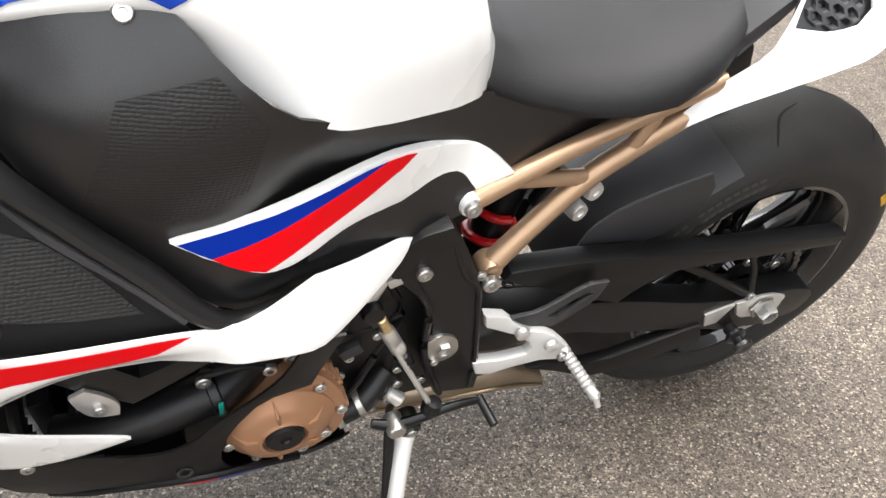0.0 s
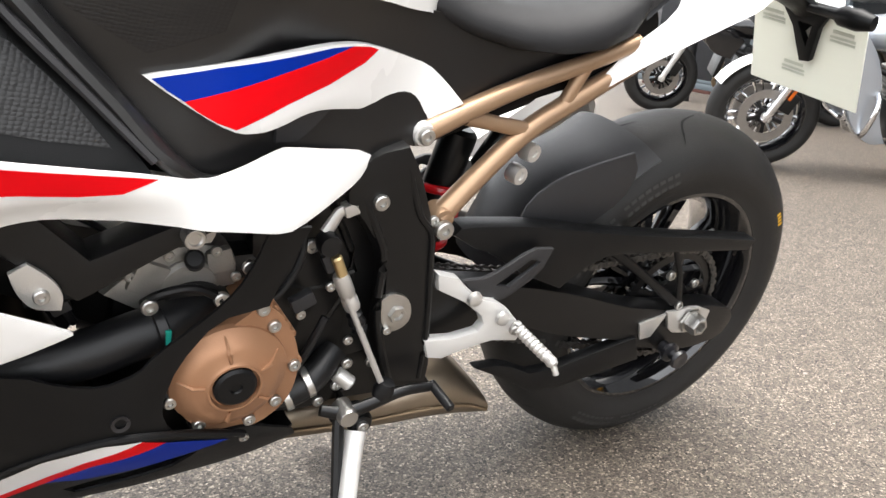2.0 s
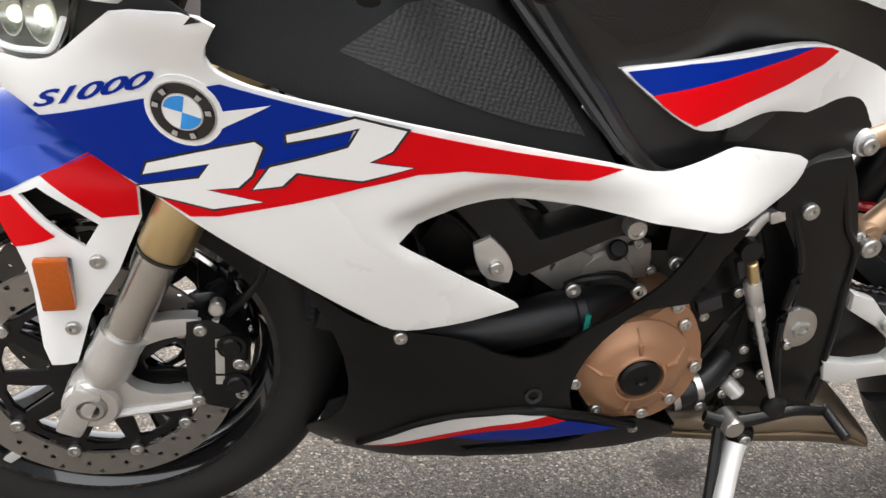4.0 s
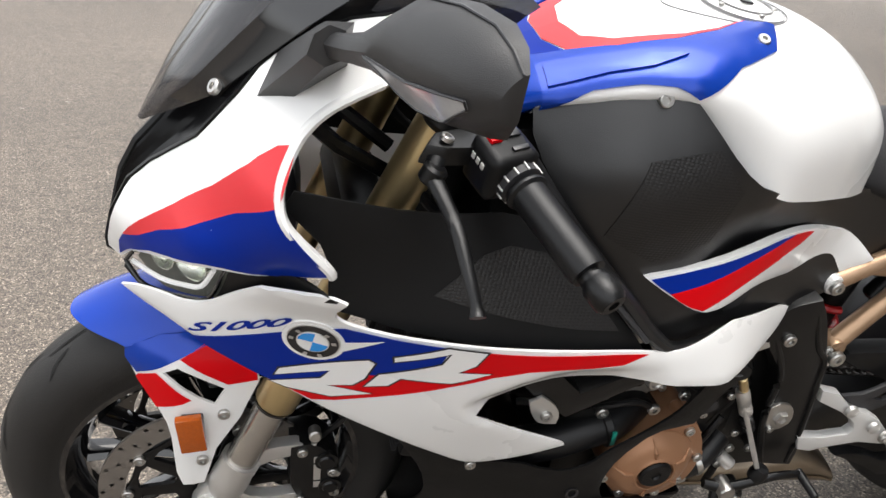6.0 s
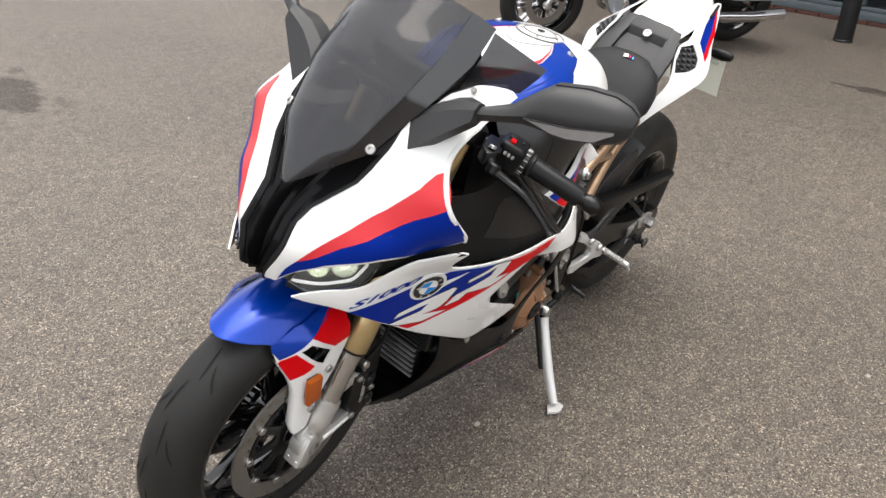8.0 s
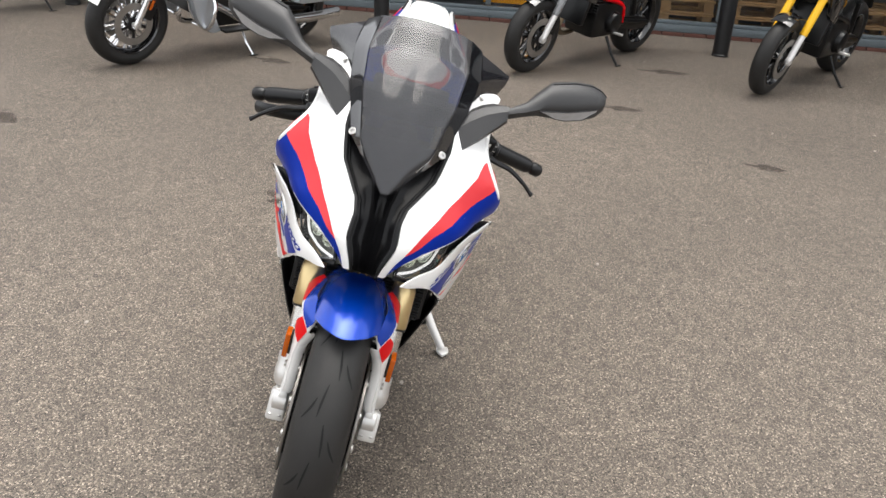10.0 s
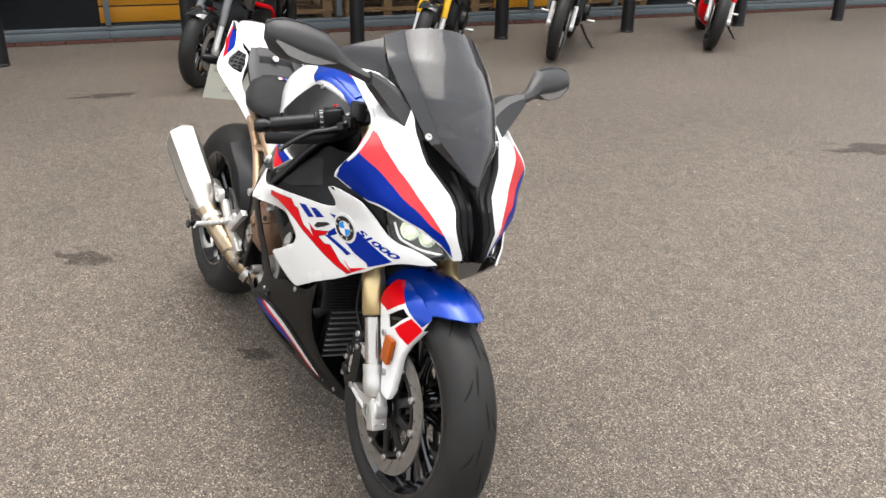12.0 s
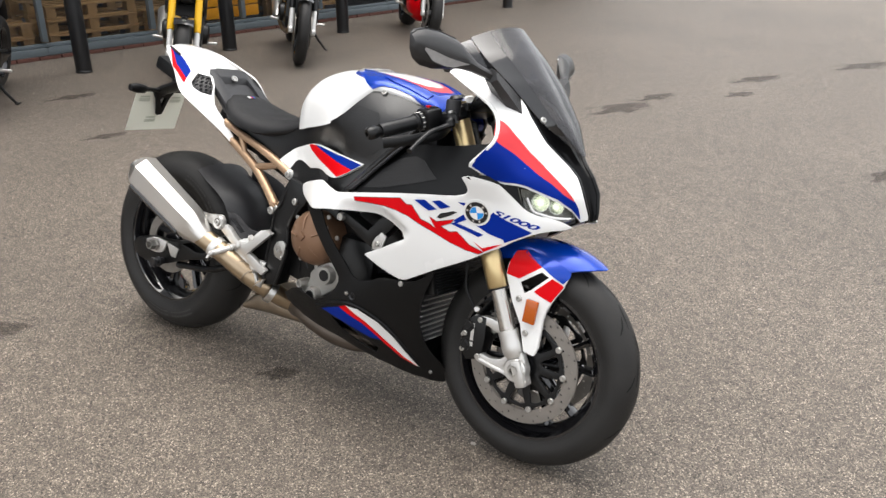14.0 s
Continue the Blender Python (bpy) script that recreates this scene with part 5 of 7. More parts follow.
def tank(x, u, s=1):
    """A place on the tank: x along, u from the crown (0) down the flank (1)."""
    xs = [t[0] for t in TS]
    x = min(max(x, xs[0]), xs[-1])
    i = min(max(int(np.searchsorted(xs, x)) - 1, 0), len(xs) - 2)
    t = (x - xs[i]) / (xs[i + 1] - xs[i])

    def sec(k):
        q = spline([(-TS[k][1][1][0], TS[k][1][1][1], 0), *[(y, z, 0) for y, z in TS[k][1]]], 8)[8:]
        j = u * (len(q) - 1)
        a = min(int(j), len(q) - 2)
        return q[a].lerp(q[a + 1], j - a)
    p0, p1, p2, p3 = sec(max(i - 1, 0)), sec(i), sec(i + 1), sec(min(i + 2, len(xs) - 1))
    q = .5 * (2 * p1 + (p2 - p0) * t + (2 * p0 - 5 * p1 + 4 * p2 - p3) * t * t + (3 * p1 - p0 - 3 * p2 + p3) * t ** 3)
    return (x, s * q.x, q.y)


def across(x, y):
    """How far down the flank the tank is y wide, as the sheets on it count it."""
    return min((abs(tank(x, k / 400)[1] - y), k / 400) for k in range(300))[1] / 5


bm = bmesh.new()
nx, nu = 56, 18
g = []
for i in range(nx + 1):
    x = TS[0][0] + (1.075 - TS[0][0]) * i / nx
    row = [tank(x, 1 - j / nu, -1) for j in range(nu)] + [tank(x, j / nu, 1) for j in range(nu + 1)]
    g.append([bm.verts.new(p) for p in row])
for a, b in zip(g, g[1:]):
    for j in range(len(a) - 1):
        bm.faces.new((a[j], a[j + 1], b[j + 1], b[j]))
bm.faces.new(g[0])
bm.faces.new(g[-1])
fuel = part("fuel_tank", bm, WHITE, bike, "white fuel tank with blue shoulders and red lines", 70)
bm = loft([[(x, q[1] * k, q[2] - d) for q in [tank(1.074, 1 - j / 10, -1) for j in range(10)] + [tank(1.074, j / 10, 1) for j in range(11)]] for x, k, d in ((1.070, 1.03, -.004), (1.105, .95, .012), (1.130, .80, .040))])
part("tank_front", bm, BLUE, fuel, "", 60)
CAPLINE = mat("grey_cap_groove", (0.22, 0.22, 0.22), 0.4)
cap = lathe([(0, .006), (.010, .006), (.012, .0075), (.030, .0075), (.032, .006), (.040, .005), (.0445, .002), (.046, .001), (.046, -.01), (0, -.01)], (.790, 0, 1.0095), (-.10, 0, 1), 40)
cap = part("filler_cap", cap, WHITE, fuel, "white round filler cap with a keyhole")
part("cap_ring", lathe([(.046, 0), (.050, .0), (.050, .003), (.046, .003)], (.790, 0, 1.009), (-.10, 0, 1), 40, close=True), SILVER, fuel)
for r in (.0355, .0515):
    part("cap_groove", lathe([(r, .0), (r + .0016, .0), (r + .0016, .0078 if r < .04 else .0035), (r, .0078 if r < .04 else .0035)], (.790, 0, 1.0095), (-.10, 0, 1), 40, close=True), CAPLINE, fuel)
ring = []
for k in range(49):
    a = 2 * math.pi * k / 48
    x, y = .800 + (.066 + .030 * max(0, math.cos(a)) ** 3) * math.cos(a), .058 * math.sin(a)
    q = tank(x, across(x, abs(y)) * 5, 1)
    ring.append((x, y, q[2] + .0006))
part("collar_groove", tube(ring, .0011, 6), CAPLINE, fuel)
part("keyhole_cover", block((.786, 0, 1.0178), (.016, .012, .003), .001, Matrix.Rotation(radians(-9), 4, "Y")), INK, fuel)
for i in range(5):
    a = 2 * math.pi * i / 5 + .4
    bolt(fuel, (.790 + .041 * math.cos(a), .041 * math.sin(a), 1.0145 + .004 * math.cos(a)), (-.10, 0, 1), .0035)
for s in (1, -1):
    def bf(a, b, s=s):
        return tank(a, b * 5, s)
    BL = [(.815, across(.815, .052)), (.779, across(.779, .057)), (.800, across(.800, .106)), (.855, across(.855, .132)), (.908, .156), (.935, .137), (.97, .129), (1.018, .132), (1.04, .15), (1.07, .172), (1.07, .046), (1.03, .048), (.98, .056), (.915, .058), (.86, .050)]
    part("tank_shoulder", sheet(bf, BL, .004, .0045, .012, (), .0015), BLUE, fuel, "glossy blue tank shoulder panel")
    part("shoulder_ridge", sheet(bf, [(.915, .086), (.955, .100), (1.0, .104), (1.062, .118), (1.062, .076), (.98, .076)], .006, .0085, .012, (), .0008), BLUE, fuel)
    part("red_line", sheet(bf, [(.812, across(.812, .048)), (.857, .0445), (.902, .0500), (.952, .0465), (.98, .0430), (1.010, .030), (1.020, .0), (1.047, .0), (1.047, .020), (1.030, .0455), (.98, .0535), (.915, .0555), (.86, .0475), (.818, across(.818, .0515))], .0006, .0012, .012), SKYLIT_RED, fuel)
    part("blue_nose", sheet(bf, [(1.048, .0), (1.07, .0), (1.07, .045), (1.033, .0455), (1.048, .021)], .0006, .0012, .012), NAVY, fuel)
    bolt(fuel, Vector(tank(.812, across(.812, .092) * 5, s)) + Vector((0, s * .0015, .0020)), (0, s * .5, 1), .0075)
    # black flank cover with a scaled grip field, and the winged trim along it
    CV = rounded([(1.075, .90), (1.028, .822), (.985, .773), (.945, .725), (.905, .674), (.87, .655), (.80, .66), (.72, .655), (.64, .655), (.60, .662), (.545, .70), (.40, .752), (.285, .782), (.29, .796), (.42, .796), (.49, .796), (.60, .812),
                  (.712, .838), (.806, .866), (.848, .895), (.911, .965), (.925, .974), (.955, .972), (1.02, .955), (1.075, .935)], .25, 1)
    cover = part("flank_cover", sheet(on(COVER, s), CV, .004, .003, .02, (), .0015), PANELBLACK, bike, "satin black tank flank cover")
    part("grip_field", sheet(on(COVER, s), [(.958, .902), (.880, .916), (.842, .870), (.862, .800), (.93, .778), (.995, .815)], .001, .0042, .02), GRIP, cover, "raised black grip scales")
    bolt(cover, (.942, s * (COVER(.942, .958) + .003), .958), (0, s, .6), .0085)
    part("rail", tube([(1.10, s * .150, .915), (1.055, s * .185, .850), (1.005, s * .200, .790), (.955, s * .215, .735), (.915, s * .230, .690), (.875, s * .226, .665), (.80, s * .205, .668), (.70, s * .155, .655)], [.010, .014, .015, .015, .014, .012, .010, .008], 10, None, .7, (0, 0, 1), smooth=5), PANELBLACK, cover)
    part("rail_channel", tube([(1.085, s * .172, .865), (1.03, s * .205, .80), (.975, s * .220, .742), (.930, s * .236, .695)], .0075, 8, None, .7, smooth=4), GREYPLASTIC, cover)
    # white wedge with graphics
    WG = rounded([(.934, .76), (.923, .763), (.867, .772), (.803, .78), (.744, .785), (.707, .784), (.681, .779), (.642, .767), (.598, .753), (.573, .735), (.547, .71), (.585, .688), (.643, .671), (.653, .681), (.667, .701), (.687, .708), (.746, .718),
                  (.771, .717), (.801, .709), (.823, .706), (.847, .708), (.87, .718), (.899, .736), (.922, .751)], .25, 1)
    wed = part("frame_cover", sheet(on(WEDGE, s), WG, .010, .0, .010, (), .0015), WHITE, bike, "white frame cover with blue and red film")
    part("blue_graphic", sheet(on(WEDGE, s), [(.928, .758), (.867, .769), (.743, .782), (.717, .782), (.749, .773), (.801, .762), (.866, .747), (.9, .739), (.916, .749)], .0004, .0009, .010), NAVY, wed)
    part("red_graphic", sheet(on(WEDGE, s), [(.9, .739), (.866, .747), (.801, .762), (.749, .773), (.717, .782), (.694, .78), (.681, .776), (.698, .763), (.744, .745), (.797, .731), (.852, .713), (.87, .72), (.888, .73)], .0004, .0009, .010), RED, wed)
    part("slotted_cover", sheet(on(WEDGE, s), rounded([(.80, .706), (.77, .714), (.746, .715), (.69, .705), (.672, .698), (.655, .675), (.66, .668), (.80, .690)], .2, 1), .004, -.008, .014), GREYPLASTIC, wed)
    for i in range(4):
        part("slot", plate([(.752 - i * .024, .709), (.748 - i * .024, .709), (.742 - i * .024, .690), (.746 - i * .024, .690)], s * (WEDGE(.74 - i * .024, .70) - .0085), s * (WEDGE(.74 - i * .024, .70) - .006), 0), INK, wed)

# -- seat
rings = []
for x, zt, w, zs, wb, zb in ((.612, .868, .078, .842, .092, .806), (.585, .858, .092, .835, .104, .800), (.54, .836, .105, .815, .116, .785), (.48, .826, .120, .806, .132, .773), (.42, .826, .132, .808, .143, .772), (.36, .836, .134, .820, .144, .780), (.305, .852, .122, .838, .130, .797), (.265, .870, .100, .856, .106, .825), (.240, .878, .070, .868, .076, .845), (.228, .876, .035, .868, .040, .855)):
    half = [(0, zt), (w * .4, zt), (w * .75, zt - .003), (w, zs), (wb, (zs + zb) / 2), (wb * .98, zb + .006), (wb * .9, zb)]
    ring = [(x, y, z) for y, z in half] + [(x, 0, zb)] + [(x, -y, z) for y, z in reversed(half[1:])]
    rings.append(ring)
ys = []
k0 = np.arange(len(rings))
for q in np.linspace(0, len(rings) - 1, 28):
    ys.append([tuple(float(np.interp(q, k0, [r[j][c] for r in rings])) for c in range(3)) for j in range(len(rings[0]))])
bm = loft(ys)
bmesh.ops.smooth_vert(bm, verts=bm.verts, factor=.35, use_axis_x=True, use_axis_y=True, use_axis_z=True)
seat = part("seat", bm, VINYL, bike, "black vinyl rider's seat", 60)
for y0, w, mt in ((.017, .0035, CYAN), (.012, .0035, NAVY), (.007, .0035, RED), (-.004, .013, SILVER)):
    part("seat_mark", block((.268, y0, .8725), (.011, w, .0015), .0004, Matrix.Rotation(radians(26), 4, "Y") @ Matrix.Rotation(radians(18), 4, "Z")), mt, seat)

# -- tail: seat hump plastic, white sides, honeycomb vents
bm = loft([[(x, y, z) for y, z in ((w, zt - .03), (w * .72, zt), (0, zt + .002), (-w * .72, zt), (-w, zt - .03), (0, zt - .07))] for x, w, zt in ((.262, .100, .848), (.215, .094, .888), (.178, .084, .915), (.150, .080, .936))])
hump = part("seat_hump", bm, GREYPLASTIC, bike, "dark grey plastic panel behind the seat", 30)
for s in (1, -1):
    part("hump_rail", prism([(.268, s * .062, .858), (.268, s * .104, .850), (.205, s * .100, .902), (.152, s * .080, .950), (.152, s * .050, .953), (.205, s * .060, .911)], (.006, 0, -.028), .003), GREYPLASTIC, hump)
part("hump_bar", prism([(.184, .062, .929), (.150, .054, .955), (.150, -.054, .955), (.184, -.062, .929)], (.008, 0, -.024), .003), GREYPLASTIC, hump)
part("lock_ring", lathe([(0, .001), (.006, .001), (.007, .004), (.011, .004), (.0125, 0), (0, 0)], (.188, 0, .924), (.75, 0, .66), 20), STEEL, hump)
bm = loft([[(x, y, z) for y, z in ((w, z0), (w * .8, zt - .004), (w * .4, zt), (0, zt + .001), (-w * .4, zt), (-w * .8, zt - .004), (-w, z0), (0, z0 - .02))] for x, w, zt, z0 in ((.150, .080, .952, .935), (.10, .086, .975, .952), (.04, .086, .996, .97), (-.02, .080, 1.012, .99), (-.06, .066, 1.018, 1.0), (-.07, .05, 1.016, 1.004))])
part("tail_cover", bm, WHITE, bike, "white tail cover", 40)
TL = rounded([(.331, .722), (.318, .724), (.271, .768), (.215, .815), (.176, .846), (.10, .893), (.03, .940), (-.03, .980), (-.068, 1.008), (-.05, 1.012), (.0, 1.003), (.08, .976), (.141, .946), (.188, .932), (.212, .905), (.226, .872), (.242, .836), (.286, .787)], .25, 1)
HC = [(.186, .928), (.140, .934), (.146, .904), (.166, .888), (.196, .874), (.222, .868), (.212, .898)]
for s in (1, -1):
    def tfn(a, b, s=s):
        return (a, s * TAIL(a, b), b)
    tail = part("tail_side", sheet(tfn, TL, .004, 0, .016, [HC], .0012), WHITE, bike, "white tail side with a honeycomb vent")
    part("red_graphic", sheet(tfn, [(-.040, 1.000), (-.020, .984), (.026, .944), (.128, .897), (.122, .911), (.036, .951), (-.018, .990)], .0004, .0010, .012), RED, tail)
    part("blue_graphic", sheet(tfn, [(-.040, 1.000), (-.018, .990), (.036, .951), (.122, .911), (.114, .936), (.048, .970), (-.010, .994)], .0004, .0010, .012), NAVY, tail)
    part("vent_floor", sheet(tfn, grown(HC, .004), .002, -.012, .02), INK, tail)
    for i in range(-1, 8):
        for j in range(-1, 7):
            cx, cz = .116 + i * .0135 + (j % 2) * .00675, .872 + j * .0117
            if not inside((cx, cz), grown(HC, -.0045)):
                continue
            bm = bmesh.new()
            o, q = [], []
            for k in range(6):
                a = math.pi / 3 * k + math.pi / 6
                for r, lst in ((.0078, o), (.0058, q)):
                    p = Vector(tfn(cx + r * math.cos(a), cz + r * math.sin(a)))
                    lst.append((bm.verts.new(p + Vector((0, s * -.001, 0))), bm.verts.new(p + Vector((0, s * -.010, 0)))))
            for k in range(6):
                bm.faces.new((o[k][0], o[k - 1][0], q[k - 1][0], q[k][0]))
                bm.faces.new((q[k][0], q[k - 1][0], q[k - 1][1], q[k][1]))
            part("vent_cell", bm, GREYPLASTIC, tail, "", 20)
    part("grab_slot", tube([(.02, s * .095, .985), (-.04, s * .085, 1.006)], .004, 8), INK, tail)
    # rear indicators on the plate bracket
    bm = lathe([(0, -.0), (.006, .0), (.009, .05), (.016, .06), (.018, .09), (.012, .115), (0, .12)], (-.16, s * .03, .845), (-.12, s, .05), 16)
    part("rear_indicator", bm, PLASTIC, bike, "small black rear indicator")
bm = block((-.10, 0, .93), (.12, .11, .05), .015, Matrix.Rotation(radians(20), 4, "Y"))
part("tail_underside", bm, PLASTIC, bike)
part("tail_lamp", block((-.068, 0, .985), (.02, .10, .02), .005), mat("red_lamp_lens", (0.45, 0.01, 0.01), 0.15, coat=0.8), bike)
bm = tube([(.0, 0, .91), (-.10, 0, .87), (-.19, 0, .84), (-.225, 0, .80)], [.04, .034, .03, .02], 10, None, .55, (0, 0, 1), smooth=4)
holder = part("plate_bracket", bm, PLASTIC, bike, "black plate bracket")
n = Vector((-.90, 0, -.42)).normalized()
# the number plate stands on its bracket; from here one sees its plain back
pl = bmesh.new()
pc = Vector((-.224, .010, .770))
up_ = Vector((.38, -.012, .92)).normalized()
sd = Vector((-.044, 1, .03)).normalized()
fw = up_.cross(sd).normalized()
mm = Matrix((( fw.x, sd.x, up_.x, pc.x), (fw.y, sd.y, up_.y, pc.y), (fw.z, sd.z, up_.z, pc.z), (0, 0, 0, 1)))
block((0, 0, 0), (.003, .226, .168), .0012, None, pl, 1)
bmesh.ops.transform(pl, matrix=mm, verts=pl.verts)
np_ = part("number_plate", pl, PLATEM, bike, "pale green-white plate seen from its plain back")
for i, (yy, zz) in enumerate(((-.07, .055), (-.02, -.03), (.07, .05))):
    for k, (dz, w) in enumerate(((0, .040), (-.010, .048), (-.017, .048))):
        q = bmesh.new()
        block((0, yy, zz + dz), (.0042, w, .006 if k == 0 else .004), 0, None, q)
        bmesh.ops.transform(q, matrix=mm, verts=q.verts)
        part("print_bar", q, PLATEINK, np_)
pl = plate([(-.050, .085), (.050, .085), (.030, .050), (.018, -.012), (-.002, -.016), (-.022, .045)], -.014, .012, .003, [[(-.012, .055), (.016, .055), (.008, .015)]])
for v_ in pl.verts:
    v_.co = mm @ Vector((v_.co.y, v_.co.x, v_.co.z))
part("plate_stay", pl, PLASTIC, bike, "black triangular plate stay")

# -- belly pan
PAN_LOW = [(.72, .258), (.777, .243), (.86, .226), (.93, .197), (1.02, .172), (1.09, .156), (1.165, .142), (1.185, .16), (1.195, .20), (1.156, .283), (1.150, .35), (1.166, .43)]
BP = rounded([(1.21, .520), (1.155, .478), (1.118, .470), (1.044, .466), (1.01, .447), (.971, .437), (.935, .448), (.92, .468), (.87, .508), (.84, .540), (.825, .575), (.815, .616), (.772, .614), (.79, .560), (.803, .514), (.859, .503), (.895, .45), (.912, .394),
              (.90, .36), (.874, .335), (.80, .335), (.735, .288)] + PAN_LOW, .25, 1)
# on the right the rear edge is cut further forward, round the pump
BPR = rounded([(1.21, .520), (1.155, .478), (1.118, .470), (1.044, .466), (1.01, .447), (.971, .437), (.943, .448), (.92, .475), (.87, .525), (.84, .570), (.825, .616), (.772, .614), (.798, .555), (.835, .500), (.875, .455), (.897, .425),
               (.88, .386), (.809, .331), (.76, .343), (.705, .350), (.64, .312), (.645, .285)] + PAN_LOW, .25, 1)
PAN_HOLE = [(1.0, .226), (.955, .258), (.90, .292), (.86, .300), (.885, .262), (.94, .228), (.985, .208)]
B_WHITE = [(1.122, .197), (1.066, .283), (1.025, .324), (.97, .352), (.930, .355), (.985, .318), (1.03, .272), (1.085, .222)]
B_RED = [(1.122, .197), (1.085, .222), (1.03, .272), (.985, .318), (.930, .355), (.904, .344), (.974, .308), (1.020, .263), (1.073, .219)]
B_BLUE = [(.904, .344), (.88, .336), (.828, .318), (.894, .300), (.940, .282), (.985, .262), (1.020, .263), (.974, .308)]
for s in (1, -1):
    bf = on(BELLY, s)
    belly = part("belly_pan", sheet(bf, BP if s > 0 else BPR, .0035, 0, .014, [PAN_HOLE], .0015), PLASTIC, bike, "satin black belly pan with a white, red and blue slash")
    part("white_graphic", sheet(bf, B_WHITE, .0004, .0009, .014), WHITE, belly)
    part("red_graphic", sheet(bf, B_RED, .0004, .0009, .014), RED, belly)
    part("blue_graphic", sheet(bf, B_BLUE, .0004, .0009, .014), NAVY, belly)
    part("lip", tube([(a, s * (BELLY(a, b) + .001), b) for a, b in ((1.125, .205), (1.072, .290), (1.030, .332), (.97, .361), (.925, .363), (.87, .347), (.81, .322))], .005, 8, smooth=4), PLASTIC, belly)
    part("hole_rim", lathe([(.006, 0), (.010, .0), (.010, .003), (.006, .002)], (.953, s * (BELLY(.953, .388)), .388), (0, s, .1), 18, close=True), INK, belly)
    for q in ((.809, .316), (1.15, .185), (.933, .393))[0 if s > 0 else 1:2 if s > 0 else 3]:
        bolt(belly, (q[0], s * (BELLY(*q) + .001), q[1]), (0, s, -.3), .006)
    bolt(belly, (.824, s * .203, .557), (0, s, 0), .008)

# -- engine
engine = part("engine", block((.80, 0, .40), (.30, .26, .26), .03), BLACKMETAL, bike, "black engine block with bronze covers")
part("cylinder_block", block((.955, 0, .545), (.20, .22, .20), .03, Matrix.Rotation(radians(-30), 4, "Y")), BLACKMETAL, engine)
part("gearbox_top", block((.75, 0, .56), (.20, .20, .16), .03), BLACKMETAL, engine)
part("airbox", block((.98, 0, .80), (.26, .22, .22), .04), PLASTIC, bike)
part("steering_head", rod((1.185, 0, .70), (1.10, 0, .90), .05), BLACKMETAL, bike)
CVR = rounded([(.900, .400), (.892, .430), (.862, .456), (.828, .482), (.804, .500), (.785, .494), (.768, .470), (.755, .442), (.749, .412), (.752, .378), (.764, .353), (.790, .333), (.815, .328), (.843, .332), (.866, .344), (.884, .364)], .3, 2)
for s in (1,):
    cx = .833
    dz = 0
    mv = Matrix.Translation((cx - .833, 0, dz))
    bm = plate(CVR, s * .12, s * .196, .008)
    bmesh.ops.transform(bm, matrix=mv, verts=bm.verts)
    cv = part("engine_cover", bm, COVERBRONZE, engine, "bronze engine side cover")
    part("cover_dome", lathe([(.069, -.002), (.067, .004), (.060, .008), (.054, .016), (.044, .0215), (.034, .023), (.031, .026), (.0285, .026), (.027, .020), (0, .020)], (cx, s * .195, .411), (0, s, 0), 48), COVERBRONZE, engine, "", 40)
    part("cover_cap", lathe([(0, .002), (.006, .002), (.0075, .005), (.021, .005), (.0245, .002), (.0245, -.003), (0, -.003)], (cx, s * .219, .413), (0, s, 0), 32), PLASTIC, engine, "black round cap in the cover")
    for a in (.55, 1.75, 3.0, 4.6, 5.7):
        p = [(cx + r * math.cos(math.pi - a), s * y, .411 + r * math.sin(math.pi - a)) for r, y in ((.034, .2185), (.046, .2175), (.061, .203))]
        part("cover_rib", tube(p, [.002, .0032, .0012], 6), COVERBRONZE, engine)
    for k in range(5):
        part("cover_scallop", rod((.757 + .0080 * k, .160, .446 + .0125 * k), (.757 + .0080 * k, .184, .446 + .0125 * k), .0055), COVERBRONZE, engine)
    for bx, bz in ((.898, .388), (.864, .349), (.805, .342), (.775, .364), (.756, .412), (.786, .472), (.801, .496)):
        part("bolt_lug", rod((bx, .165, bz), (bx, .196, bz), .0115), BLACKMETAL if bx > .85 else COVERBRONZE, engine)
        bolt(engine, (bx, .196, bz), (0, s, 0), .0075)
# left side plumbing
part("water_hose", tube([(1.08, .155, .425), (1.025, .168, .441), (.974, .172, .452), (.929, .170, .464), (.896, .165, .469), (.85, .14, .478)], .027, 16, smooth=5), DARKVOID, engine, "thick black water hose with a teal clip")
part("hose_clip", lathe([(.028, 0), (.031, .002), (.031, .012), (.028, .014)], (.912, .168, .4655), (-1, -.1, .2), 20, close=True), BLACKMETAL, engine)
part("clip_mark", block((.902, .1965, .472), (.006, .004, .024), .001), TEAL, engine)
bm = plate(rounded([(.905, .485), (.885, .508), (.85, .510), (.830, .494), (.80, .465), (.86, .44)], .3, 2), .10, .160, .012)
part("pump_cover", bm, BLACKMETAL, engine)
part("cable_loop", tube([(.922, .165, .500), (.906, .176, .517), (.874, .178, .521), (.846, .176, .505), (.835, .17, .490)], .005, 8, smooth=5), DARKVOID, engine)
for q in ((.930, .139, .520), (.892, .146, .545), (.842, .147, .547), (.818, .147, .512)):
    bolt(engine, q, (0, 1, 0), .006)
part("sensor_plug", rod((.862, .140, .530), (.868, .158, .545), .011), DARKVOID, engine)
for q in ((.917, .172, .501), (.842, .176, .503)):
    bolt(engine, q, (0, 1, 0), .009)
bm = plate(rounded([(.935, .518), (.90, .548), (.836, .552), (.812, .530), (.812, .492), (.869, .484), (.911, .465), (.959, .497)], .3, 1), .06, .138, .01)
block((.905, .139, .512), (.050, .012, .040), .006, Matrix.Rotation(radians(-25), 4, "Y"), bm)
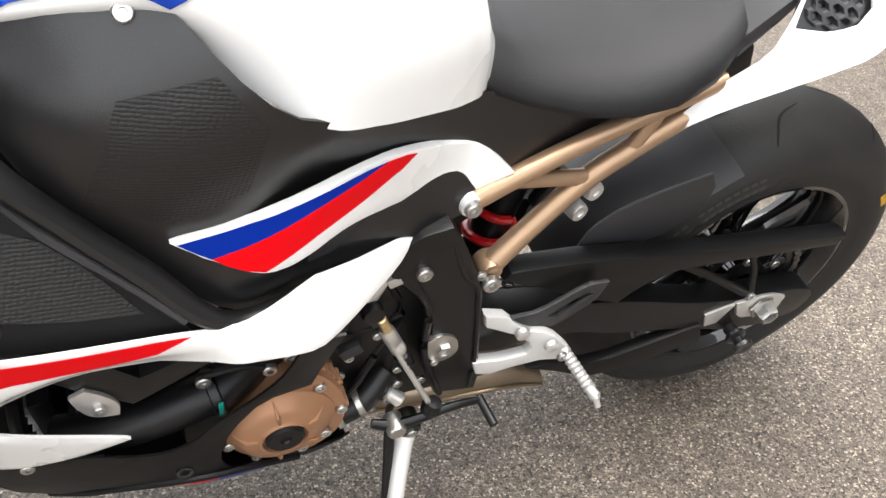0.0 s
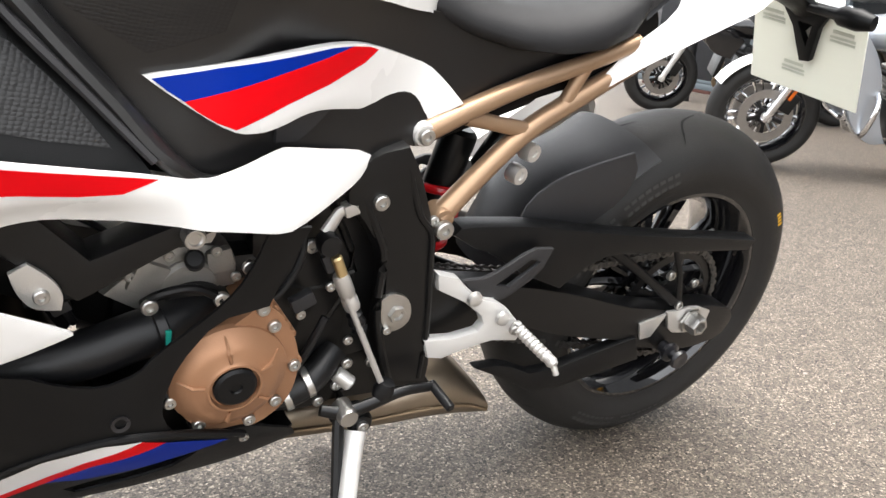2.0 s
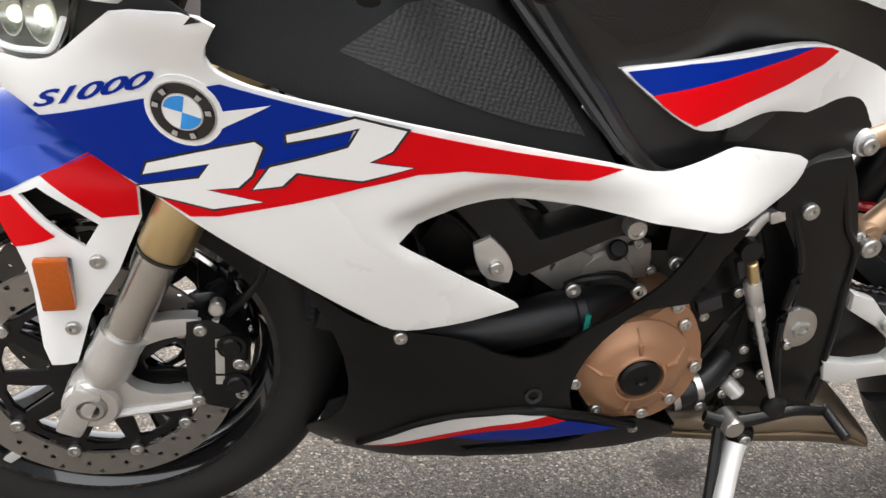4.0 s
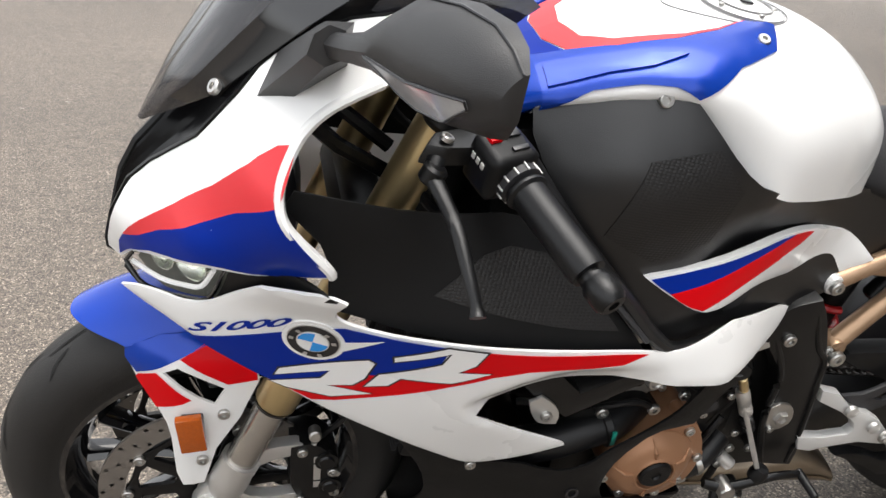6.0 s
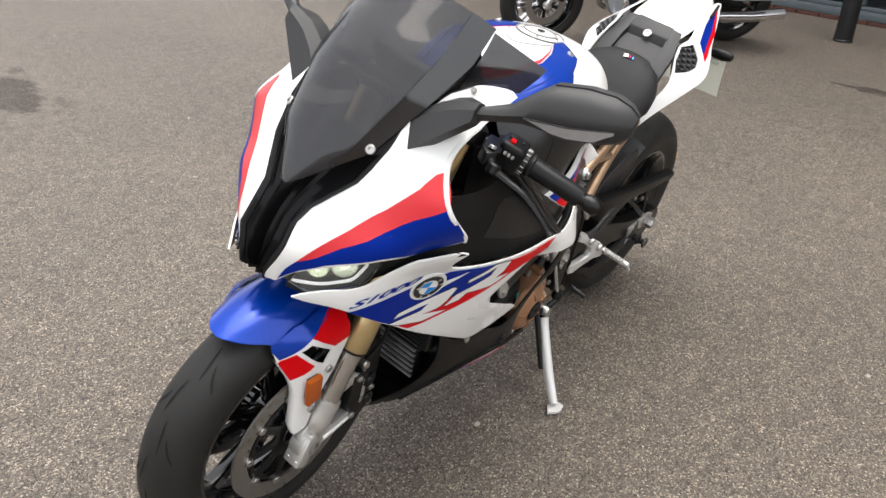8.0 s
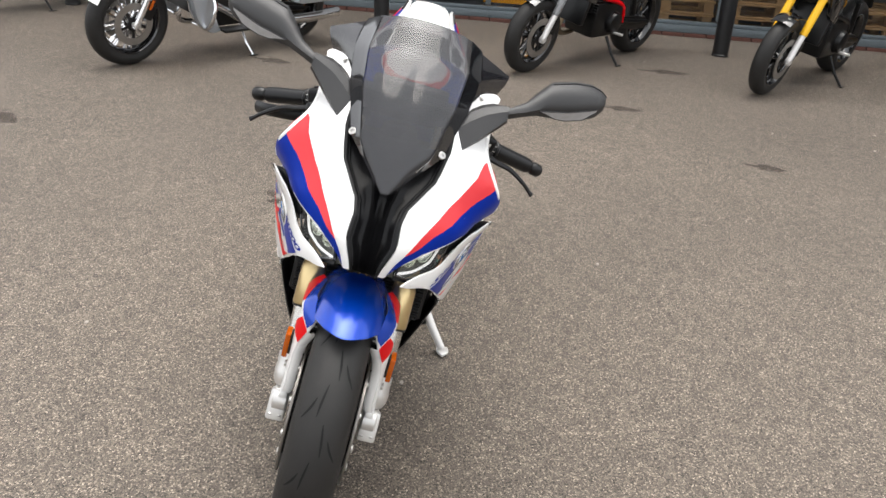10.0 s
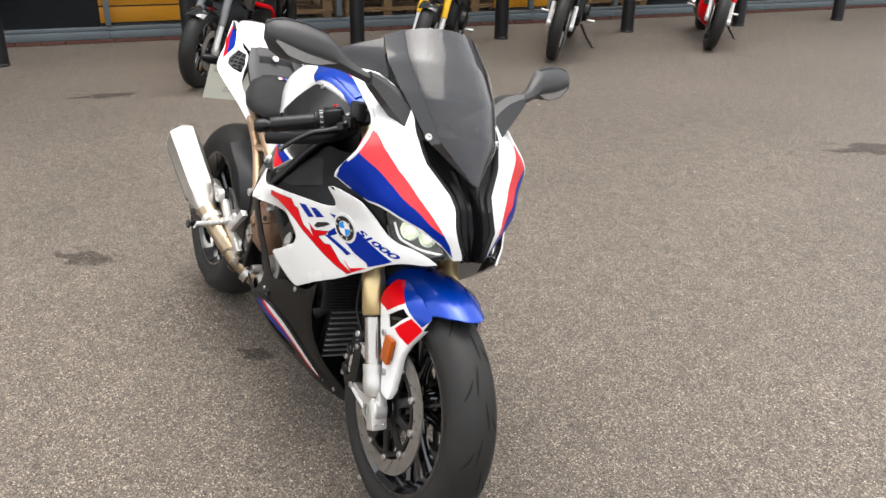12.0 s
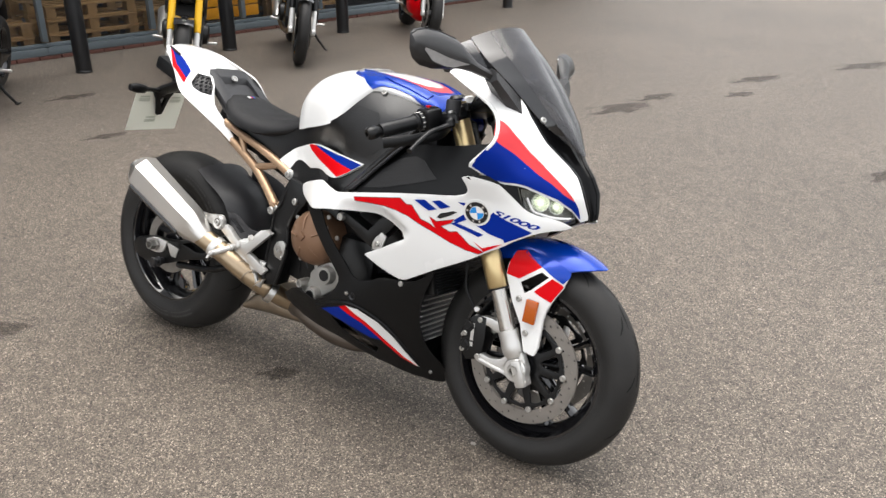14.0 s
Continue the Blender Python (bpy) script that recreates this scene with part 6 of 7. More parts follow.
block((.835, .139, .530), (.030, .014, .030), .006, Matrix.Rotation(radians(10), 4, "Y"), bm)
rod((.868, .130, .500), (.868, .146, .500), .034, 28, bm, .004)
part("cylinder_casting", bm, CASTING, engine, "bare cast aluminium cylinder side")
bm = block((.915, .125, .60), (.16, .05, .06), .012, Matrix.Rotation(radians(-14), 4, "Y"))
part("throttle_body", bm, ALU, engine)
# cables and plugs seen through the engine opening
for pts, r in (([(1.11, .175, .61), (1.06, .168, .585), (1.015, .150, .53), (.985, .140, .47)], .0045), ([(1.075, .150, .63), (1.0, .165, .615), (.95, .150, .575), (.93, .14, .53)], .0035),
               ([(1.03, .14, .50), (.99, .155, .515), (.955, .15, .545), (.94, .13, .60)], .006), ([(.80, .165, .47), (.765, .165, .50), (.745, .16, .545), (.75, .15, .60)], .0045), ([(.70, .150, .44), (.72, .155, .40), (.73, .15, .36), (.70, .145, .33)], .0055)):
    part("cable", tube(pts, r, 8, smooth=5), DARKVOID, engine)
for c, sz, mt in (((1.000, .150, .500), (.020, .014, .016), GREYPLASTIC), ((.965, .148, .560), (.026, .012, .014), GREYPLASTIC), ((.735, .152, .470), (.030, .014, .020), GREYPLASTIC), ((.705, .150, .520), (.018, .012, .026), GREYPLASTIC)):
    part("connector", block(c, sz, .003, Matrix.Rotation(radians(25), 4, "Y")), mt, engine)
for q in ((.745, .150, .415), (.735, .150, .450), (.70, .150, .485), (.665, .150, .400)):
    bolt(engine, q, (0, 1, 0), .0065)
part("lower_mount", plate(rounded([(.68, .350), (.60, .348), (.506, .284), (.492, .264), (.58, .268), (.68, .272)], .25, 1), .096, .113, .004), BLACKMETAL, engine)
# main frame: spars, plates, mounts
for s in (1, -1):
    spar = plate(rounded([(1.10, .655), (1.058, .600), (.992, .540), (.975, .548), (.90, .590), (.865, .605), (.88, .625), (.98, .585), (1.03, .64)], .25, 1), s * .165, s * .212, .006)
    fr = part("frame_spar", spar, BLACKMETAL, bike, "black cast frame spar")
    part("mount_block", plate(rounded([(1.049, .581), (1.033, .590), (1.015, .575), (1.003, .555), (1.006, .537), (1.031, .540), (1.044, .560)], .3, 2), s * .211, s * .2175, .002), ALU, fr, "bare alloy engine mount")
    bolt(fr, (1.023, s * .2175, .556), (0, s, 0), .0075)
    part("mount_cap", lathe([(0, .002), (.006, .002), (.0075, .004), (.010, .004), (.0115, .0), (.0115, -.02), (0, -.02)], (.888, s * .222, .606), (0, s, 0), 24), STEEL, fr)
    FP = rounded([(.627, .668), (.605, .634), (.575, .563), (.566, .505), (.552, .434), (.536, .348), (.537, .312), (.603, .326), (.625, .397), (.626, .484), (.640, .530), (.676, .580), (.700, .605), (.690, .640), (.668, .660)], .25, 1)
    fp = part("frame_plate", plate(FP, s * .105, s * .158, .006), BLACKMETAL, bike, "black cast swingarm frame plate")
    part("mount_plate", plate(rounded([(.80, .62), (.66, .64), (.62, .50), (.61, .36), (.72, .34), (.76, .42), (.79, .50)], .25, 1), s * .09, s * .125, .005), BLACKMETAL, fp)
    part("pivot_cover", plate(rounded([(.632, .462), (.618, .472), (.592, .462), (.583, .432), (.592, .416), (.612, .410), (.628, .425)], .3, 2), s * .155, s * .163, .003), STEEL, fp, "bright swingarm pivot plate")
    part("pivot_nut", lathe([(0, .004), (.0065, .003), (.0075, .007), (.0115, .007), (.0125, .004), (.0125, 0), (0, 0)], (.608, s * .163, .440), (0, s, 0), 6), STEEL, fp, "", 20)
    bolt(fp, (.618, s * .163, .416), (0, s, 0), .006)
    bolt(fp, (.655, s * .158, .60), (0, s, 0), .010)
    bolt(fp, (.72, s * .125, .53), (0, s, 0), .009)
    part("frame_rib", tube([(.680, s * .152, .612), (.652, s * .157, .560), (.637, s * .158, .520), (.634, s * .158, .448), (.614, s * .158, .375), (.594, s * .156, .322)], .0055, 8, smooth=4), BLACKMETAL, fp)
    part("frame_rib", tube([(.622, s * .154, .640), (.598, s * .158, .580), (.576, s * .158, .552), (.568, s * .158, .510), (.553, s * .158, .405), (.549, s * .156, .322)], .0045, 8, smooth=4), BLACKMETAL, fp)
    part("web_rib", tube([(.70, s * .127, .585), (.66, s * .128, .49), (.70, s * .127, .40)], .005, 8, smooth=3), BLACKMETAL, fp)
    part("web_rib", tube([(.785, s * .124, .505), (.72, s * .127, .470), (.66, s * .128, .49)], .005, 8, smooth=3), BLACKMETAL, fp)
    # bronze tail frame
    sub = part("tail_frame", tube([(.558, s * .137, .560), (.50, s * .125, .612), (.433, s * .112, .664), (.36, s * .104, .705), (.25, s * .098, .765)], [.0155, .0145, .0145, .0145, .0135], 14, smooth=5), BRONZE, bike, "bronze tubular tail frame")
    part("upper_tube", tube([(.602, s * .124, .668), (.53, s * .120, .700), (.45, s * .114, .730), (.34, s * .108, .765), (.27, s * .104, .79)], [.015, .0135, .0125, .012, .012], 14, smooth=5), BRONZE, sub)
    part("cross_tube", tube([(.535, s * .120, .690), (.48, s * .115, .678), (.425, s * .111, .667)], [.011, .0105, .012], 12, smooth=3), BRONZE, sub)
    part("cross_tube", tube([(.375, s * .106, .700), (.362, s * .108, .735), (.352, s * .108, .762)], .010, 10, smooth=3), BRONZE, sub)
    part("tube_lug", lathe([(0, .012), (.0135, .012), (.016, .006), (.016, -.02), (0, -.02)], (.597, s * .124, .672), (0, s, 0), 24), SILVER, sub)
    bolt(sub, (.597, s * .136, .672), (0, s, 0), .0105)
    part("tube_lug", lathe([(0, .010), (.014, .010), (.016, .005), (.016, -.02), (0, -.02)], (.555, s * .140, .563), (0, s, 0), 20), BRONZE, sub)
    bolt(sub, (.572, s * .150, .565), (0, s, 0), .007)
    bolt(fp, (.559, s * .156, .555), (0, s, 0), .0125)
    # swingarm
    SW = rounded([(.60, .472), (.486, .450), (.38, .434), (.273, .407), (.145, .363), (.03, .342), (-.06, .340), (-.118, .326), (-.135, .300), (-.116, .262), (-.043, .249), (.042, .260), (.087, .277), (.144, .298), (.29, .332), (.36, .360), (.44, .372), (.511, .360), (.60, .40)], .25, 1)
    hole = [(.27, .385), (.20, .372), (.13, .352), (.20, .338), (.29, .352)] if s < 0 else []
    sw = part("swingarm", plate(SW, s * .092, s * .136, .008, [hole] if hole else []), BLACKMETAL, bike, "black cast swingarm")
    if s > 0:
        part("chain_guard", plate(rounded([(.532, .536), (.519, .549), (.395, .540), (.251, .515), (-.098, .474), (-.086, .454), (.10, .468), (.237, .478), (.291, .456), (.322, .428), (.400, .462), (.464, .502), (.492, .512)], .2, 1), .112, .146, .006), PLASTIC, sw, "black plastic chain guard")
        part("guard_brace", tube([(.24, .132, .488), (.14, .134, .425), (.045, .136, .362)], [.009, .007, .009], 8, None, .6, (0, 1, 0)), PLASTIC, sw)
        part("guard_brace", tube([(.085, .132, .472), (.055, .134, .42), (.035, .136, .362)], [.006, .006, .008], 8, None, .6, (0, 1, 0)), PLASTIC, sw)
        bolt(sw, (.035, .138, .356), (0, 1, 0), .008)
        part("lower_guard", plate(rounded([(.44, .302), (.37, .266), (.305, .222), (.09, .254), (.112, .302), (.136, .300), (.313, .264), (.385, .300)], .25, 1), .120, .142, .005), PLASTIC, sw, "black lower chain guard")
    else:
        part("swing_brace", tube([(.50, -.12, .40), (.30, -.125, .30), (.10, -.12, .27)], .014, 10, None, .8, smooth=3), BLACKMETAL, sw)
    ad = part("axle_block", plate(rounded([(.060, .346), (-.01, .350), (-.050, .335), (-.048, .302), (-.01, .294), (.04, .302)], .25, 1), s * .136, s * .144, .003), ALU, sw, "silver axle adjuster block")
    part("axle_nut", lathe([(0, .008), (.010, .008), (.012, .026), (.016, .026), (.0185, .02), (.0185, .004), (.024, .004), (.024, 0), (0, 0)], (0, s * .147, .325), (0, s, 0), 6), STEEL, sw, "", 20)
    part("paddock_bobbin", lathe([(0, 0), (.012, 0), (.012, .012), (.018, .016), (.018, .022), (.010, .026), (.010, .036), (.018, .040), (.016, .046), (.006, .046), (0, .044)], (.038, s * .14, .272), (0, s, 0), 18), INK, sw, "black stand bobbin")
    part("adjuster_badge", plate([(.115, .330), (.055, .342), (.078, .298), (.102, .296)], s * .136, s * .1405, .001), ALU, sw)
    # rider's footrest
    br = plate([(.556, .492), (.524, .484), (.508, .468), (.489, .452), (.462, .446), (.441, .433), (.420, .410), (.412, .398), (.418, .381), (.456, .382), (.495, .368), (.524, .354), (.545, .357), (.556, .388), (.513, .388), (.480, .399), (.474, .410), (.480, .424), (.507, .445), (.550, .466)], .146, .164, .005)
    for v_ in br.verts:
        v_.co.y = s * (v_.co.y + .20 * max(0, .54 - v_.co.x))
    br = part("footrest_bracket", br, SILVER, bike, "silver forged footrest bracket")
    for q in ((.500, .180, .456), (.452, .189, .424)):
        part("bracket_pin", lathe([(0, .004), (.006, .004), (.010, .002), (.011, -.004), (0, -.004)], (q[0], s * q[1], q[2]), (0, s, 0), 18), ALU, br)
    prof = [(0, 0), (.009, 0)]
    for i in range(9):
        prof += [(.0095, .004 + i * .0075), (.0078, .0075 + i * .0075)]
    prof += [(.0085, .078), (.005, .083), (0, .083)]
    part("footrest", lathe(prof, (.430, s * .190, .411), (-.18, s * .97, -.16), 14), ALU, br, "knurled silver footrest", 20)
    part("footrest_feeler", rod((.416, s * .265, .399), (.411, s * .274, .383), .0045, 10), ALU, br)
    bolt(br, (.438, s * .198, .412), (0, s, 0), .008)
    part("heel_guard", plate(rounded([(.516, .478), (.474, .478), (.409, .517), (.374, .514), (.386, .476), (.44, .437), (.471, .444), (.50, .462)], .2, 1), s * .158, s * .166, .003, [[(.409, .499), (.392, .494), (.437, .459), (.458, .465)]]), GREYPLASTIC, br, "black heel guard")
# gear change on the left
gear = part("gear_lever", tube([(.700, .172, .310), (.668, .181, .306), (.630, .186, .318), (.590, .188, .330), (.540, .186, .326)], [.008, .011, .009, .008, .007], 10, None, .8, (0, 1, 0), smooth=4), BLACKMETAL, bike, "black gear lever with a silver shift sensor")
part("toe_peg", rod((.543, .180, .328), (.535, .228, .318), .0068), DARKVOID, gear)
part("lever_pivot", lathe([(0, .01), (.012, .01), (.014, .006), (.014, -.02), (0, -.02)], (.668, .186, .306), (0, 1, 0), 18), STEEL, gear)
part("shift_rod", rod((.690, .163, .49), (.618, .182, .336), .0042, 12), ALU, gear)
part("rod_boot", lathe([(.004, 0), (.011, .004), (.009, .010), (.0115, .016), (.0095, .022), (.0105, .03), (.004, .034)], (.655, .163, .420), (.42, -.06, .9), 14), DARKVOID, gear)
part("shift_sensor", lathe([(0, 0), (.0095, 0), (.0105, .003), (.0105, .018), (.009, .020), (.009, .024), (.0105, .026), (.0105, .052), (.009, .056), (0, .056)], (.670, .160, .455), (.42, -.02, .9), 18), ALU, gear, "silver cylindrical shift sensor")
part("sensor_tip", rod((.691, .160, .505), (.703, .160, .532), .007), GOLD, gear)
part("rod_end", lathe([(0, -.012), (.013, -.01), (.015, 0), (.013, .01), (0, .012)], (.716, .162, .552), (0, 1, 0), 16), DARKVOID, gear)
part("rod_end", lathe([(0, -.014), (.013, -.01), (.015, 0), (.011, .014), (0, .016)], (.617, .182, .333), (-.2, .1, 1), 16), DARKVOID, gear)
part("shift_arm", tube([(.718, .155, .562), (.702, .150, .585), (.688, .150, .592)], [.009, .008, .007], 10, None, .6, (0, 1, 0)), ALU, gear, "cast shift arm")
part("shift_clamp", block((.688, .150, .590), (.02, .016, .016), .003, Matrix.Rotation(radians(20), 4, "Y")), ALU, gear)
# clutter behind the engine on the left
pipe = part("coolant_pipe", tube([(.772, .15, .33), (.735, .155, .335), (.705, .15, .350), (.672, .13, .372)], .019, 14, smooth=4), DARKVOID, engine)
for q in ((.745, .157, .333), (.715, .153, .345)):
    part("pipe_band", lathe([(.0195, -.005), (.021, -.004), (.021, .004), (.0195, .005)], q, (-.9, 0, .35), 18, close=True), STEEL, engine)
for q in ((.66, .148, .362), (.625, .148, .358), (.672, .15, .33), (.69, .14, .30)):
    bolt(engine, q, (0, 1, 0), .0075)
part("sensor_body", rod((.675, .15, .350), (.655, .162, .335), .011), ALU, engine)
part("drain_hoses", tube([(.66, .12, .36), (.648, .125, .30), (.650, .12, .24)], .006, 8, smooth=4), DARKVOID, engine)
# side stand
std = part("side_stand", tube([(.646, .176, .266), (.655, .195, .240), (.685, .262, .150), (.705, .312, .090)], [.019, .016, .014, .012], 12, None, .8, (1, 0, 0), smooth=4), SILVER, bike, "silver-white side stand, folded out")
part("stand_foot", plate(rounded([(.735, .0), (.70, -.022), (.675, -.016), (.68, .016), (.71, .024)], .3, 2), 0, .008, .002), SILVER, std)
ft = std.children[-1]
ft.matrix_basis = Matrix.Translation((.004, .318, .078)) @ Matrix.Rotation(math.atan(.225), 4, "X") @ Matrix(((1, 0, 0, 0), (0, 0, 1, 0), (0, 1, 0, -.004), (0, 0, 0, 1)))
part("stand_pivot", lathe([(0, .012), (.014, .012), (.018, .006), (.018, -.02), (0, -.02)], (.640, .170, .278), (0, 1, 0), 22), BLACKMETAL, std)
bolt(std, (.640, .182, .278), (0, 1, 0), .008)
part("stand_spring", tube([(.668, .165, .285), (.678, .21, .20), (.686, .238, .150)], .008, 8), BLACKMETAL, std)
# exhaust: collector under the engine, link pipe and can on the right
rings = []
for x, zc, rz, ry in ((.80, .212, .034, .055), (.70, .208, .036, .066), (.60, .207, .037, .076), (.53, .212, .044, .083), (.475, .219, .053, .086), (.435, .214, .050, .087), (.40, .198, .035, .086), (.362, .180, .017, .083)):
    rings.append([(x, .022 + ry * math.copysign(abs(math.cos(a)) ** .75, math.cos(a)), zc + rz * math.copysign(abs(math.sin(a)) ** .75, math.sin(a))) for a in [2 * math.pi * j / 28 for j in range(28)]])
ex = part("exhaust_collector", loft(rings), COLLECTM, bike, "heat-tinted steel exhaust collector", 50)
part("collector_seam", tube([(.80, .078, .210), (.70, .090, .207), (.60, .099, .205), (.50, .108, .212), (.42, .110, .205), (.366, .105, .180)], .0032, 8, smooth=4), HEATED, ex)
part("collector_joint", lathe([(.040, -.014), (.047, -.012), (.047, .012), (.040, .014)], (.765, .035, .214), (1, .15, 0), 24, close=True), HEADERM, ex)
part("link_pipe", tube([(.60, -.02, .235), (.565, -.075, .258), (.52, -.138, .305), (.46, -.176, .350), (.40, -.198, .390), (.32, -.216, .428)], [.032, .032, .032, .032, .032, .033], 20, smooth=5), HEATED, ex)
for k in (.46, .50, .54):
    part("weld_band", lathe([(.0322, -.003), (.0335, 0), (.0322, .003)], (.32 + (k - .32) * 1.0, -.216 + (k - .32) * .27, .428 - (k - .32) * .56), (-.85, .22, .5), 22, close=True), COLLECTM, ex)
part("pipe_clamp", lathe([(.032, -.012), (.0355, -.010), (.0355, .010), (.032, .012)], (.375, -.204, .402), (-.85, -.18, .5), 22, close=True), ALU, ex)
part("pipe_clamp", lathe([(.032, -.012), (.0360, -.010), (.0360, .010), (.032, .012)], (.548, -.122, .283), (-.62, -.62, .5), 22, close=True), STEEL, ex)
part("header_pipe", tube([(.60, -.05, .235), (.66, -.085, .245), (.73, -.095, .224), (.83, -.095, .207), (.94, -.085, .225), (1.02, -.06, .34), (1.04, -.05, .46)], .032, 16, smooth=5), HEADERM, ex)
A, B = Vector((.345, -.214, .418)), Vector((.030, -.246, .603))
w = (B - A).normalized()
sd = w.cross(Vector((0, 1, 0))).normalized()
ot = sd.cross(w).normalized()
sides = [(1, .45), (1, -.45), (.45, -1), (-.55, -1), (-1, -.35), (-1, .45), (-.45, 1), (.55, 1)]
rings = []
for t, a, b in ((0, .027, .027), (.06, .034, .034), (.20, .050, .042), (.24, .054, .045), (.90, .060, .050), (.93, .060, .050), (1.0, .044, .036)):
    c = A.lerp(B, t)
    if t < .1:
        ring = [c + sd * a * math.cos(q) + ot * b * math.sin(q) for q in [math.atan2(.45, 1) - 2 * math.pi * k / 24 for k in range(24)]]
    else:
        ring = []
        for k in range(24):
            p0, p1 = Vector(sides[k // 3]), Vector(sides[(k // 3 + 1) % 8])
            p = p0.lerp(p1, (k % 3) / 3)
            ring.append(c + sd * a * p.x + ot * b * p.y)
    rings.append(ring)
can = part("silencer", loft(rings), BRUSHED, bike, "brushed titanium silencer", 18)
part("silencer_outlet", lathe([(.022, 0), (.026, .0), (.026, .02), (.022, .022)], B - w * .004, w, 22, close=True), GLOSS, can)
part("silencer_strip", tube([A.lerp(B, .26) + sd * .042 + ot * -.030, A.lerp(B, .92) + sd * .046 + ot * -.034], .010, 8), GLOSS, can)
HANG_ARM = [(.06, .46), (.05, .488), (.091, .504), (.191, .513), (.248, .497), (.316, .497), (.345, .502), (.362, .462), (.31, .470), (.236, .465), (.181, .455), (.151, .473)]
HANG_HOLE = [(.11, .487), (.19, .498), (.232, .484), (.18, .470), (.15, .486)]
hg = part("silencer_hanger", plate(rounded([(.360, .462), (.380, .478), (.405, .470), (.432, .446), (.450, .436), (.493, .438), (.567, .497), (.588, .487), (.500, .412), (.490, .400), (.462, .396), (.430, .415)], .25, 1), -.166, -.184, .005), ALU, bike, "silver cast silencer hanger")
part("hanger_arm", plate(rounded(HANG_ARM, .25, 1), -.172, -.188, .005, [HANG_HOLE]), ALU, hg)
part("hanger_strut", plate(rounded([(.452, .403), (.490, .411), (.572, .366), (.552, .347), (.520, .358)], .25, 1), -.162, -.178, .004), ALU, hg)
part("hanger_strut", plate(rounded([(.492, .372), (.507, .376), (.534, .325), (.560, .335), (.545, .305), (.512, .312)], .25, 1), -.162, -.174, .004), ALU, hg)
part("hanger_strut", plate(rounded([(.331, .386), (.334, .402), (.430, .426), (.456, .416), (.430, .402)], .25, 1), -.176, -.192, .004), ALU, hg)
part("hanger_ring", lathe([(.010, .004), (.014, .010), (.021, .010), (.024, .002), (.024, -.008), (.010, -.008)], (.362, -.186, .481), (0, -1, 0), 24, close=True), ALU, hg)
bolt(hg, (.362, -.190, .481), (0, -1, 0), .010)
# brown cover and pump on the right
bm = lathe([(0, .030), (.030, .028), (.055, .020), (.075, .004), (.084, -.02), (.084, -.07), (0, -.07)], (.738, -.170, .505), (0, -1, 0), 44)
rc = part("engine_cover", bm, BROWNCOVER, engine, "brown cast engine side cover")
part("cover_boss", block((.728, -.201, .513), (.022, .008, .022), .003, Matrix.Rotation(radians(40), 4, "Y")), BROWNCOVER, engine)
for k in range(5):
    a = .5 + k * 1.25
    part("cover_rib", tube([(.738 + r * math.cos(a), y, .505 + r * math.sin(a)) for r, y in ((.030, -.199), (.058, -.189), (.080, -.165))], [.003, .004, .003], 6), BROWNCOVER, engine)
for k in range(8):
    a = .2 + k * math.pi / 4
    bolt(engine, (.738 + .088 * math.cos(a), -.150, .505 + .088 * math.sin(a)), (0, -1, 0), .007)
part("pump_casting", plate(rounded([(.736, .405), (.80, .445), (.835, .450), (.862, .430), (.858, .380), (.805, .348), (.745, .304), (.715, .318), (.705, .345), (.735, .370)], .25, 1), -.09, -.156, .008), CASTING, engine, "bare cast aluminium pump body")
for (x, z), r in (((.808, .408), .017), ((.760, .336), .015)):
    part("pump_hole", rod((x, -.176, z), (x, -.180, z), r, 22), BLACKMETAL, engine)
for (x, z), r in (((.808, .408), .024), ((.760, .336), .022), ((.712, .360), .012)):
    part("pump_boss", lathe([(0, .004), (r * .6, .004), (r * .65, .012), (r, .012), (r * 1.2, .0), (r * 1.2, -.03), (0, -.03)], (x, -.165, z), (0, -1, 0), 20), CASTING, engine)
# shock
bm = bmesh.new()
tube([(.50 + .032 * math.cos(a), .032 * math.sin(a) + .03, .46 + .022 * a / math.pi) for a in np.linspace(0, 4.5 * math.pi, 80)], .0065, 8, bm)
bmesh.ops.rotate(bm, cent=(.50, .03, .5), matrix=Matrix.Rotation(radians(-12), 3, "Y"), verts=bm.verts)
shock = part("rear_shock", bm, SPRING, bike, "red coil spring of the rear shock")
part("shock_body", rod((.515, .03, .44), (.475, .03, .64), .026), BLACKMETAL, shock)
part("shock_reservoir", rod((.47, .085, .60), (.44, .085, .655), .018), BLACKMETAL, shock)
for q in ((.405, .100, .632), (.420, .102, .600)):
    part("damper_knob", lathe([(0, .006), (.005, .006), (.006, .009), (.0125, .009), (.014, .004), (.014, -.01), (0, -.01)], q, (-.2, 1, 0), 18), ALU, shock)
# hugger over the rear tyre
def hug(a, u):
    k = min(1, max(0, (a - .55) / .5))
    r = .345 + .055 * k * k * (3 - 2 * k) - (.022 + .03 * k) * abs(u) ** 2.5
    return (math.sin(a) * r, .104 * u, .325 + math.cos(a) * r)
bm = grid_sheet(lambda u, v: hug(v, u), 16, 16, .003, -1, 1, .48, 1.36)
hugger = part("rear_hugger", bm, GREYPLASTIC, bike, "dark plastic hugger over the rear tyre", 60)
for s in (1,):
    part("hugger_side", plate(rounded([(.211, .627), (.192, .595), (.207, .548), (.265, .509), (.345, .512), (.400, .512), (.385, .560), (.340, .592), (.262, .615)], .25, 1), s * .100, s * .106, .003), GREYPLASTIC, hugger)
part("inner_fender", block((.50, 0, .700), (.20, .17, .085), .02, Matrix.Rotation(radians(20), 4, "Y")), PLASTIC, bike)
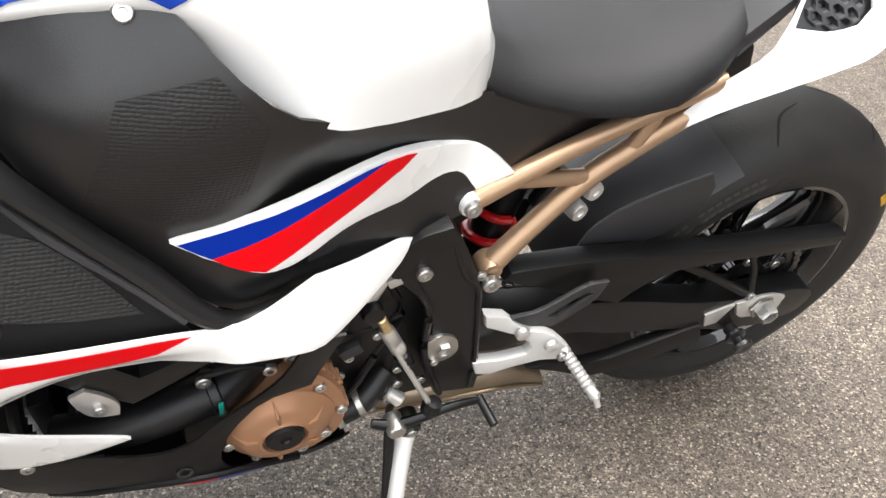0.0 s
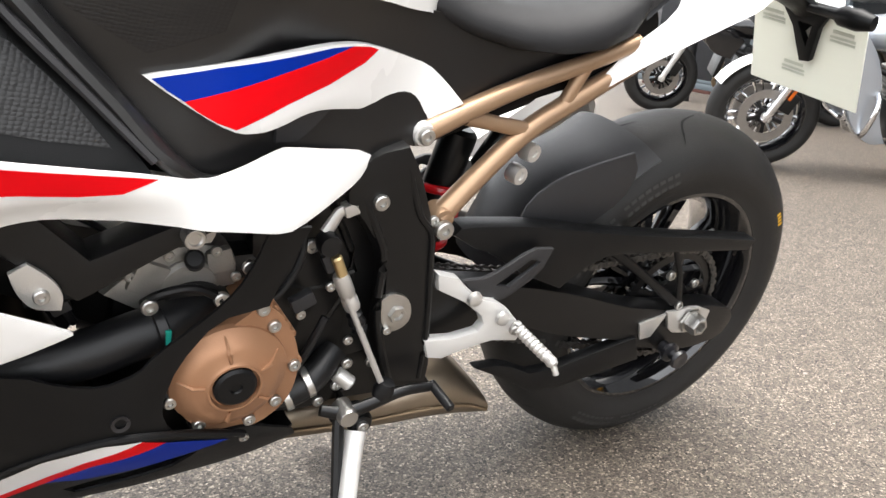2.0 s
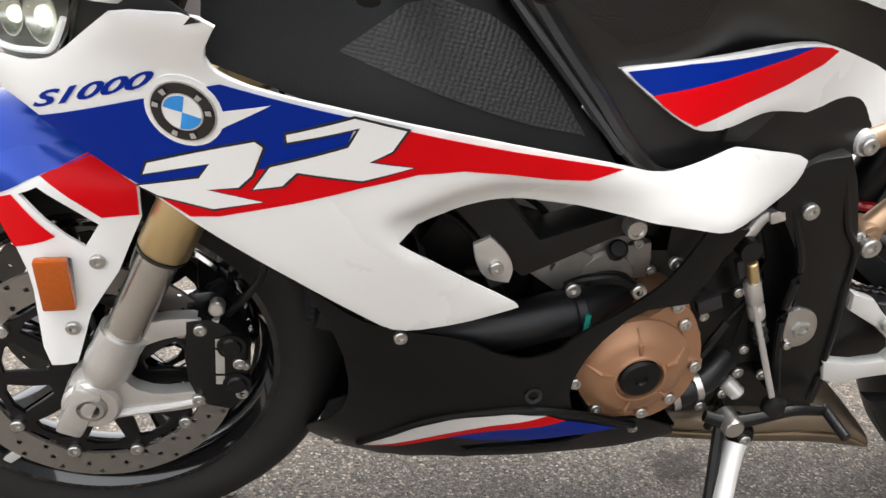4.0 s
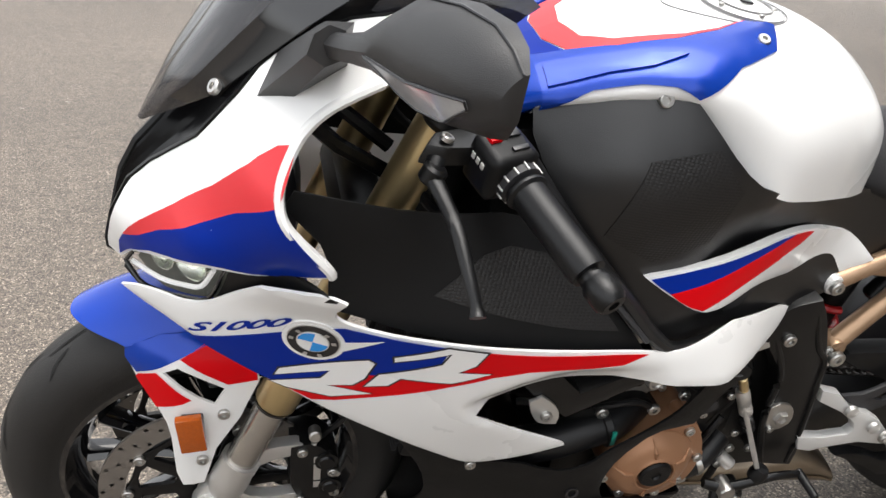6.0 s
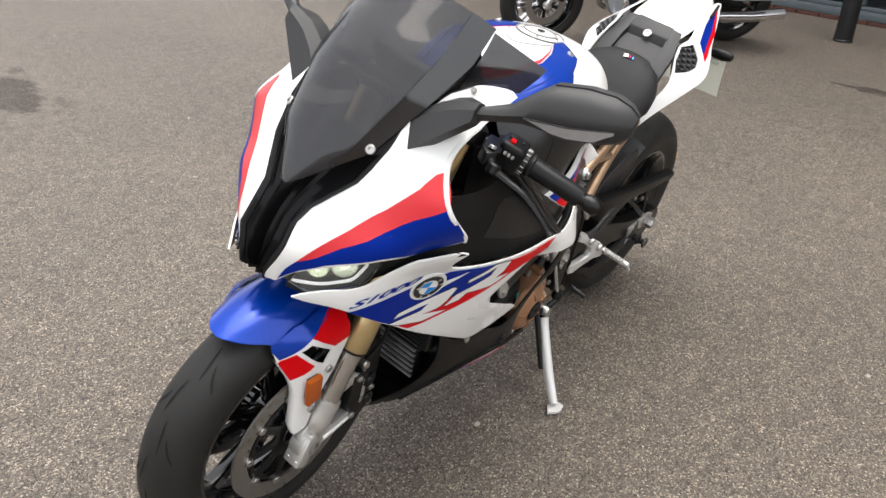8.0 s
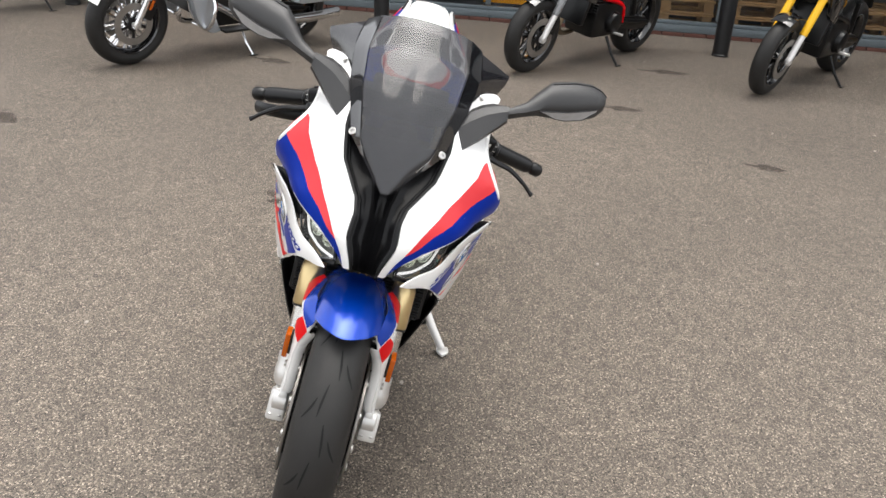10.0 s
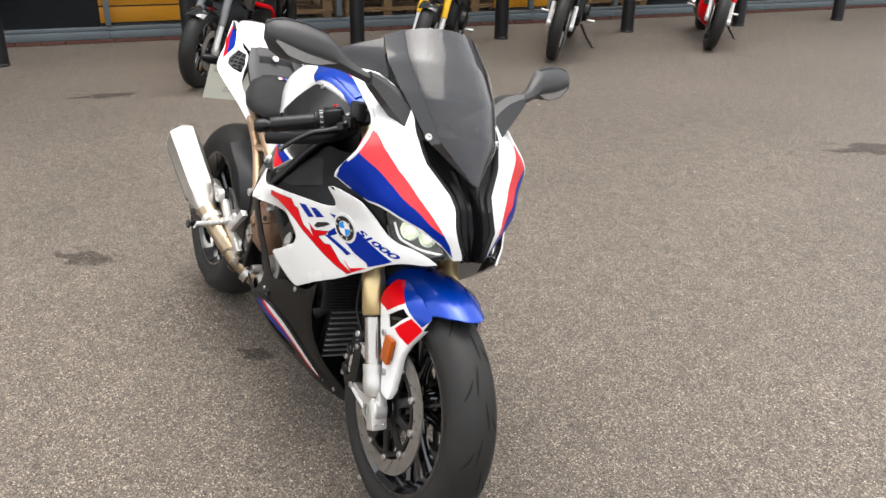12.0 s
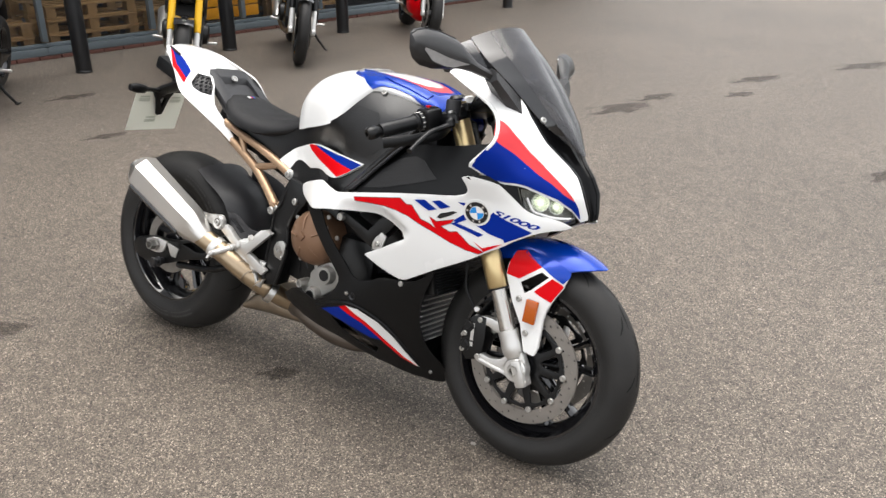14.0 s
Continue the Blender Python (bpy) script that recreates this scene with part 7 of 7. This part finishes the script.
part("tail_tray", block((.41, 0, .742), (.40, .185, .085), .02, Matrix.Rotation(radians(16), 4, "Y")), PLASTIC, bike)
# radiators, and black fill for the shade behind the nose
rad = part("radiator", block((1.150, 0, .555), (.035, .34, .24), .008, Matrix.Rotation(radians(-14), 4, "Y")), BLACKMETAL, bike, "black radiator core with fine fins")
fin = None
for i in range(30):
    m = Matrix.Translation((1.172 + (i - 15) * -.0019, 0, .555 + (i - 15) * .0073))
    if fin is None:
        fin = part("fin", block((0, 0, 0), (.006, .32, .0016), 0), GREYPLASTIC, rad)
        fin.matrix_basis = m
    else:
        again(fin, m, rad)
oil = part("oil_cooler", block((1.092, 0, .338), (.03, .20, .165), .008, Matrix.Rotation(radians(6), 4, "Y")), GREYPLASTIC, bike, "grey oil cooler with fine fins")
fin = None
for i in range(10):
    m = Matrix.Translation((1.110 + (i - 4.5) * .0018, 0, .338 + (i - 4.5) * .0168))
    if fin is None:
        fin = part("fin", block((0, 0, 0), (.008, .194, .0026), .0006, None, None, 1), ALU, oil)
        fin.matrix_basis = m
    else:
        again(fin, m, oil)
part("cooler_duct", tube([(1.12, .150, .395), (1.125, .10, .425), (1.125, 0, .432), (1.125, -.10, .425), (1.12, -.150, .395)], .016, 10, None, .6, (1, 0, 0), smooth=4), GREYPLASTIC, oil)
# a wall behind the cooler and the floor of the belly pan
bm = bmesh.new()
rows = []
for z in np.linspace(.172, .46, 10):
    half = min(.15, max(.02, BELLY(1.06, z) - .008))
    rows.append([bm.verts.new((1.06 + dx, y, z)) for dx, y in ((.004, -half), (.004, half), (-.004, half), (-.004, -half))])
for a, b in zip(rows, rows[1:]):
    for j in range(4):
        bm.faces.new((a[j], a[(j + 1) % 4], b[(j + 1) % 4], b[j]))
bm.faces.new(rows[0][::-1])
bm.faces.new(rows[-1])
bmesh.ops.recalc_face_normals(bm, faces=bm.faces)
part("duct_wall", bm, BLACKMETAL, oil)
bm = bmesh.new()
rows = []
for x, z in ((.735, .290), (.777, .250), (.86, .232), (.93, .203), (1.02, .178), (1.09, .163), (1.14, .156), (1.168, .158)):
    half = max(.012, BELLY(x, z) - .003)
    rows.append([(x, half * u, z - .010 * (1 - u * u)) for u in (-1, -.5, 0, .5, 1)] + [(x, half * u, z - .010 * (1 - u * u) + .004) for u in (1, .5, 0, -.5, -1)])
part("pan_floor", loft(rows), PLASTIC, bike, "black floor of the belly pan", 50)
# Added black blocks stand in for the shaded hollows here.
part("nose_void", block((1.38, 0, .80), (.12, .20, .12), .03), INK, bike)
part("front_filler", block((1.12, 0, .62), (.12, .26, .16), .04), INK, bike)
for s in (1, -1):
    part("cable_run", tube([(1.16, s * .10, .93), (1.20, s * .12, .87), (1.17, s * .11, .80), (1.08, s * .09, .76)], .006, 8, smooth=5), DARKVOID, bike)
    part("nose_stay", tube([(1.20, s * .04, .80), (1.28, s * .06, .86), (1.34, s * .06, .92)], .010, 8), BLACKMETAL, bike)


# ---- the shop front and the row of bollards ----
FAC = Matrix.Translation((-6.1, 0, 0)) @ Matrix.Rotation(-math.atan(.14), 4, "Z")
FRAMEM = mat("blue_grey_window_frame", (0.125, 0.15, 0.165), 0.42, metal=0.3, vary=0.12)
BRICKM = mat("red_brick", (0.10, 0.040, 0.030), 0.8, bump=0.6, scale=160, vary=0.35, vscale=14)
CLADM = mat("grey_cladding", (0.20, 0.205, 0.21), 0.5, vary=0.1)
SIGNM = mat("orange_yellow_board", (0.80, 0.36, 0.008), 0.4, vary=0.04)
WOODM = mat("pale_pallet_wood", (0.34, 0.21, 0.085), 0.7, bump=0.5, scale=90, vary=0.3, vscale=20)
# Near-black tone puts the shop's indoor shade into floor and rear wall.
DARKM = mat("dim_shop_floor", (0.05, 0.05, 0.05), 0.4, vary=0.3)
BOLLARDM = mat("black_painted_steel", (0.012, 0.012, 0.013), 0.38, bump=0.3, scale=120, vary=0.3)


def flat_part(name, c, size, material, parent, bevel=.004, label=""):
    return part(name, block(c, size, bevel), material, parent, label)


Y0, Y1 = -7.2, 13.2
# Unseen upper wall, made 11 m tall to hold sky off the ground.
front_wall = tagged(part("wall_west", block((-.12, (Y0 + Y1) / 2, 6.55), (.24, Y1 - Y0, 8.9), .01), CLADM), "unseen grey cladding above a long glazed shop front, raised to shade the ground", "wall", kind="structure")
front_wall.matrix_world = FAC
k = 0
n = int((Y1 - Y0) / .46)
first = None
for i in range(n):
    for row in range(1):
        if first is None:
            first = part("brick", block((0, 0, 0), (.10, .215, .036), .003, None, None, 1), BRICKM, front_wall)
            first.matrix_basis = Matrix.Translation((-.05, Y0 + .12, .019))
        again(first, Matrix.Translation((-.05 + .003 * ((i * 7) % 3 - 1), Y0 + .12 + i * .225 + .0, .019)), front_wall) if i else None
for i in range(n, int((Y1 - Y0) / .225)):
    again(first, Matrix.Translation((-.05 + .003 * ((i * 7) % 3 - 1), Y0 + .12 + i * .225, .019)), front_wall)
PITCH = 1.19
marks = [Y0 + .1 + PITCH * i for i in range(int((Y1 - Y0) / PITCH) + 1)]
marks = [y + (3.03 - min(marks, key=lambda q: abs(q - 3.03))) for y in marks]
num = 0
for a, b in zip(marks, marks[1:]):
    num += 1
    w = part("window_%d" % num, block((-.04, (a + b) / 2, .078), (.075, b - a, .075), .006), FRAMEM)
    w.matrix_world = FAC
    tagged(w, "blue-grey framed shop window down to the ground", "window", kind="structure")
    flat_part("window_rail", (-.055, (a + b) / 2, .137), (.05, b - a, .034), FRAMEM, w)
    flat_part("window_rail", (-.05, (a + b) / 2, 2.07), (.07, b - a, .07), FRAMEM, w)
    flat_part("mullion", (-.048, a, 1.12), (.07, .055, 1.90), FRAMEM, w)
    for z0, z1 in ((.156, 2.035),):
        pane = flat_part("pane", (-.056, (a + b) / 2, (z0 + z1) / 2), (.006, b - a - .05, z1 - z0), PANE, w, 0)
        pane.visible_shadow = False
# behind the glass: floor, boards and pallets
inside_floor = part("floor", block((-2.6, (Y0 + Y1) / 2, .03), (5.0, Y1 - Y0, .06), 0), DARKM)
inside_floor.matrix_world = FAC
tagged(inside_floor, "floor inside the shop, its shade put into a dark grey colour", "floor", kind="structure")
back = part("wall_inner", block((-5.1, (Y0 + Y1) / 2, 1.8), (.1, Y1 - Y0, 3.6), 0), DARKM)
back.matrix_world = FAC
tagged(back, "rear wall of the shop, coloured near-black for the room's shade", "wall", kind="structure")
ceil = part("ceiling", block((-2.6, (Y0 + Y1) / 2, 3.65), (5.2, Y1 - Y0, .1), 0), CLADM)
ceil.matrix_world = FAC
tagged(ceil, "plain ceiling of the shop", "ceiling", kind="structure")
for i, yy in enumerate((Y0 + .05, Y1 - .05)):
    sw = part("wall_end", block((-2.6, yy, 1.8), (5.0, .1, 3.6), 0), CLADM)
    sw.matrix_world = FAC
    tagged(sw, "plain end wall of the shop", "wall", kind="structure")
for y0, y1, z1 in ((.58, 1.45, 1.5), (4.98, 5.72, 1.3), (-3.4, -2.5, 1.4), (8.3, 9.2, 1.2)):
    bd = tagged(new("display_board"), "orange-yellow display board behind the shop glass", "board", "boards in the window")
    bd.matrix_world = FAC
    h = (z1 - .17) / 8
    for j in range(8):
        flat_part("board_panel", (-.16, (y0 + y1) / 2, .17 + h * (j + .5)), (.02, y1 - y0, h - .014), SIGNM, bd, .003)
    flat_part("board_foot", (-.185, (y0 + y1) / 2, .115), (.05, y1 - y0, .10), DARKM, bd)
for y0, lv in ((3.15, 3), (4.25, 2), (2.0, 2), (6.2, 3)):
    for j in range(lv):
        pt = tagged(new("pallet"), "stacked pale wooden pallet inside the shop", "pallet", "stacked pallets")
        pt.matrix_world = FAC @ Matrix.Translation((-.70, y0, .06 + j * .145))
        for q in range(5):
            flat_part("top_board", (-.45 + q * .225, .5, .133), (.12, 1.0, .02), WOODM, pt, .002)
        for q in range(3):
            flat_part("bottom_board", (-.45 + q * .45, .5, .011), (.10, 1.0, .02), WOODM, pt, .002)
            for r in range(3):
                flat_part("spacer", (-.45 + q * .45, .06 + r * .44, .072), (.10, .10, .10), WOODM, pt, .002)
post = None
for k in range(-3, 9):
    y = -.41 + 1.6 * k
    m = Matrix.Translation((-5.15 + .131 * y, y, 0))
    if post is None:
        bm = lathe([(0, 1.02), (.045, 1.015), (.068, .99), (.073, .96), (.073, .02), (.078, .015), (.078, 0), (0, 0)], (0, 0, 0), (0, 0, 1), 28)
        post = tagged(new("bollard"), "round black steel bollard standing in the asphalt", "bollard", "bollards along the shop front")
        part("post", bm, BOLLARDM, post)
        part("band", lathe([(.0735, .88), (.0745, .885), (.0745, .915), (.0735, .92)], (0, 0, 0), (0, 0, 1), 28, close=True), GREYPLASTIC, post)
        post.matrix_world = m
    else:
        copy_thing(post, m)


# ---- other parked motorcycles ----
SILVERPAINT = mat("silver_metallic_paint", (0.42, 0.45, 0.49), 0.25, metal=0.6, coat=0.8, vary=0.05)
CHROME = mat("chrome", (0.75, 0.75, 0.76), 0.08, metal=1.0, vary=0.05)
BLACKPAINT = mat("black_paint", (0.008, 0.008, 0.009), 0.12, coat=1.0, vary=0.1)
GREYPAINT = mat("grey_paint", (0.16, 0.165, 0.17), 0.3, coat=0.6, vary=0.08)


def parked(label, at, heading, base=1.46, R=.30, R2=.315, w=.06, w2=.085, body=BLACKPAINT, fork=BLACKMETAL, guard_m=BLACKPAINT, frame_m=BLACKMETAL, tour=False, spokes=5, wheel_m=None, fork_r=.027, rake=.43):
    """A parked machine on its side stand: x ahead, front tyre at the given place."""
    root = tagged(new("parked_motorcycle"), label, "motorcycle", "motorcycles parked by the shop")
    L = 10
    fx = base
    fa, ra = (fx, 0, R), (0, 0, R2)
    for nm, c, r, ww, rr in (("front_wheel", fa, R, w, .216 if R < .31 else .235), ("rear_wheel", ra, R2, w2, .216)):
        wh = wheel(root, nm, c, r, ww, rr, .05, spokes, .011)
        if wheel_m:
            wh.data.materials[0] = wheel_m
        for s in ((1, -1) if nm[0] == "f" else (-1,)):
            part("brake_disc", lathe([(.105, -.003), (.155, -.003), (.155, .003), (.105, .003)], (c[0], s * .075, c[2]), (0, 1, 0), 40, close=True), DISC, wh)
            star = []
            for i in range(5):
                a = 2 * math.pi * (i + .5) / 5
                for da, r in ((-.45, .045), (-.16, .060), (-.11, .106), (.11, .106), (.16, .060), (.45, .045)):
                    star.append((c[0] + r * math.sin(a + da), c[2] + r * math.cos(a + da)))
            part("disc_centre", plate(star, s * .070, s * .076, .001), BLACKMETAL, wh)
        if tour:
            for ch in wh.children:
                if ch.name.startswith("spoke"):
                    ch.data.materials[0] = CHROME
    up = Vector((-math.sin(rake), 0, math.cos(rake)))
    for s in (1, -1):
        f0 = Vector((fx, s * .105, R))
        lg = part("fork_leg", rod(f0 + up * .20, f0 + up * .72, fork_r + .002, 16), fork, root)
        part("fork_slider", rod(f0 - up * .03, f0 + up * .24, fork_r - .003, 14), CHROME if tour else SILVER, lg)
        part("axle_lug", rod((fx, s * .085, R), (fx, s * .128, R), .03, 18), ALU, lg)
        part("caliper", block((fx - .11, s * .095, R + .09), (.07, .05, .12), .012, Matrix.Rotation(radians(-25), 4, "Y")), BLACKMETAL, lg)
        if tour:
            part("reflector", block(f0 + up * .20 + Vector((-.02, s * .030, -.03)), (.02, .008, .075), .003, Matrix.Rotation(-rake, 4, "Y")), AMBER, lg)
    n0, a0, a1 = (10, -.75, 1.05) if tour else (8, -.35, .55)
    bm = grid_sheet(lambda u, v: (fx + math.sin(v) * (R + .028 - .02 * abs(u) ** 2), (w + .016) * u, R + math.cos(v) * (R + .028 - .02 * abs(u) ** 2)), 10, 14, .003, -1, 1, a0, a1)
    part("front_mudguard", bm, guard_m, root, "", 60)
    head = Vector((fx, 0, R)) + up * .66
    part("steering_head", rod(head - up * .22 + Vector((-.05, 0, 0)), head + Vector((-.05, 0, 0)), .045), frame_m, root)
    part("fork_clamp", block(head, (.08, .26, .03), .01, Matrix.Rotation(-rake, 4, "Y")), frame_m, root)
    hb = head + up * .10
    part("handlebar", tube([hb + Vector((-.20, .40, .02)), hb + Vector((-.08, .25, .03)), hb + Vector((0, .08, 0)), hb + Vector((0, -.08, 0)), hb + Vector((-.08, -.25, .03)), hb + Vector((-.20, -.40, .02))], .012, 10, smooth=4), BLACKMETAL, root)
    part("headlamp", lathe([(0, .05), (.06, .045), (.085, .02), (.085, -.02), (.05, -.10), (0, -.11)], head + Vector((.10, 0, .03)), (1, 0, -.1), 24), guard_m if tour else BLACKPAINT, root)
    part("lamp_glass", lathe([(0, .054), (.05, .05), (.075, .03), (0, .03)], head + Vector((.10, 0, .03)), (1, 0, -.1), 24), REFLECTOR, root)
    eng = part("engine", block((base * .46, 0, .40), (.42, .30, .30), .05), BLACKMETAL, root)
    for s in (1, -1):
        part("engine_cover", lathe([(0, .05), (.06, .05), (.085, .035), (.095, 0), (.095, -.03), (0, -.03)], (base * .42, s * .155, .38), (0, s, 0), 28), CHROME if tour else BLACKMETAL, eng)
        part("cylinder", block((base * .56, s * (.06 if tour else .04), .55), (.13, .12, .22), .02, Matrix.Rotation(radians(-18 if not tour else 12), 4, "Y")), ALU if tour else BLACKMETAL, eng)
        bmf = bmesh.new()
        for i in range(7):
            block((base * .56 + (i - 3) * .004, s * .06, .47 + i * .024), (.15, .15, .006), .001, None, bmf, 1)
        part("cooling_fins", bmf, GREYPLASTIC if not tour else ALU, eng)
        part("frame_tube", tube([head - up * .12, (base * .62, s * .13, .62), (base * .36, s * .14, .52), (base * .30, s * .13, .36)], .018, 10, smooth=4), frame_m, root)
        part("swingarm", tube([(base * .32, s * .11, .36), (base * .16, s * .115, .34), (0, s * .115, R2)], [.03, .024, .022], 10, smooth=3), BLACKMETAL, root)
        part("footrest", rod((base * .42, s * .16, .30), (base * .42, s * .28, .31), .012), ALU, root)
        part("shock", rod((base * .16, s * .10, .40), (base * .22, s * .10, .66), .022), CHROME if tour else BLACKMETAL, root)
    part("radiator", block((base * .70, 0, .52), (.04, .30, .28), .01, Matrix.Rotation(radians(-14), 4, "Y")), BLACKMETAL, root)
    rg = []
    for x, zt, hw, zb in ((base * .78, .86, .07, .78), (base * .72, .92, .13, .74), (base * .60, .95, .15, .72), (base * .48, .90, .12, .71), (base * .42, .84, .08, .72)):
        rg.append([(x, hw * math.cos(a), (zt + zb) / 2 + (zt - zb) / 2 * math.sin(a)) for a in [2 * math.pi * j / 16 for j in range(16)]])
    part("fuel_tank", loft(rg), body, root, "", 60)
    rg = []
    for x, zt, hw in ((base * .44, .80, .10), (base * .34, .78, .14), (base * .18, .80, .14), (base * .04, .86, .10), (-base * .06, .88, .05)):
        rg.append([(x, hw, zt - .02), (x, hw * .7, zt), (x, 0, zt + .004), (x, -hw * .7, zt), (x, -hw, zt - .02), (x, -hw * .9, zt - .07), (x, 0, zt - .08), (x, hw * .9, zt - .07)])
    part("seat", loft(rg), VINYL, root, "", 50)
    part("tail", block((-.02, 0, .80), (.34, .16, .10), .03, Matrix.Rotation(radians(10), 4, "Y")), body, root)
    part("rear_mudguard", tube([(-.10, 0, .78), (-.24, 0, .68), (-.33, 0, .55)], [.06, .05, .045], 10, None, .35, (1, 0, 0)), BLACKMETAL, root)
    part("silencer", lathe([(0, 0), (.03, 0), (.05, .05), (.055, .10), (.055, .42), (.04, .46), (0, .46)], (base * .30, -.20, .30), (-1, -.05, .12 if tour else .42), 20), CHROME if tour else BRUSHED, root)
    part("exhaust_pipe", tube([(base * .66, -.08, .48), (base * .68, -.10, .26), (base * .50, -.14, .22), (base * .30, -.19, .30)], .022, 12, smooth=5), CHROME if tour else HEATED, root)
    part("chain_case", plate(rounded([(.08, R2 + .06), (-.07, R2), (.05, R2 - .07), (base * .34, .30), (base * .36, .40)], .25, 1), .098, .112, .004), BLACKMETAL, root)
    ang = radians(10.5)
    part("side_stand", tube([(base * .44, .15, .26), (base * .44, .24, .14), (base * .43, .315, .062)], [.014, .012, .010], 10), CHROME if tour else BLACKMETAL, root)
    part("stand_foot", block((base * .43, .325, .062), (.07, .03, .008), .003, Matrix.Rotation(ang, 4, "X")), BLACKMETAL, root)
    if tour:
        for s in (1, -1):
            sh = plate(rounded([(base * .90, .96), (base * .80, .92), (base * .70, .72), (base * .66, .40), (base * .62, .28), (base * .68, .26), (base * .76, .36), (base * .80, .58), (base * .88, .78)], .28, 2), s * .20, s * .30, .03)
            part("leg_shield", sh, SILVERPAINT, root, "silver painted leg shield with a grille")
            part("pannier", block((.05, s * .30, .60), (.56, .20, .30), .06), SILVERPAINT, root)
            part("footboard", block((base * .52, s * .30, .29), (.34, .10, .02), .008), BLACKMETAL, root)
            part("crash_bar", tube([(base * .70, s * .12, .30), (base * .72, s * .34, .34), (base * .70, s * .36, .52), (base * .68, s * .14, .60)], .016, 10, smooth=5), CHROME, root)
            part("header_shield", tube([(base * .60, s * .16, .44), (base * .40, s * .20, .30), (base * .05, s * .23, .28), (-.30, s * .23, .30)], [.03, .034, .045, .045], 14, smooth=4), CHROME, root)
    else:
        for s in (1, -1):
            part("side_cowl", plate(rounded([(base * .80, .84), (base * .72, .88), (base * .60, .72), (base * .66, .56), (base * .76, .60), (base * .82, .72)], .28, 1), s * .13, s * .17, .01), body, root)
            part("indicator", rod((head.x + .02, s * .12, head.z - .02), (head.x + .03, s * .20, head.z - .02), .014), AMBER, root)
    if body is RED:
        part("belly_cowl", loft([[(x, w_ * math.cos(a), .34 + h_ * math.sin(a)) for a in [2 * math.pi * j / 14 for j in range(14)]] for x, w_, h_ in ((base * .26, .08, .10), (base * .36, .15, .16), (base * .56, .18, .20), (base * .70, .16, .17), (base * .76, .10, .08))]), RED, root, "red belly fairing", 50)
    h = Vector((heading[0], heading[1], 0)).normalized()
    rot = Matrix.Rotation(math.atan2(h.y, h.x), 4, "Z")
    place = Vector((at[0], at[1], 0)) - h * base
    root.matrix_world = Matrix.Translation(place + Vector((0, 0, .004))) @ rot @ Matrix.Rotation(-ang, 4, "X")
    return root


parked("silver touring motorcycle with white mudguard and chrome pipes", (-3.12, -2.12), (.80, -.60), 1.62, .325, .32, .068, .085, SILVERPAINT, SILVERPAINT, WHITE, BLACKMETAL, True, 9, None, .03, .46)
parked("black and red adventure motorcycle on its side stand", (-3.62, .88), (.74, -.67), 1.52, .302, .315, .06, .085, BLACKPAINT, GREYPAINT, BLACKPAINT, RED)
parked("black naked motorcycle with gold-yellow fork tubes", (-3.30, 2.68), (.75, -.66), 1.44, .30, .315, .06, .085, BLACKPAINT, YELLOW, BLACKPAINT)
parked("black scrambler motorcycle with spoked wheels", (-3.33, 4.12), (.72, -.69), 1.45, .325, .315, .055, .075, BLACKPAINT, BLACKMETAL, BLACKPAINT, BLACKMETAL, False, 12)
parked("red sport motorcycle on its side stand", (-3.08, 5.93), (.72, -.69), 1.44, .30, .32, .06, .09, RED, RED, RED)
parked("black cruiser motorcycle with large front brake disc", (-4.62, -4.42), (.80, -.60), 1.60, .33, .32, .07, .09, BLACKPAINT, SILVER, BLACKPAINT)

# ---- stains and crumbs on the asphalt ----
rnd = random.Random(4)
for x, y, a, b, turn in ((.30, -3.45, .75, .30, 80), (.36, -4.85, .5, .15, 75), (-1.45, 2.12, .16, .07, 60), (-.55, -.42, .20, .09, 40), (-.01, 4.16, .42, .16, 70), (.07, 4.65, .30, .10, 70), (.55, 5.8, .42, .12, 60), (.60, 5.09, .22, .10, 60), (1.22, 6.96, .55, .14, 60),
                         (-3.62, .19, .35, .10, 80), (-2.6, 1.5, .22, .08, 70), (-3.9, 2.1, .30, .10, 75), (-3.5, -1.1, .25, .10, 60), (.55, -.05, .10, .05, 30), (1.9, 3.4, .22, .09, 70), (-1.6, -2.3, .26, .12, 50)):
    bm = bmesh.new()
    bmesh.ops.create_circle(bm, cap_ends=True, segments=40, radius=1.0)
    st = part("oil_stain", bm, STAIN)
    st.matrix_world = Matrix.Translation((x, y, .004)) @ Matrix.Rotation(radians(turn), 4, "Z") @ Matrix.Diagonal((a * 1.35, b * 1.5, 1, 1))
    tagged(st, "dark oil stain soaked into the asphalt", "stain", "stains on the asphalt", "structure")
bm = bmesh.new()
for i in range(190):
    x, y = rnd.uniform(-4.6, 3.2), rnd.uniform(-4.5, 6.5)
    if rnd.random() < .45:
        y = rnd.uniform(-2, 9)
        x = -4.9 + .131 * y + rnd.uniform(-.5, .6)
    r = rnd.uniform(.003, .009)
    bmesh.ops.create_icosphere(bm, subdivisions=1, radius=r, matrix=Matrix.Translation((x, y, r * .4)) @ Matrix.Diagonal((1.3, .9, .6, 1)))
tagged(part("grit", bm, mat("pale_grit", (0.36, 0.33, 0.29), 0.8)), "scattered pale grit and crumbs on the asphalt", "grit", kind="stuff")
